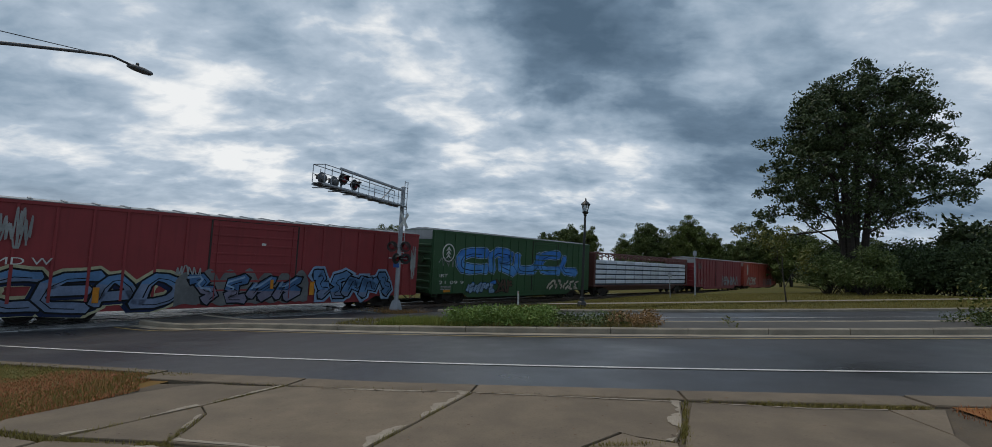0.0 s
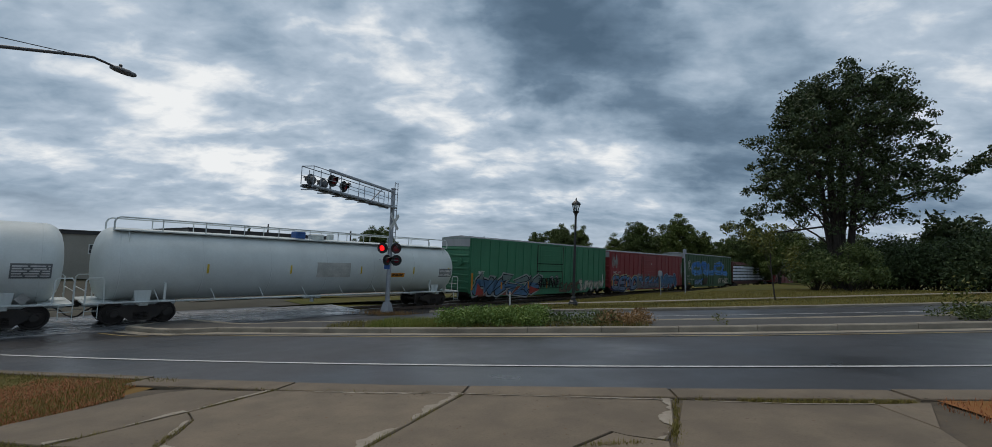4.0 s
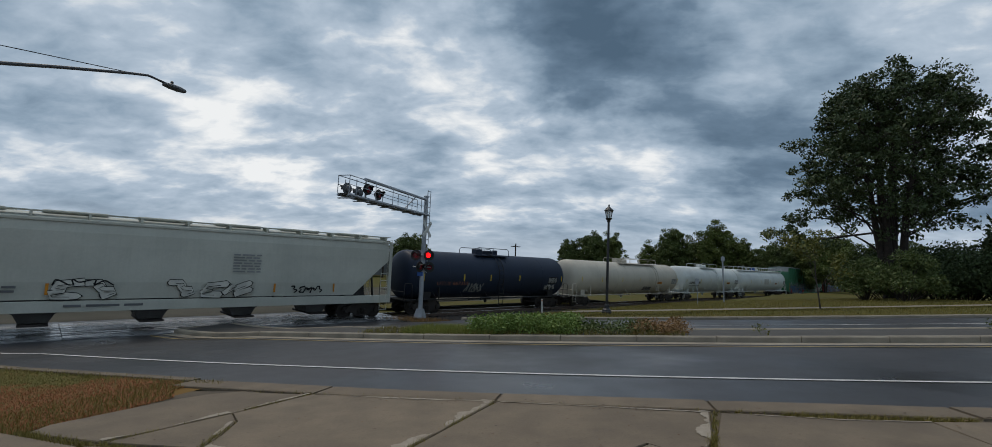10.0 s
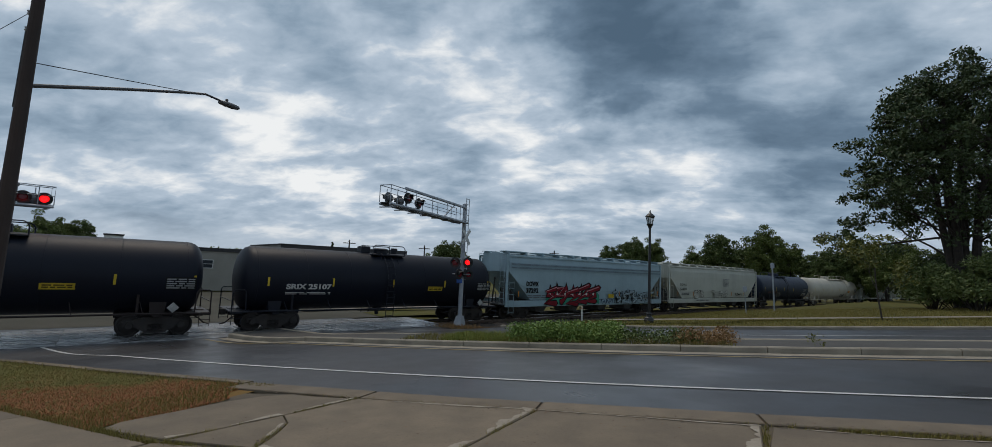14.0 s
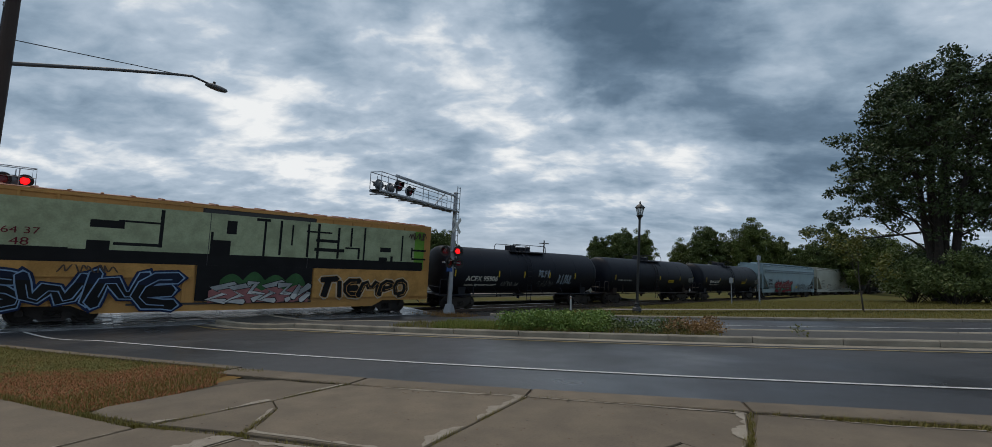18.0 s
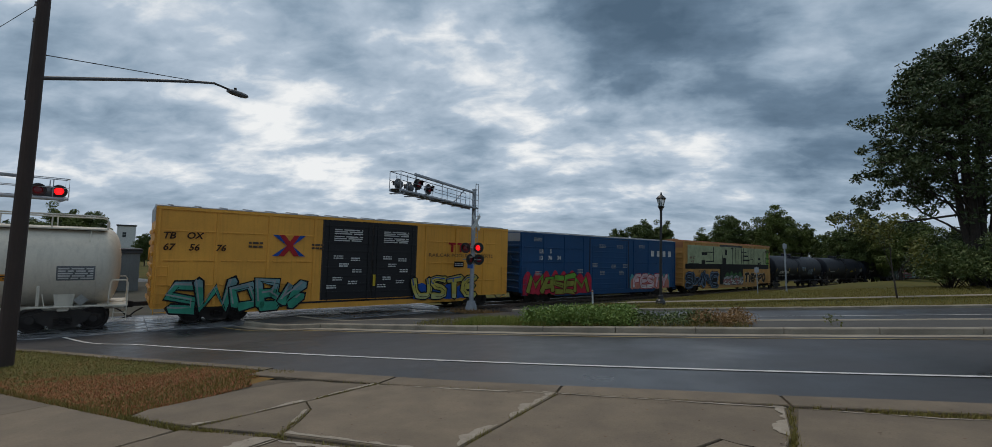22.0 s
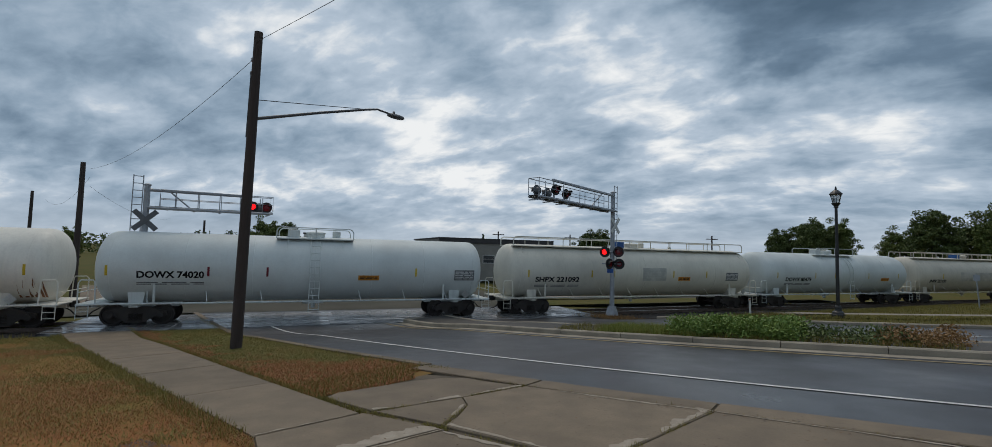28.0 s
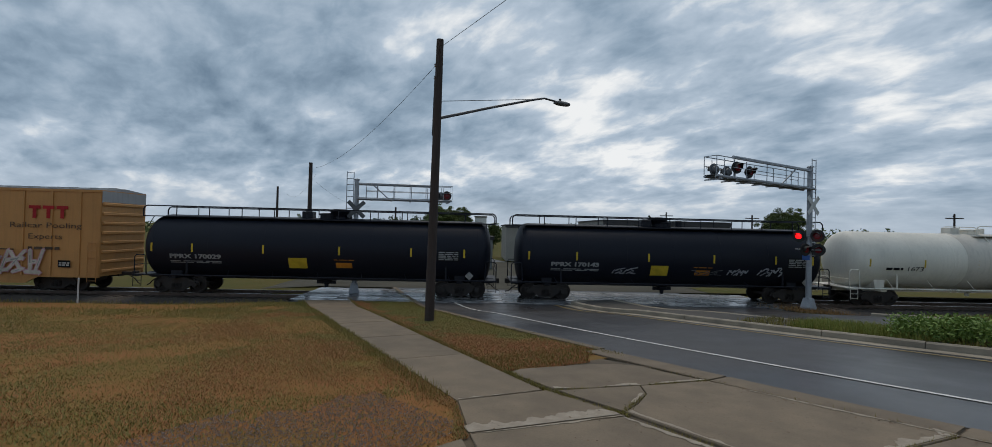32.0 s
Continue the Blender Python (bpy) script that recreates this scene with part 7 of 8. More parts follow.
def street_pole():
    b = Vector((-13.0, 9.3, ground_z(-13, 9.3)))
    thing = tagged(empty("street_light_pole", pose(b.x, b.y, b.z, 0, 1.2, 0)), "brown timber pole with a long street light arm", "street lamp")
    H = 9.55
    part("pole", pipe(bmesh.new(), [(0, 0, -0.3), (0.0, 0, 3), (0.01, 0, 6), (0.0, 0, H)], [0.165, 0.155, 0.14, 0.12], 14), M_WOODPOLE, thing)
    d = Vector((0.318, 0.948, 0))
    ends = [Vector((0, 0, 6.90)) + d * 0.1, Vector((0, 0, 7.57)) + d * 2.1, Vector((0, 0, 8.10)) + d * 3.8, Vector((0, 0, 8.22)) + d * 4.25, Vector((0, 0, 8.18)) + d * 4.8]
    part("lamp_arm", pipe(bmesh.new(), ends, [0.05, 0.045, 0.04, 0.036, 0.034], 8), surf("weathered_steel", (0.11, 0.11, 0.115), (0.08, 0.078, 0.078), fine=20, rough=0.55, metal=0.4), thing)
    part("stay_wire", tube(bmesh.new(), Vector((0, 0, 7.48)) + d * 0.1, Vector((0, 0, 8.13)) + d * 3.9, 0.012, seg=5), M_BLACK, thing)
    bm = bmesh.new()
    lathe(bm, [(0.02, -0.36), (0.10, -0.34), (0.145, -0.16), (0.145, 0.12), (0.11, 0.30), (0.05, 0.36)], seg=14, axis="y")
    for v in bm.verts:
        v.co.z *= 0.62
    part("lamp_head", bm, surf("lamp_grey", (0.13, 0.135, 0.145), (0.10, 0.105, 0.11), fine=20, rough=0.5), thing, "grey cobra-head lamp housing", at=pose(*(Vector((0, 0, 8.14)) + d * 5.07), 0, 0, -18.5))
    part("photocell", lathe(bmesh.new(), [(0.045, 0.06), (0.045, 0.16), (0.02, 0.18)], seg=10), M_BLACK, thing, at=pose(*(Vector((0, 0, 8.14)) + d * 4.97)))
    for z, y in ((8.72, 0.0), (8.30, 0.0)):
        part("insulator", lathe(bmesh.new(), [(0.03, -0.06), (0.05, -0.03), (0.03, 0.0), (0.05, 0.03), (0.03, 0.06)], seg=10), M_STEEL, thing, at=pose(-0.2, 0, z))
        part("insulator_arm", tube(bmesh.new(), (-0.2, 0, z), (0, 0, z), 0.015, seg=5), M_BLACK, thing)
    part("conduit", tube(bmesh.new(), (-0.15, -0.06, 6.3), (-0.13, -0.06, 8.2), 0.02, seg=6), M_BLACK, thing)
    return b, H


POLE, POLE_H = street_pole()


def plain_pole(base, h, r, label):
    thing = tagged(empty("utility_pole", pose(*base)), label, "utility pole")
    part("pole", pipe(bmesh.new(), [(0, 0, -0.3), (0, 0, h * 0.5), (0, 0, h)], [r, r * 0.9, r * 0.75], 10), M_WOODPOLE, thing)
    part("insulator", lathe(bmesh.new(), [(0.03, -0.06), (0.05, 0.0), (0.03, 0.06)], seg=8), M_STEEL, thing, at=pose(-r, 0, h - 0.35))
    return thing


plain_pole((-39.7, 16.75, 0), 9.0, 0.20, "bare timber utility pole beyond the railway")
plain_pole((-74.4, 26.9, 0), 9.5, 0.2, "distant timber utility pole")
plain_pole((-58.2, 37.5, 0), 6.6, 0.16, "short timber pole beyond the railway")


def far_utility(x, y, h):
    t_ = plain_pole((x, y, 0), h, 0.16, "distant utility pole with a crossarm")
    part("crossarm", boxes((-1.1, 1.1, -0.06, 0.06, h - 0.7, h - 0.55)), M_WOODPOLE, t_, at=pose(0, 0, 0, 0, 0, 30))


far_utility(-0.5, 96, 7.6)
far_utility(-38, 82, 7.6)
far_utility(-26, 90, 7.4)


def wire(name, a, b, sag, label):
    pts = []
    for k in range(17):
        f = k / 16
        p = Vector(a).lerp(Vector(b), f)
        p.z -= sag * 4 * f * (1 - f)
        pts.append(p)
    tagged(part(name, pipe(bmesh.new(), pts, 0.008, 5), M_BLACK), label, "cable")


wire("overhead_wire", (POLE.x + 0.0, POLE.y, POLE.z + 8.72), (-39.5, 17.1, 8.6), 0.7, "thin overhead wire sagging between two poles")
wire("overhead_wire", (POLE.x + 0.25, POLE.y - 0.1, POLE.z + 9.2), (26, 0, 10.4), 0.3, "thin overhead wire passing over the driveway")
wire("overhead_wire", (-39.5, 17.1, 8.0), (-74, 28, 8.6), 1.2, "thin overhead wire beyond the railway")
wire("overhead_wire", (-39.5, 17.1, 7.4), (-60, 34.5, 6.6), 0.8, "thin overhead wire beyond the railway")


def marker_post(x, y, h, label, w=0.06, lean=0.0, top=None):
    z = ground_z(x, y)
    thing = tagged(empty("marker_post", pose(x, y, z, 0, lean, 0)), label, "post")
    part("post", boxes((-w, w, -0.03, 0.03, -0.2, h), bevel=0.012), M_WHITE if top is None else M_STEEL, thing)
    if top:
        part("sign_plate", boxes((-0.16, 0.16, -0.05, -0.035, h - 0.45, h - 0.05), bevel=0.005), M_STEEL, thing, "back of a small sign")
    else:
        part("reflector", boxes((-w * 0.8, w * 0.8, -0.036, -0.03, h - 0.14, h - 0.06)), surf("orange_reflector", (0.5, 0.16, 0.03), rough=0.4), thing)


marker_post(1.9, 34.0, 1.15, "white plastic marker post beside the track", lean=-2)
marker_post(-29.0, 1.4, 1.2, "leaning white marker post beside the track", lean=7)
marker_post(14.8, 39.2, 2.1, "thin sign post on the far lawn", 0.03, -3, True)
marker_post(18.0, 41.8, 4.0, "tall bare steel post on the far lawn", 0.06, -2, True)

# ---- trees, shrubs and grass ----
def leaf_material(name, a, b):
    m = bpy.data.materials.new(name)
    m.use_nodes = True
    nt = m.node_tree
    bs = nt.nodes["Principled BSDF"]
    g = nt.nodes.new("ShaderNodeNewGeometry")
    r = nt.nodes.new("ShaderNodeValToRGB")
    r.color_ramp.elements[0].color, r.color_ramp.elements[1].color = (*a, 1), (*b, 1)
    nt.links.new(g.outputs["Random Per Island"], r.inputs[0])
    nt.links.new(r.outputs[0], bs.inputs["Base Color"])
    bs.inputs["Roughness"].default_value = 0.55
    bs.inputs["Specular IOR Level"].default_value = 0.25
    return m


M_LEAF = leaf_material("dark_leaf", (0.034, 0.053, 0.020), (0.078, 0.105, 0.040))
M_LEAF2 = leaf_material("mid_leaf", (0.058, 0.085, 0.024), (0.122, 0.15, 0.046))
M_LEAF4 = leaf_material("fresh_leaf", (0.072, 0.104, 0.024), (0.15, 0.175, 0.048))
M_LEAF3 = leaf_material("yellow_leaf", (0.085, 0.10, 0.022), (0.17, 0.16, 0.038))
M_BLADE = leaf_material("grass_blade", (0.170, 0.148, 0.036), (0.265, 0.205, 0.054))
M_BLADE_GREEN = leaf_material("green_blade", (0.125, 0.130, 0.030), (0.21, 0.185, 0.048))
M_BLADE_DEAD = leaf_material("dead_blade", (0.29, 0.105, 0.043), (0.43, 0.17, 0.068))
M_BLADE_DRY = leaf_material("dry_blade", (0.26, 0.118, 0.045), (0.38, 0.185, 0.068))
M_WEED = leaf_material("weed_leaf", (0.10, 0.17, 0.034), (0.21, 0.28, 0.065))
M_RUST = leaf_material("rusty_plant", (0.19, 0.105, 0.042), (0.33, 0.19, 0.075))


def leaves(name, centres, radii, per, size, rng, flat=0.7):
    """Small four-sided leaves scattered round clump centres."""
    c = np.repeat(np.asarray(centres, float), per, axis=0)
    rad = np.repeat(np.asarray(radii, float), per)[:, None]
    n = len(c)
    off = rng.normal(size=(n, 3))
    off *= (rng.random((n, 1)) ** 0.45) / np.linalg.norm(off, axis=1, keepdims=True)
    off[:, 2] *= flat
    p = c + off * rad
    a = rng.normal(size=(n, 3))
    a /= np.linalg.norm(a, axis=1, keepdims=True)
    b = np.cross(a, rng.normal(size=(n, 3)))
    b /= np.linalg.norm(b, axis=1, keepdims=True)
    s = size * (0.6 + 0.8 * rng.random((n, 1)))
    quad = np.stack([p - a * s, p - b * s * 0.5, p + a * s, p + b * s * 0.5], 1).reshape(-1, 3)
    me = bpy.data.meshes.new(name)
    me.from_pydata(quad.tolist(), [], [(4 * i, 4 * i + 1, 4 * i + 2, 4 * i + 3) for i in range(n)])
    me.update()
    return me


def grow(bm, start, direction, length, r, depth, rng, tips, spread=0.6, up=0.15, kids=4):
    """A limb that bends, tapers and forks; its tips are gathered."""
    p, d = Vector(start), Vector(direction).normalized()
    pts, rs, n = [p.copy()], [r], 4
    for k in range(n):
        d = (d + Vector(rng.normal(size=3) * 0.13) + Vector((0, 0, up * 0.4))).normalized()
        p = p + d * length / n
        pts.append(p.copy()), rs.append(r * (1 - 0.6 * (k + 1) / n))
    pipe(bm, pts, rs, 7 if depth > 1 else 5)
    if depth == 0:
        tips.append(p)
        tips.append(pts[2].lerp(pts[3], rng.random()))
        return
    for k in range(kids):
        f = 0.35 + 0.65 * (k + rng.random() * 0.6) / kids
        i = min(int(f * n), n - 1)
        q = pts[i].lerp(pts[i + 1], f * n - i)
        v = Vector(rng.normal(size=3))
        v = (d * 0.75 + (v - d * v.dot(d)).normalized() * spread * 1.25 + Vector((0, 0, up))).normalized()
        grow(bm, q, v, length * (0.55 + 0.2 * rng.random()), rs[min(i + 1, n)] * 0.7, depth - 1, rng, tips, spread, up, kids)
    tips.append(p)


def tree(name, base, stems, height, label, seed, leaf, per=60, size=0.22, clump=1.0, spread=0.6, kids=4, trunk_r=0.3, depth=2):
    rng = np.random.default_rng(seed)
    bm, tips = bmesh.new(), []
    for lean in stems:
        d = Vector((lean[0], lean[1], 1.0))
        grow(bm, (lean[0] * 0.6, lean[1] * 0.6, -0.3), d, height * lean[2], trunk_r * (0.6 + 0.4 * lean[2]), depth, rng, tips, spread, 0.12, kids)
    thing = tagged(empty(name, pose(*base)), label, "tree")
    part("trunk", bm, M_BARK, thing)
    tips = [t for t in tips if t.z > height * 0.18]
    me = leaves("crown", [tuple(t) for t in tips], [clump * (0.7 + 0.6 * rng.random()) for t in tips], per, size, rng)
    part("crown", me, leaf, thing)
    return thing


def limbed_tree(name, base, label, seed, prof, stems, limbs, each, per, leaf, size, clump, low, trunk_r, droop=0.0, right=(1, 0, 0), extra=()):
    """Stems that carry curving limbs; each limb bears tiers of leaf clumps out to the crown's outline.
    prof: (height, reach to one side, reach to the other)."""
    rng = np.random.default_rng(seed)
    thing = tagged(empty(name, pose(*base)), label, "tree")
    right = Vector(right).normalized()
    back = Vector((-right.y, right.x, 0))
    zs, la, rb = [p[0] for p in prof], [p[1] for p in prof], [p[2] for p in prof]
    height = zs[-1]

    def reach(z, a):
        c, lt, rt = math.cos(a), float(np.interp(z, zs, la)), float(np.interp(z, zs, rb))
        side = rt if c > 0 else lt
        deep = 0.42 * (lt + rt)
        return math.sqrt((c * side) ** 2 + (math.sin(a) * deep) ** 2)

    bm, lines = bmesh.new(), []
    for dx, dy, top in stems:
        pts = []
        for k in range(9):
            f = k / 8
            q = right * (dx * (0.12 + 1.1 * f) + 0.011 * height * rng.normal() * f) + back * (dy * (0.12 + f) + 0.011 * height * rng.normal() * f)
            pts.append(Vector((q.x, q.y, -0.3 + (top + 0.3) * f)))
        lines.append(pts)
        pipe(bm, pts, [trunk_r * (1 - 0.108 * k) for k in range(9)], 9)
    cs, rs = [], []

    def clump_at(p, q):
        cs.append(q), rs.append(clump * rng.uniform(0.6, 1.15))
        if (q - p).length > clump * 0.6:
            pipe(bm, [p, p.lerp(q, 0.55) + Vector((0, 0, 0.05 * clump)), q], [0.028 * clump, 0.02 * clump, 0.01 * clump], 4)

    for i in range(limbs):
        a = i * 2.39996 + rng.uniform(-0.35, 0.35)
        z1 = low + (height * 0.97 - low) * ((i + rng.random()) / limbs) ** 0.92
        out = right * math.cos(a) + back * math.sin(a)
        r1 = reach(z1, a) * rng.uniform(0.78, 1.0)
        st = max(lines, key=lambda p: p[5].to_2d().dot(out.to_2d()) + 0.25 * rng.normal() - 0.06 * max(z1 - p[-1].z, 0))
        z0 = max(min(z1 - 0.42 * r1, st[-1].z * 0.96), low * 0.45)
        f = min(max((z0 + 0.3) / (st[-1].z + 0.3) * 8, 0), 7.99)
        p0 = st[int(f)].lerp(st[int(f) + 1], f - int(f))
        p1 = Vector((out.x * r1, out.y * r1, z1))
        n, pts = 6, []
        for k in range(n + 1):
            g = k / n
            q = p0.lerp(p1, g)
            q.z += (0.16 * math.sin(math.pi * g) - droop * g * g * g) * (p1 - p0).length + 0.02 * height * 0.3 * rng.normal() * (0 < k)
            q += Vector((rng.normal(), rng.normal(), 0)) * 0.035 * r1 * (0 < k)
            pts.append(q)
        rad = min(0.030 + 0.0085 * (p1 - p0).length, trunk_r * 0.45)
        pipe(bm, pts, [rad * (1 - 0.13 * k) for k in range(n + 1)], 6)
        m = max(4, int(each * (0.45 + 0.75 * r1 / max(la + rb))))
        for c in range(m):
            g = (0.30 + 0.72 * (c + rng.random()) / m)
            k = min(int(g * n), n - 1)
            p = pts[k].lerp(pts[k + 1], min(g * n - k, 1.25))
            sp = clump * (0.55 + 1.25 * (1.1 - g))
            across = Vector((-out.y, out.x, 0))
            clump_at(p, p + across * sp * rng.normal() + out * 0.5 * sp * rng.normal() + Vector((0, 0, clump * (0.62 * rng.normal() + 0.12))))
    for st in lines:
        for _ in range(each):
            g = rng.uniform(0.72, 1.03)
            p = st[7].lerp(st[8], 1.0) if g > 1 else st[int(g * 7.9)].lerp(st[min(int(g * 7.9) + 1, 8)], rng.random())
            clump_at(p, p + Vector(rng.normal(size=3)) * clump * 1.1 + Vector((0, 0, 0.3 * clump)))
    for d, z, k in extra:
        for _ in range(k):
            q = right * (d + 0.7 * rng.normal()) + back * rng.normal()
            cs.append(Vector((q.x, q.y, z + 0.45 * rng.normal()))), rs.append(clump * rng.uniform(0.5, 0.9))
    if extra:
        for sg in (-1, 1):
            ends = sorted((e for e in extra if e[0] * sg > 0), key=lambda e: abs(e[0]))
            if ends:
                pipe(bm, [lines[0][3]] + [right * e[0] + Vector((0, 0, e[1] - 0.2)) for e in ends], [trunk_r * 0.24 * (1 - k / (len(ends) + 1.2)) for k in range(len(ends) + 1)], 6)
    part("trunk", bm, M_BARK, thing)
    part("crown", leaves("crown", [tuple(c) for c in cs], rs, per, size, rng, 0.68), leaf, thing)
    return thing


# the great multi-stemmed tree
limbed_tree("tree", (35.0, 45.6, ground_z(35, 45.6)), "large dark green broadleaf tree with several trunks", 5,
            ((5.0, 7.6, 3.0), (7.0, 8.8, 5.6), (9.5, 10.2, 8.8), (12, 8.8, 9.0), (14.3, 8.6, 8.0), (16.5, 6.9, 7.4), (18.9, 5.0, 6.0), (20.4, 3.1, 4.4), (22.0, 0.8, 1.2)),
            ((-1.9, 0.4, 17), (-0.8, -0.5, 20.5), (0.5, 0.6, 21.5), (1.9, -0.4, 19), (0.9, 1.6, 18), (-0.5, 1.4, 16)), 60, 13, 74, M_LEAF, 0.16, 0.98, 7.4, 0.42, 0.03, (0.95, -0.31, 0),
            extra=((6.5, 9.6, 3), (8.6, 10.4, 5), (10.2, 11.4, 5), (11.6, 12.6, 5), (12.8, 13.2, 5), (13.8, 13.6, 4), (-7.6, 6.4, 4), (-8.8, 5.6, 5), (-8.0, 4.9, 4), (-7.0, 5.4, 3)))


def shrub(name, base, w, h, label, seed, leaf, per=40, size=0.16, count=40, category="shrub"):
    rng = np.random.default_rng(seed)
    thing = tagged(empty(name, pose(*base)), label, category)
    bm = bmesh.new()
    cs = []
    for k in range(count):
        a, r = rng.random() * 6.28, math.sqrt(rng.random())
        top = h * (1 - 0.55 * r * r) * (0.45 + 0.55 * rng.random())
        c = Vector((math.cos(a) * r * w, math.sin(a) * r * w, top))
        cs.append(tuple(c))
        if k % 3 == 0:
            bm = bmesh.new()
            pipe(bm, [(c.x * 0.2, c.y * 0.2, -0.1), (c.x * 0.6, c.y * 0.6, c.z * 0.5), tuple(c)], [0.05, 0.035, 0.015], 5)
            part("stem", bm, M_BARK, thing)
    part("foliage", leaves("foliage", cs, [0.28 * w + 0.25] * count, per, size, rng), leaf, thing)
    return thing


rng0 = random.Random(11)
# thicket round and beyond the great tree
for k in range(13):
    az, d = -37.2 - 1.75 * k, 58 + rng0.uniform(-4, 10)
    x, y = -math.sin(radians(az)) * d, math.cos(radians(az)) * d
    h = rng0.uniform(3.8, 5.6) + (1.0 if k > 9 else 0)
    shrub("thicket", (x, y, ground_z(x, y)), 4.2, h, "dense dark green shrub in the thicket by the lawn", 40 + k, M_LEAF, per=170, size=0.125, count=80)
for k in range(5):
    az, d = -46 - 4 * k, 66 + rng0.uniform(0, 8)
    x, y = -math.sin(radians(az)) * d, math.cos(radians(az)) * d
    tree("tree", (x, y, ground_z(x, y)), ((0.1, 0.1, 0.55), (-0.15, -0.1, 0.5), (0.2, -0.2, 0.5)), 8.6, "dark green tree behind the thicket", 70 + k, M_LEAF, per=70, size=0.25, clump=1.4)

for az, d, w, h in ((-35.6, 52, 1.7, 3.7), (-38.4, 50, 2.2, 4.3)):
    x, y = -math.sin(radians(az)) * d, math.cos(radians(az)) * d
    shrub("tall_shrub", (x, y, ground_z(x, y)), w, h, "yellow-green shrub at the thicket's edge", int(d), M_LEAF2, per=150, size=0.11, count=60)

# hedge beyond the railway at the crossing
for k in range(6):
    az, d = 53.6 + 1.05 * k, 63 + 2.0 * (k % 3)
    x, y = -math.sin(radians(az)) * d, math.cos(radians(az)) * d
    shrub("tall_shrub", (x, y, ground_z(x, y) - 0.2), 2.6, 4.6 + 0.7 * (k % 2), "dense green shrub beyond the railway", 140 + k, M_LEAF if k % 2 else M_LEAF2, per=70, size=0.18, count=46)

# young tree on the far lawn
tree("young_tree", (18.7, 29.9, ground_z(18.7, 29.9)), ((0.03, 0.02, 0.62),), 5.6, "slender young tree with thin yellow-green leaves", 9, M_LEAF3, per=34, size=0.10, clump=0.46, trunk_r=0.065, kids=4, spread=0.40)

# trees beyond the railway: (degrees left of ahead, metres off, height, half width)
BEYOND = ((-6.3, 104, 8.6), (-8.8, 104, 11.0), (-11.2, 107, 9.6), (-16.0, 112, 9.6), (-18.0, 108, 11.5), (-20.5, 114, 10.6), (-22.4, 108, 12.0), (-24.6, 112, 11.4), (-27.2, 108, 8.6),
          (-28.4, 100, 9.4), (-30.4, 104, 10.0), (-32.4, 99, 9.6), (-29.5, 112, 8.8), (-31.5, 116, 8.6), (-34, 112, 9.0), (-36.5, 115, 9.5), (-39, 118, 9.0), (13.6, 98, 8.6), (12.2, 102, 7.6), (51.2, 74, 7.4), (49.4, 78, 6.6), (53.0, 80, 6.0), (67.5, 84, 4.8), (70, 90, 4.6), (45.2, 92, 4.6))
SHAPES = (((2.0, 2.2, 2.6), (4.0, 3.6, 3.2), (6.5, 3.3, 3.6), (8.6, 2.2, 2.0), (10.2, 0.5, 0.5)), ((1.6, 2.6, 1.8), (3.8, 3.2, 4.0), (6.0, 3.8, 3.2), (7.8, 2.6, 2.9), (9.4, 0.7, 0.4)),
          ((2.4, 1.6, 2.2), (4.6, 2.8, 2.6), (7.0, 2.6, 3.0), (9.2, 1.6, 1.8), (11.0, 0.3, 0.5)), ((1.8, 3.0, 2.4), (3.6, 4.2, 3.4), (5.6, 3.6, 4.2), (7.4, 2.4, 2.6), (8.8, 0.8, 0.6)))
bank = [limbed_tree("tree", (0, -400 - 30 * k, 0), "green broadleaf tree beyond the railway", 100 + k, SHAPES[k], ((-0.5, 0.2, 8), (0.6, -0.3, 8.4)), 26, 9, 120, (M_LEAF2, M_LEAF2, M_LEAF4, M_LEAF4)[k], 0.15, 0.82, 2.2, 0.17) for k in range(4)]
for i, (az, d, h) in enumerate(BEYOND):
    x, y = -math.sin(radians(az)) * d, math.cos(radians(az)) * d
    src = bank[i % 4]
    s = h / 9.6
    m = pose(x, y, ground_z(x, y) - 0.1, 0, 0, 67 * i)
    if i < 4:
        src.matrix_basis = m @ Matrix.Diagonal((s, s, s, 1))
    else:
        t_ = copy_thing(src, m)
        t_.scale = (s, s, s)


def conifer(x, y, h):
    rng = np.random.default_rng(3)
    thing = tagged(empty("conifer", pose(x, y, 0)), "thin dark conifer beyond the railway", "tree")
    part("trunk", tube(bmesh.new(), (0, 0, 0), (0, 0, h), 0.12, 0.03, 7), M_BARK, thing)
    cs, rs = [], []
    for k in range(26):
        z = h * (0.25 + 0.75 * k / 26)
        r = 1.2 * (1.05 - z / h)
        a = k * 2.4
        cs.append((math.cos(a) * r * 0.7, math.sin(a) * r * 0.7, z)), rs.append(0.35 * r + 0.12)
    part("foliage", leaves("foliage", cs, rs, 30, 0.14, rng), M_LEAF, thing)


conifer(-40.0, 79.5, 7.0)

# hazy woods along the skyline, one mass of leaves
def skyline():
    rng = np.random.default_rng(77)
    cs, rs = [], []
    for az in np.arange(-75, 110, 0.55):
        d = 190 + 40 * rng.random()
        h = 2.2 + 2.6 * rng.random() + 1.6 * math.sin(az * 0.21) + 0.8
        x, y = -math.sin(radians(az)) * d, math.cos(radians(az)) * d
        for z in np.arange(0.8, max(h, 1.8), 1.7):
            cs.append((x + rng.normal() * 0.6, y, z)), rs.append(2.0)
    ob = part("skyline_woods", leaves("woods", cs, rs, 22, 0.55, rng), M_LEAF2)
    tagged(ob, "distant belt of trees along the skyline", "woods", kind="stuff")


skyline()


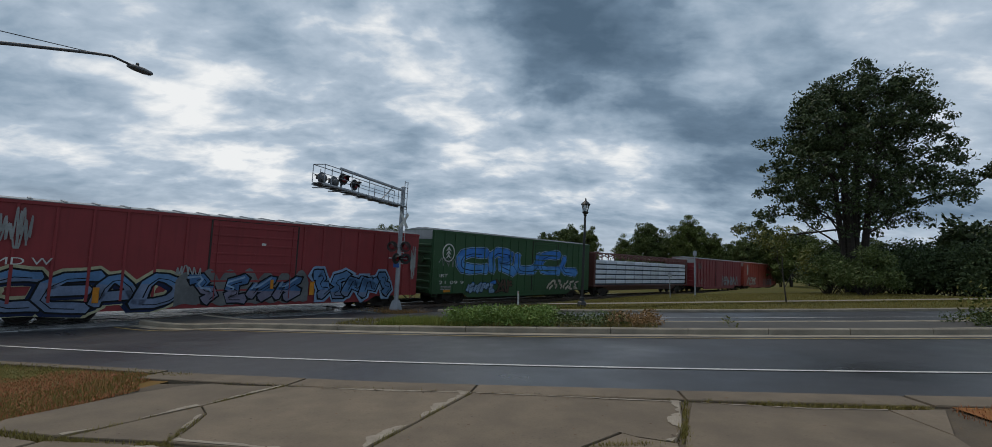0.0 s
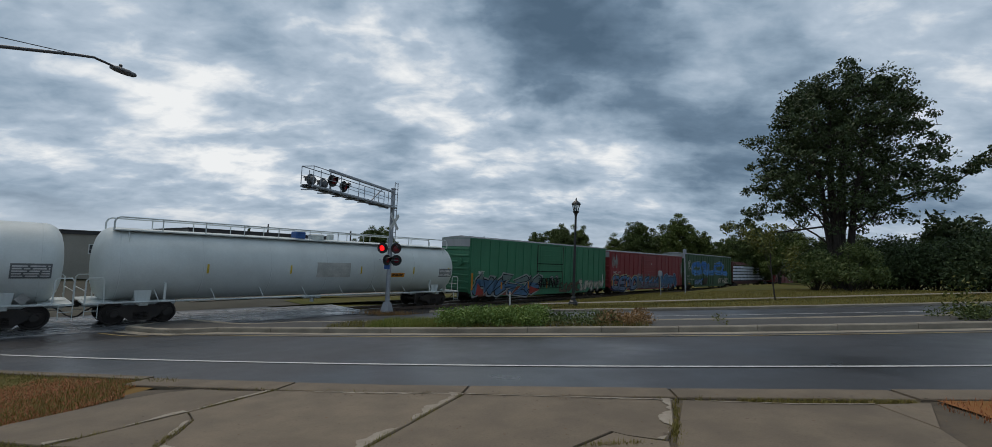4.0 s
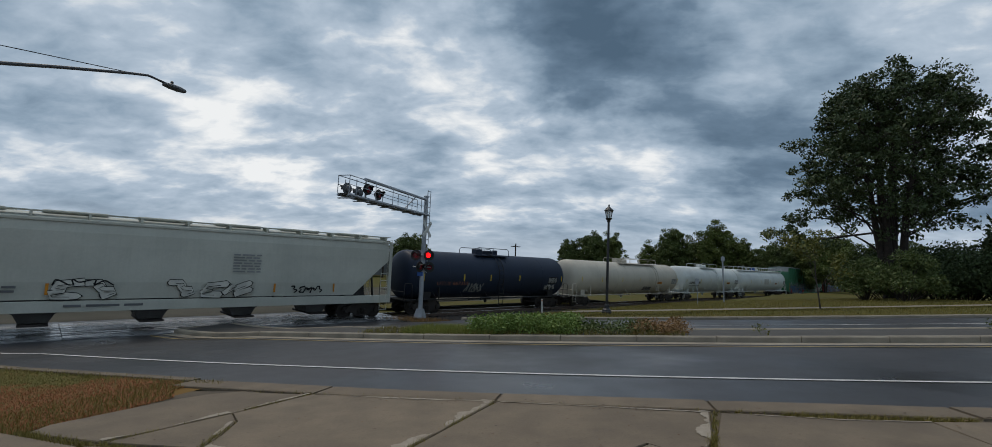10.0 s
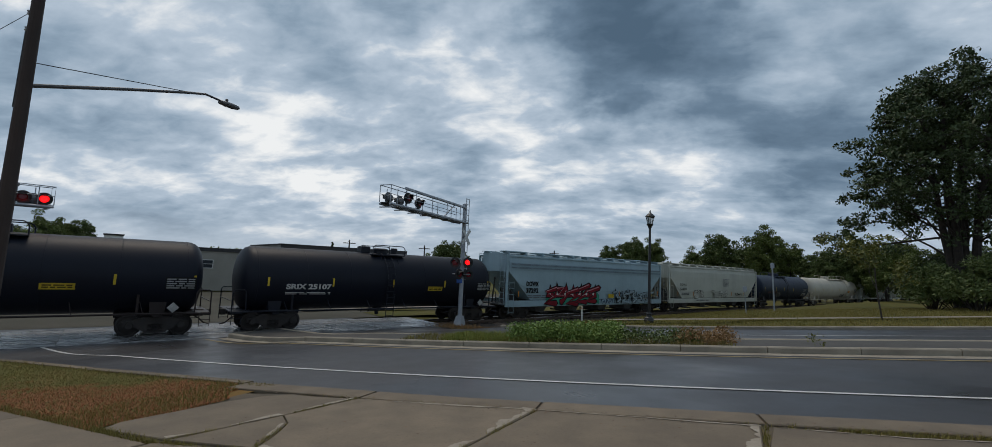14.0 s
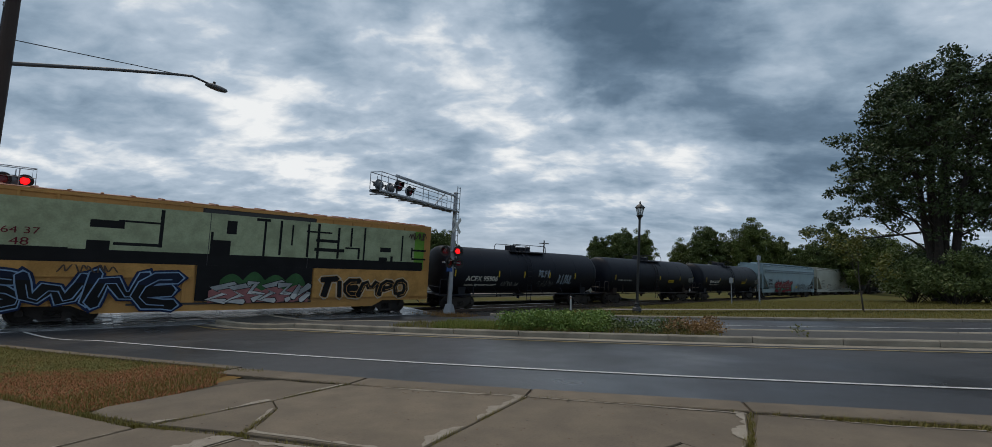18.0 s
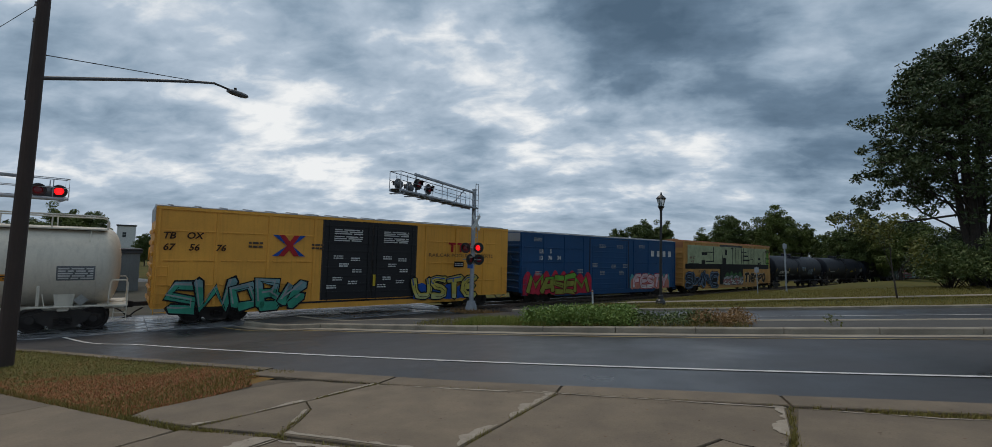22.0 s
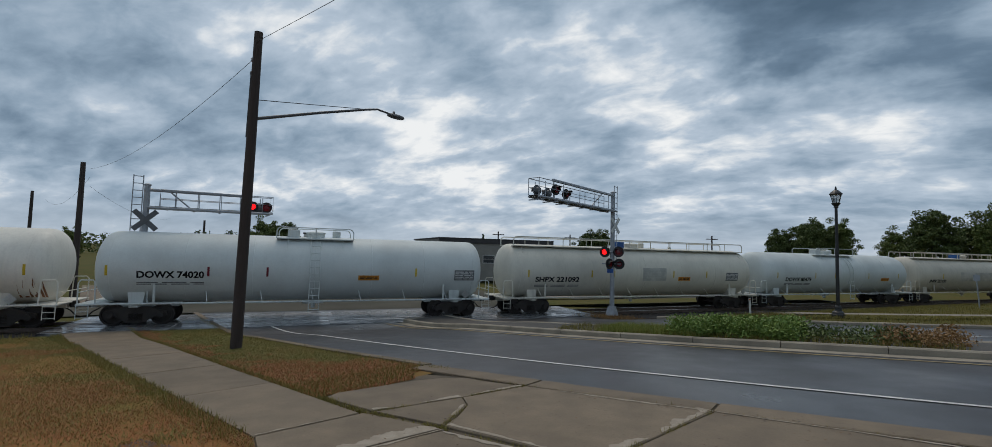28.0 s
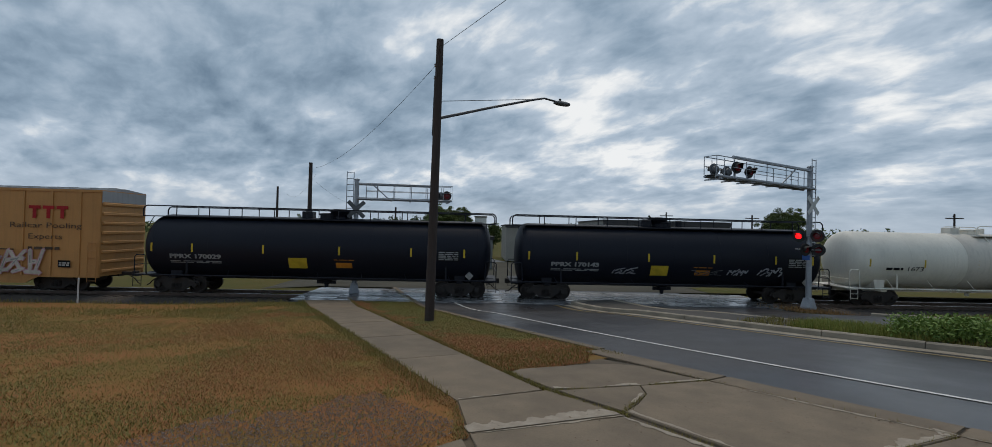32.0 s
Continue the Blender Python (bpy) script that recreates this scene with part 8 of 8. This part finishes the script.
def blades(name, points, h, w, mat_, label, rng, category="grass", lean=0.6):
    """Single bent blades, one mass."""
    p = np.asarray(points, float)
    n = len(p)
    a = rng.random(n) * 6.283
    hh = h * (0.45 + rng.random(n))
    side = np.stack([np.cos(a), np.sin(a), np.zeros(n)], 1) * (w * (0.6 + 0.8 * rng.random(n)))[:, None]
    tipo = np.stack([-np.sin(a) * hh * lean * rng.random(n), np.cos(a) * hh * lean * rng.random(n), hh], 1)
    v = np.stack([p - side, p + side, p + tipo], 1).reshape(-1, 3)
    me = bpy.data.meshes.new(name)
    me.from_pydata(v.tolist(), [], [(3 * i, 3 * i + 1, 3 * i + 2) for i in range(n)])
    me.update()
    return tagged(part(name, me, mat_), label, category, kind="stuff")


def scatter(n, x0, x1, r0, r1, rng, dz=0.0, keep=None):
    out = []
    while len(out) < n:
        x, r = rng.uniform(x0, x1), rng.uniform(r0, r1)
        if keep and not keep(x, r):
            continue
        q = road(x, r)
        out.append((q.x, q.y, q.z + dz))
    return out


rg = np.random.default_rng(21)


def gravelly(x, y):
    return math.hypot((x + 5.15) * 0.9, y - 1.7) + 0.9 * noise.noise(Vector((x * 0.8, y * 0.8, 1.0))) + 0.7 * noise.noise(Vector((x * 3.1, y * 3.1, 2.0))) < 1.35


def dry_spot(x, y):
    """Browner towards the worn corner, in soft clumps."""
    near = 1.0 - math.hypot(x + 5.0, y - 2.5) / 9.0
    k = 0.20 + 0.8 * near + 1.7 * noise.noise(Vector((x * 0.38, y * 0.38, 3.3))) + 0.7 * noise.noise(Vector((x * 2.1, y * 2.1, 7.3)))
    return k > rg.random()


def lawn_points(n, x0, y0, y1, keep=None):
    out = []
    while len(out) < n:
        y = rg.uniform(y0, y1)
        xe = lawn_edge(y) - 0.03
        x = xe - (xe - x0) * rg.random() ** 1.5
        if sn(x, y)[1] > 22.4 or (keep and not keep(x, y)) or (gravelly(x, y) and rg.random() < 0.8):
            continue
        out.append((x, y, ground_z(x, y)))
    return out


def on_verge(x, r):
    q = road(x, r)
    return q.y > 5.12 + 0.3476 * (-4.72 - q.x) and q.x > -22.6 and (q.y - 7.45) * 0.55 + (q.x + 5.45) < 0.16 * noise.noise(q * 3) and q.x < -5.62 + 0.42 * (q.y - 6.6)


def edge_points(n, far, lo, hi):
    """Points strewn along one edge of the pavement."""
    out = []
    for _ in range(n):
        q = walk_edge(rg.uniform(0.2, 18.4), far)
        k = rg.uniform(lo, hi)
        out.append((q.x + 0.32 * k, q.y + 0.95 * k, q.z))
    return out


blades("verge_grass", scatter(80000, -24, -5.1, -3.4, -0.2, rg, keep=on_verge), 0.030, 0.006, M_BLADE_GREEN, "short dry grass of the kerbside verge", rg, lean=1.8)
blades("verge_grass_dry", scatter(42000, -24, -5.1, -3.4, -0.2, rg, keep=lambda x, r: on_verge(x, r) and max((x - 0.6 * r + 8.9) / 2.0, (-2.1 - r) / 0.7) - 0.12 + 1.2 * noise.noise(Vector((x * 0.7, r * 0.7, 0))) + 0.6 * noise.noise(Vector((x * 3, r * 3, 5))) > rg.random()), 0.034, 0.006, M_BLADE_DEAD, "brown dead grass at the verge's end", rg, lean=1.8)
blades("lawn_grass", lawn_points(130000, -36, -1, 10), 0.034, 0.006, M_BLADE, "short patchy lawn grass", rg, lean=1.6)
blades("lawn_grass_dry", lawn_points(75000, -20, -1, 9, dry_spot), 0.034, 0.006, M_BLADE_DRY, "dead brown patches in the lawn", rg, lean=1.6)
blades("lawn_green", lawn_points(75000, -30, -1, 10, lambda x, y: not dry_spot(x, y) and noise.noise(Vector((x * 0.45, y * 0.45, 9.1))) > -0.10), 0.034, 0.006, M_BLADE_GREEN, "greener patches in the lawn", rg, lean=1.6)
blades("lawn_edge", edge_points(5000, 0, -0.3, 0.03), 0.09, 0.006, M_BLADE, "longer grass along the pavement edge", rg)
blades("verge_edges", edge_points(4500, 1, -0.03, 0.12) + scatter(3000, -23.5, -5.2, -0.34, -0.10, rg) + scatter(2500, -6.4, -5.2, -3.2, -0.3, rg, keep=on_verge), 0.07, 0.006, M_BLADE, "ragged grass along the verge's edges", rg)
blades("driveway_side_grass", scatter(9000, 5.7, 12, -4, -0.6, rg, keep=lambda x, r: road(x, r).x > 5.74 + 0.85 * (road(x, r).y - 5.9)), 0.06, 0.006, M_BLADE_DEAD, "dry grass beside the driveway", rg)
blades("far_lawn_grass", scatter(60000, -6, 36, 16.6, 40, rg, keep=lambda x, r: not 22.4 < r - 0.096 * max(x, 0) < 24.1), 0.10, 0.012, M_BLADE, "grass of the far lawn", rg)
def trackside(n, s0, s1, o0, o1):
    out = []
    for _ in range(n):
        q = on_track(rg.uniform(s0, s1), rg.uniform(o0, o1), 0)
        out.append((q.x, q.y, ground_z(q.x, q.y) - 0.06))
    return out


blades("trackside_grass", trackside(16000, -45, -9.5, -9.5, -2.4), 0.17, 0.012, M_BLADE, "tall weeds beside the track", rg)


# stones of the worn corner
def pebbles():
    verts, faces = [], []
    while len(verts) < 4 * 9000:
        y, x = rg.uniform(-1.2, 3.2), rg.uniform(-8.5, -4.2)
        if x > lawn_edge(y) or not gravelly(x, y):
            continue
        c, r, k = Vector((x, y, ground_z(x, y) + 0.020)), rg.uniform(0.004, 0.014), len(verts)
        a = rg.random() * 6.28
        verts += [tuple(c + Vector((math.cos(a + j * 2.1) * r, math.sin(a + j * 2.1) * r, -0.004))) for j in range(3)] + [tuple(c + Vector((0, 0, r * 0.8)))]
        faces += [(k, k + 1, k + 3), (k + 1, k + 2, k + 3), (k + 2, k, k + 3)]
    me = bpy.data.meshes.new("pebbles")
    me.from_pydata(verts, [], faces)
    tagged(part("gravel", me, leaf_material("pebble", (0.15, 0.105, 0.082), (0.30, 0.24, 0.20))), "grey gravel in the worn corner of the lawn", "gravel", kind="stuff")


pebbles()


# weeds in the driveway joints
def joint_weeds():
    pts = []
    joints = ((P(-0.21, 7.06), P(-2.3, 2.0)), (P(-0.21, 7.06), P(-1.26, 4.57)), (P(-3.2, 7.57), P(-3.83, 6.43)), (P(-3.83, 6.43), P(-4.58, 5.2)), (P(-5.9, 5.58), P(-4.6, 5.15)), (P(-4.6, 5.15), P(-3.2, 4.93)), (P(-4.6, 5.15), P(-3.2, 4.93)), (P(-5.9, 5.60), P(-4.6, 5.12)),
              (P(-3.52, 6.05), P(-3.3, 5.0)), (P(-3.15, 4.9), P(1.65, 3.92)), (P(-4.5, 7.9), P(2.65, 6.45)), (P(2.65, 6.45), P(5.6, 5.95)), (P(2.65, 6.45), P(5.6, 5.95)), (P(3.6, 6.12), P(5.6, 5.97)), (P(2.66, 6.40), P(2.23, 5.35)), (P(2.66, 6.40), P(1.97, 4.82)), (P(2.23, 5.35), P(1.70, 3.9)), (P(1.95, 4.84), P(1.0, 4.75)))
    for a, b in joints:
        for _ in range(700):
            q = a.lerp(b, rg.random())
            if noise.noise(Vector((q.x * 1.4, q.y * 1.4, 8))) > 0.0 or rg.random() < 0.15:
                pts.append((q.x + rg.normal() * 0.02, q.y + rg.normal() * 0.02, q.z - 0.02))
    blades("joint_weeds", pts, 0.06, 0.006, M_BLADE, "weeds growing in the driveway joints", rg, "weeds", 0.9)


joint_weeds()


# planted beds on the median
def bed(name, x0, x1, h, leaf, label, seed, per, size, count, r0=7.5, r1=9.5):
    rng = np.random.default_rng(seed)
    cs = []
    for _ in range(count):
        q = road(rng.uniform(x0, x1), rng.uniform(r0, r1))
        cs.append((q.x, q.y, q.z + 0.16 + h * rng.uniform(0.15, 0.95)))
    ob = part(name, leaves(name, cs, [0.20 + 0.25 * h] * count, per, size, rng), leaf)
    tagged(ob, label, "plants", kind="stuff")


blades("median_tufts", scatter(7000, -5.8, -2.2, 7.4, 9.5, rg, 0.14), 0.20, 0.010, leaf_material("tuft_blade", (0.13, 0.17, 0.03), (0.34, 0.32, 0.08)), "yellow-green grass tufts on the median", rg)
bed("median_plants", -3.1, 0.5, 0.50, M_WEED, "lush green bushy plants on the median", 32, 60, 0.045, 240)
bed("median_plants_sparse", 0.3, 3.2, 0.30, M_LEAF2, "sparse dark plants with pale flowers on the median", 33, 24, 0.045, 80)
bed("median_plants_rusty", 2.4, 4.1, 0.36, M_RUST, "rusty brown dried plants on the median", 34, 30, 0.04, 70)
bed("median_plants_far", 13.9, 19.0, 0.34, M_LEAF2, "dark green plants further along the median", 35, 40, 0.04, 130)
bed("median_weed", 6.1, 6.5, 0.35, M_LEAF3, "single pale weed at the kerb", 36, 9, 0.035, 6, 7.6, 7.9)
bed("median_sapling", 14.0, 14.3, 1.3, M_LEAF3, "slim yellow-green stem on the median", 37, 9, 0.07, 14, 8.2, 8.4)
blades("median_grass", scatter(6000, -7.5, 4, 7.4, 9.6, rg, 0.14), 0.13, 0.01, M_BLADE, "grass tufts on the median", rg)
blades("mast_foot_weeds", [(-5.2 + rg.normal() * 0.9, 26.6 + rg.normal() * 0.35, ground_z(-5.2, 26.6)) for _ in range(900)], 0.18, 0.012, M_RUST, "dry weeds round the signal's foot", rg, "weeds")


# dry leaves and grit strewn over the driveway and gutter
def litter():
    verts, faces = [], []
    for k in range(900):
        if k % 3:
            q = road(rg.uniform(-5.0, 9.0), -0.62 + 0.10 * rg.normal())
        else:
            q = P(rg.uniform(-4.5, 8.0), rg.uniform(3.0, 7.2))
            if q.y > kerb_y(q.x) - 0.3:
                continue
        z = ground_z(q.x, q.y) + 0.0285
        r, a, n = rg.uniform(0.006, 0.024), rg.random() * 6.28, len(verts)
        for j in range(5):
            b = a + j * 1.257
            rr = r * rg.uniform(0.5, 1.2)
            verts.append((q.x + math.cos(b) * rr, q.y + math.sin(b) * rr * 0.7, z + 0.006 * rg.random()))
        faces.append(tuple(range(n, n + 5)))
    me = bpy.data.meshes.new("leaf_litter")
    me.from_pydata(verts, [], faces)
    tagged(part("leaf_litter", me, leaf_material("dry_leaf", (0.045, 0.030, 0.018), (0.17, 0.095, 0.045))), "dry brown leaves and grit on the driveway", "leaf litter", kind="stuff")


litter()
# ---- beyond the railway ----
M_BRICK = surf("painted_block", (0.26, 0.25, 0.22), (0.21, 0.20, 0.18), scale=0.6, fine=14, rough=0.9, bump=0.2)
M_FASCIA = surf("dark_fascia", (0.035, 0.034, 0.036), (0.05, 0.045, 0.045), fine=12, rough=0.7)
M_GLASS = surf("dark_window_glass", (0.03, 0.035, 0.04), (0.045, 0.05, 0.055), fine=6, rough=0.12, bump=0.0)
M_SHED = surf("grey_sheet_metal", (0.17, 0.18, 0.175), (0.13, 0.14, 0.135), scale=0.5, fine=10, rough=0.6, streak=0.4)
M_GRAVEL = surf("gravel_yard", (0.095, 0.088, 0.070), (0.070, 0.066, 0.052), scale=0.3, fine=16, rough=0.95, bump=0.5, spec=0.1)


def rail_pose(s, n, z=0.0):
    return pose(UX * s + NX * n, UY * s + NY * n, z, 0, 0, math.degrees(math.atan2(UY, UX)))


def flat_building(s0, s1, n, depth, h, wall, label, windows, fascia=0.35):
    thing = tagged(empty("building", rail_pose(s0, n)), label, "building")
    L_ = s1 - s0
    part("wall", boxes((0, L_, 0, 0.3, 0, h), (0, L_, depth - 0.3, depth, 0, h), (0, 0.3, 0.3, depth - 0.3, 0, h), (L_ - 0.3, L_, 0.3, depth - 0.3, 0, h)), wall, thing)
    part("roof", boxes((-0.15, L_ + 0.15, -0.15, depth + 0.15, h, h + 0.12), bevel=0.02), M_FASCIA, thing)
    part("fascia", boxes((-0.12, L_ + 0.12, -0.12, -0.02, h - fascia, h), bevel=0.01), M_FASCIA, thing)
    for x, z, w, hh in windows:
        wd = part("window", boxes((x, x + w, -0.05, 0.0, z, z + hh)), M_GLASS, thing)
        part("frame", boxes((x - 0.06, x + w + 0.06, -0.08, -0.02, z - 0.07, z), (x - 0.06, x + w + 0.06, -0.08, -0.02, z + hh, z + hh + 0.06), (x - 0.06, x, -0.08, -0.02, z, z + hh), (x + w, x + w + 0.06, -0.08, -0.02, z, z + hh), (x, x + w, -0.075, -0.03, z + hh / 2 - 0.02, z + hh / 2 + 0.02)), M_WHITE, wd)
    return thing


flat_building(14.4, 29.5, 54, 14, 5.05, M_BRICK, "long low flat-roofed block building with a dark roof edge", ((2.0, 2.2, 1.4, 0.9), (5.5, 2.2, 1.4, 0.9), (9.5, 0.1, 1.1, 2.2)), 0.5)
flat_building(3.0, 14.3, 55, 10, 4.2, surf("beige_block", (0.31, 0.29, 0.25), (0.26, 0.245, 0.21), scale=0.6, fine=12, rough=0.9, bump=0.2), "low beige annex with a small high window", ((8.6, 2.3, 1.2, 0.75), (4.0, 2.3, 1.2, 0.75)), 0.25)
flat_building(-3.4, 1.0, 43, 5, 2.9, M_SHED, "small grey sheet-metal shed", ((1.4, 0.1, 0.9, 1.9),), 0.2)
flat_building(-1.0, 2.0, 120, 6, 7.0, M_WHITE, "small white tower far beyond the railway", ((0.9, 4.6, 0.6, 1.0),), 0.2)
flat_building(30, 52, 84, 12, 4.6, M_SHED, "long grey shed beyond the trees", (), 0.3)

yard = strip("gravel_yard", [[(UX * s + NX * n, UY * s + NY * n, -0.02 - 0.45 * (1 if not -12 < s < 17 else 0) * 0.6) for n in (28.5, 34, 40, 47, 53.5)] for s in span(-14, 46, 4)], M_GRAVEL)
tagged(yard, "pale gravel yard beyond the railway", "yard", kind="structure")
path = strip("pale_path", [[(UX * s + NX * n, UY * s + NY * n, 0.03) for n in (31.5 + 0.1 * s, 32.6 + 0.1 * s)] for s in span(9, 40, 3)], M_CONCRETE)
tagged(path, "pale path in the brown grass beyond the track", "path", kind="structure")
brown = strip("brown_verge", [[(UX * s + NX * n, UY * s + NY * n, 0.012) for n in (28.4, 29.6, 31.2)] for s in span(14, 46, 3)], M_LAWN)
tagged(brown, "brown dry grass beyond the track", "grass", kind="structure")


def pickup(x, y, turn, col, label):
    """A parked pick-up: cab, bed, glass, bumpers, wheels, lamps."""
    car = tagged(empty("pickup_truck", pose(x, y, ground_z(x, y) if sn(x, y)[1] < 28 else 0.0, 0, 0, turn)), label, "car")
    m = surf("car_paint_%02x" % int(col[0] * 255), col, tuple(c * 0.9 for c in col), fine=8, rough=0.3, bump=0.0)
    part("body", prism(bmesh.new(), [(-2.7, 0.5), (2.7, 0.5), (2.75, 0.85), (2.6, 1.08), (1.3, 1.15), (0.75, 1.75), (-0.6, 1.78), (-0.85, 1.15), (-2.7, 1.12)], -0.95, 0.95), m, car)
    for y_ in (-0.956, 0.956):
        part("window", prism(bmesh.new(), [(1.1, 1.18), (0.68, 1.65), (-0.5, 1.68), (-0.68, 1.18)], y_ - 0.006, y_ + 0.006), M_GLASS, car)
    part("windscreen", boxes((0.9, 0.96, -0.8, 0.8, 1.2, 1.68)), M_GLASS, car)
    for sx in (-2.75, 2.70):
        part("bumper", boxes((sx, sx + 0.12, -0.95, 0.95, 0.45, 0.68), bevel=0.02), M_STEEL, car)
    for wx in (-1.7, 1.75):
        for wy in (-0.85, 0.85):
            w = part("wheel", lathe(bmesh.new(), [(0.2, -0.12), (0.38, -0.12), (0.40, -0.08), (0.40, 0.08), (0.38, 0.12), (0.2, 0.12)], seg=18, axis="y"), M_BLACK, car, at=pose(wx, wy, 0.40))
            part("rim", lathe(bmesh.new(), [(0.05, -0.13), (0.20, -0.125), (0.22, -0.11), (0.22, 0.11), (0.05, 0.13)], seg=12, axis="y"), M_STEEL, w)
    for sy in (-0.7, 0.7):
        part("headlight", boxes((2.66, 2.76, sy - 0.16, sy + 0.16, 0.78, 0.98), bevel=0.02), M_WHITE, car)


pickup(-31.5, 20.0, 150, (0.02, 0.021, 0.025), "dark pick-up truck waiting beyond the crossing")
pickup(-44.5, 13.5, 155, (0.5, 0.5, 0.5), "white pick-up truck parked beyond the railway")


BEAT, BEAT_START = 1.32, 0.62


def flash_rows(first):
    """Turns of a lamp's lens: its lit face shows for half of each beat."""
    def lit(t):
        f = ((t - BEAT_START) / BEAT) % 1
        return (0.03 < f < 0.47) if first else (0.545 < f < 0.97)
    rows, state = [], None
    for k in range(0, 321):
        t = k / 10
        s = lit(t)
        if state is None:
            ang = 0 if s else 180
            rows.append((t, ang))
        elif s != state:
            a, b = (180, 360) if s else (0, 180)
            rows += [(t - 0.1, a % 360), (t - 0.0667, a + 60), (t - 0.0333, a + 120), (t, b % 360)]
        state = s
    rows.append((32.0, rows[-1][1]))
    seen, out = set(), []
    for t, a in rows:
        f = frame(t)
        if f not in seen:
            seen.add(f)
            out.append((t, pose(0, -0.06, 0, 0, 0, a)))
    return out


def motions():
    """The whole train rolls away at an even speed; the crossing lamps flash in turn."""
    for car, mid in CARS:
        walk(car, [(t, track_pose(mid + SPEED * t)) for t in range(0, 33, 2)])
    for lens, first in FLASHERS:
        walk(lens, flash_rows(first))


motions()
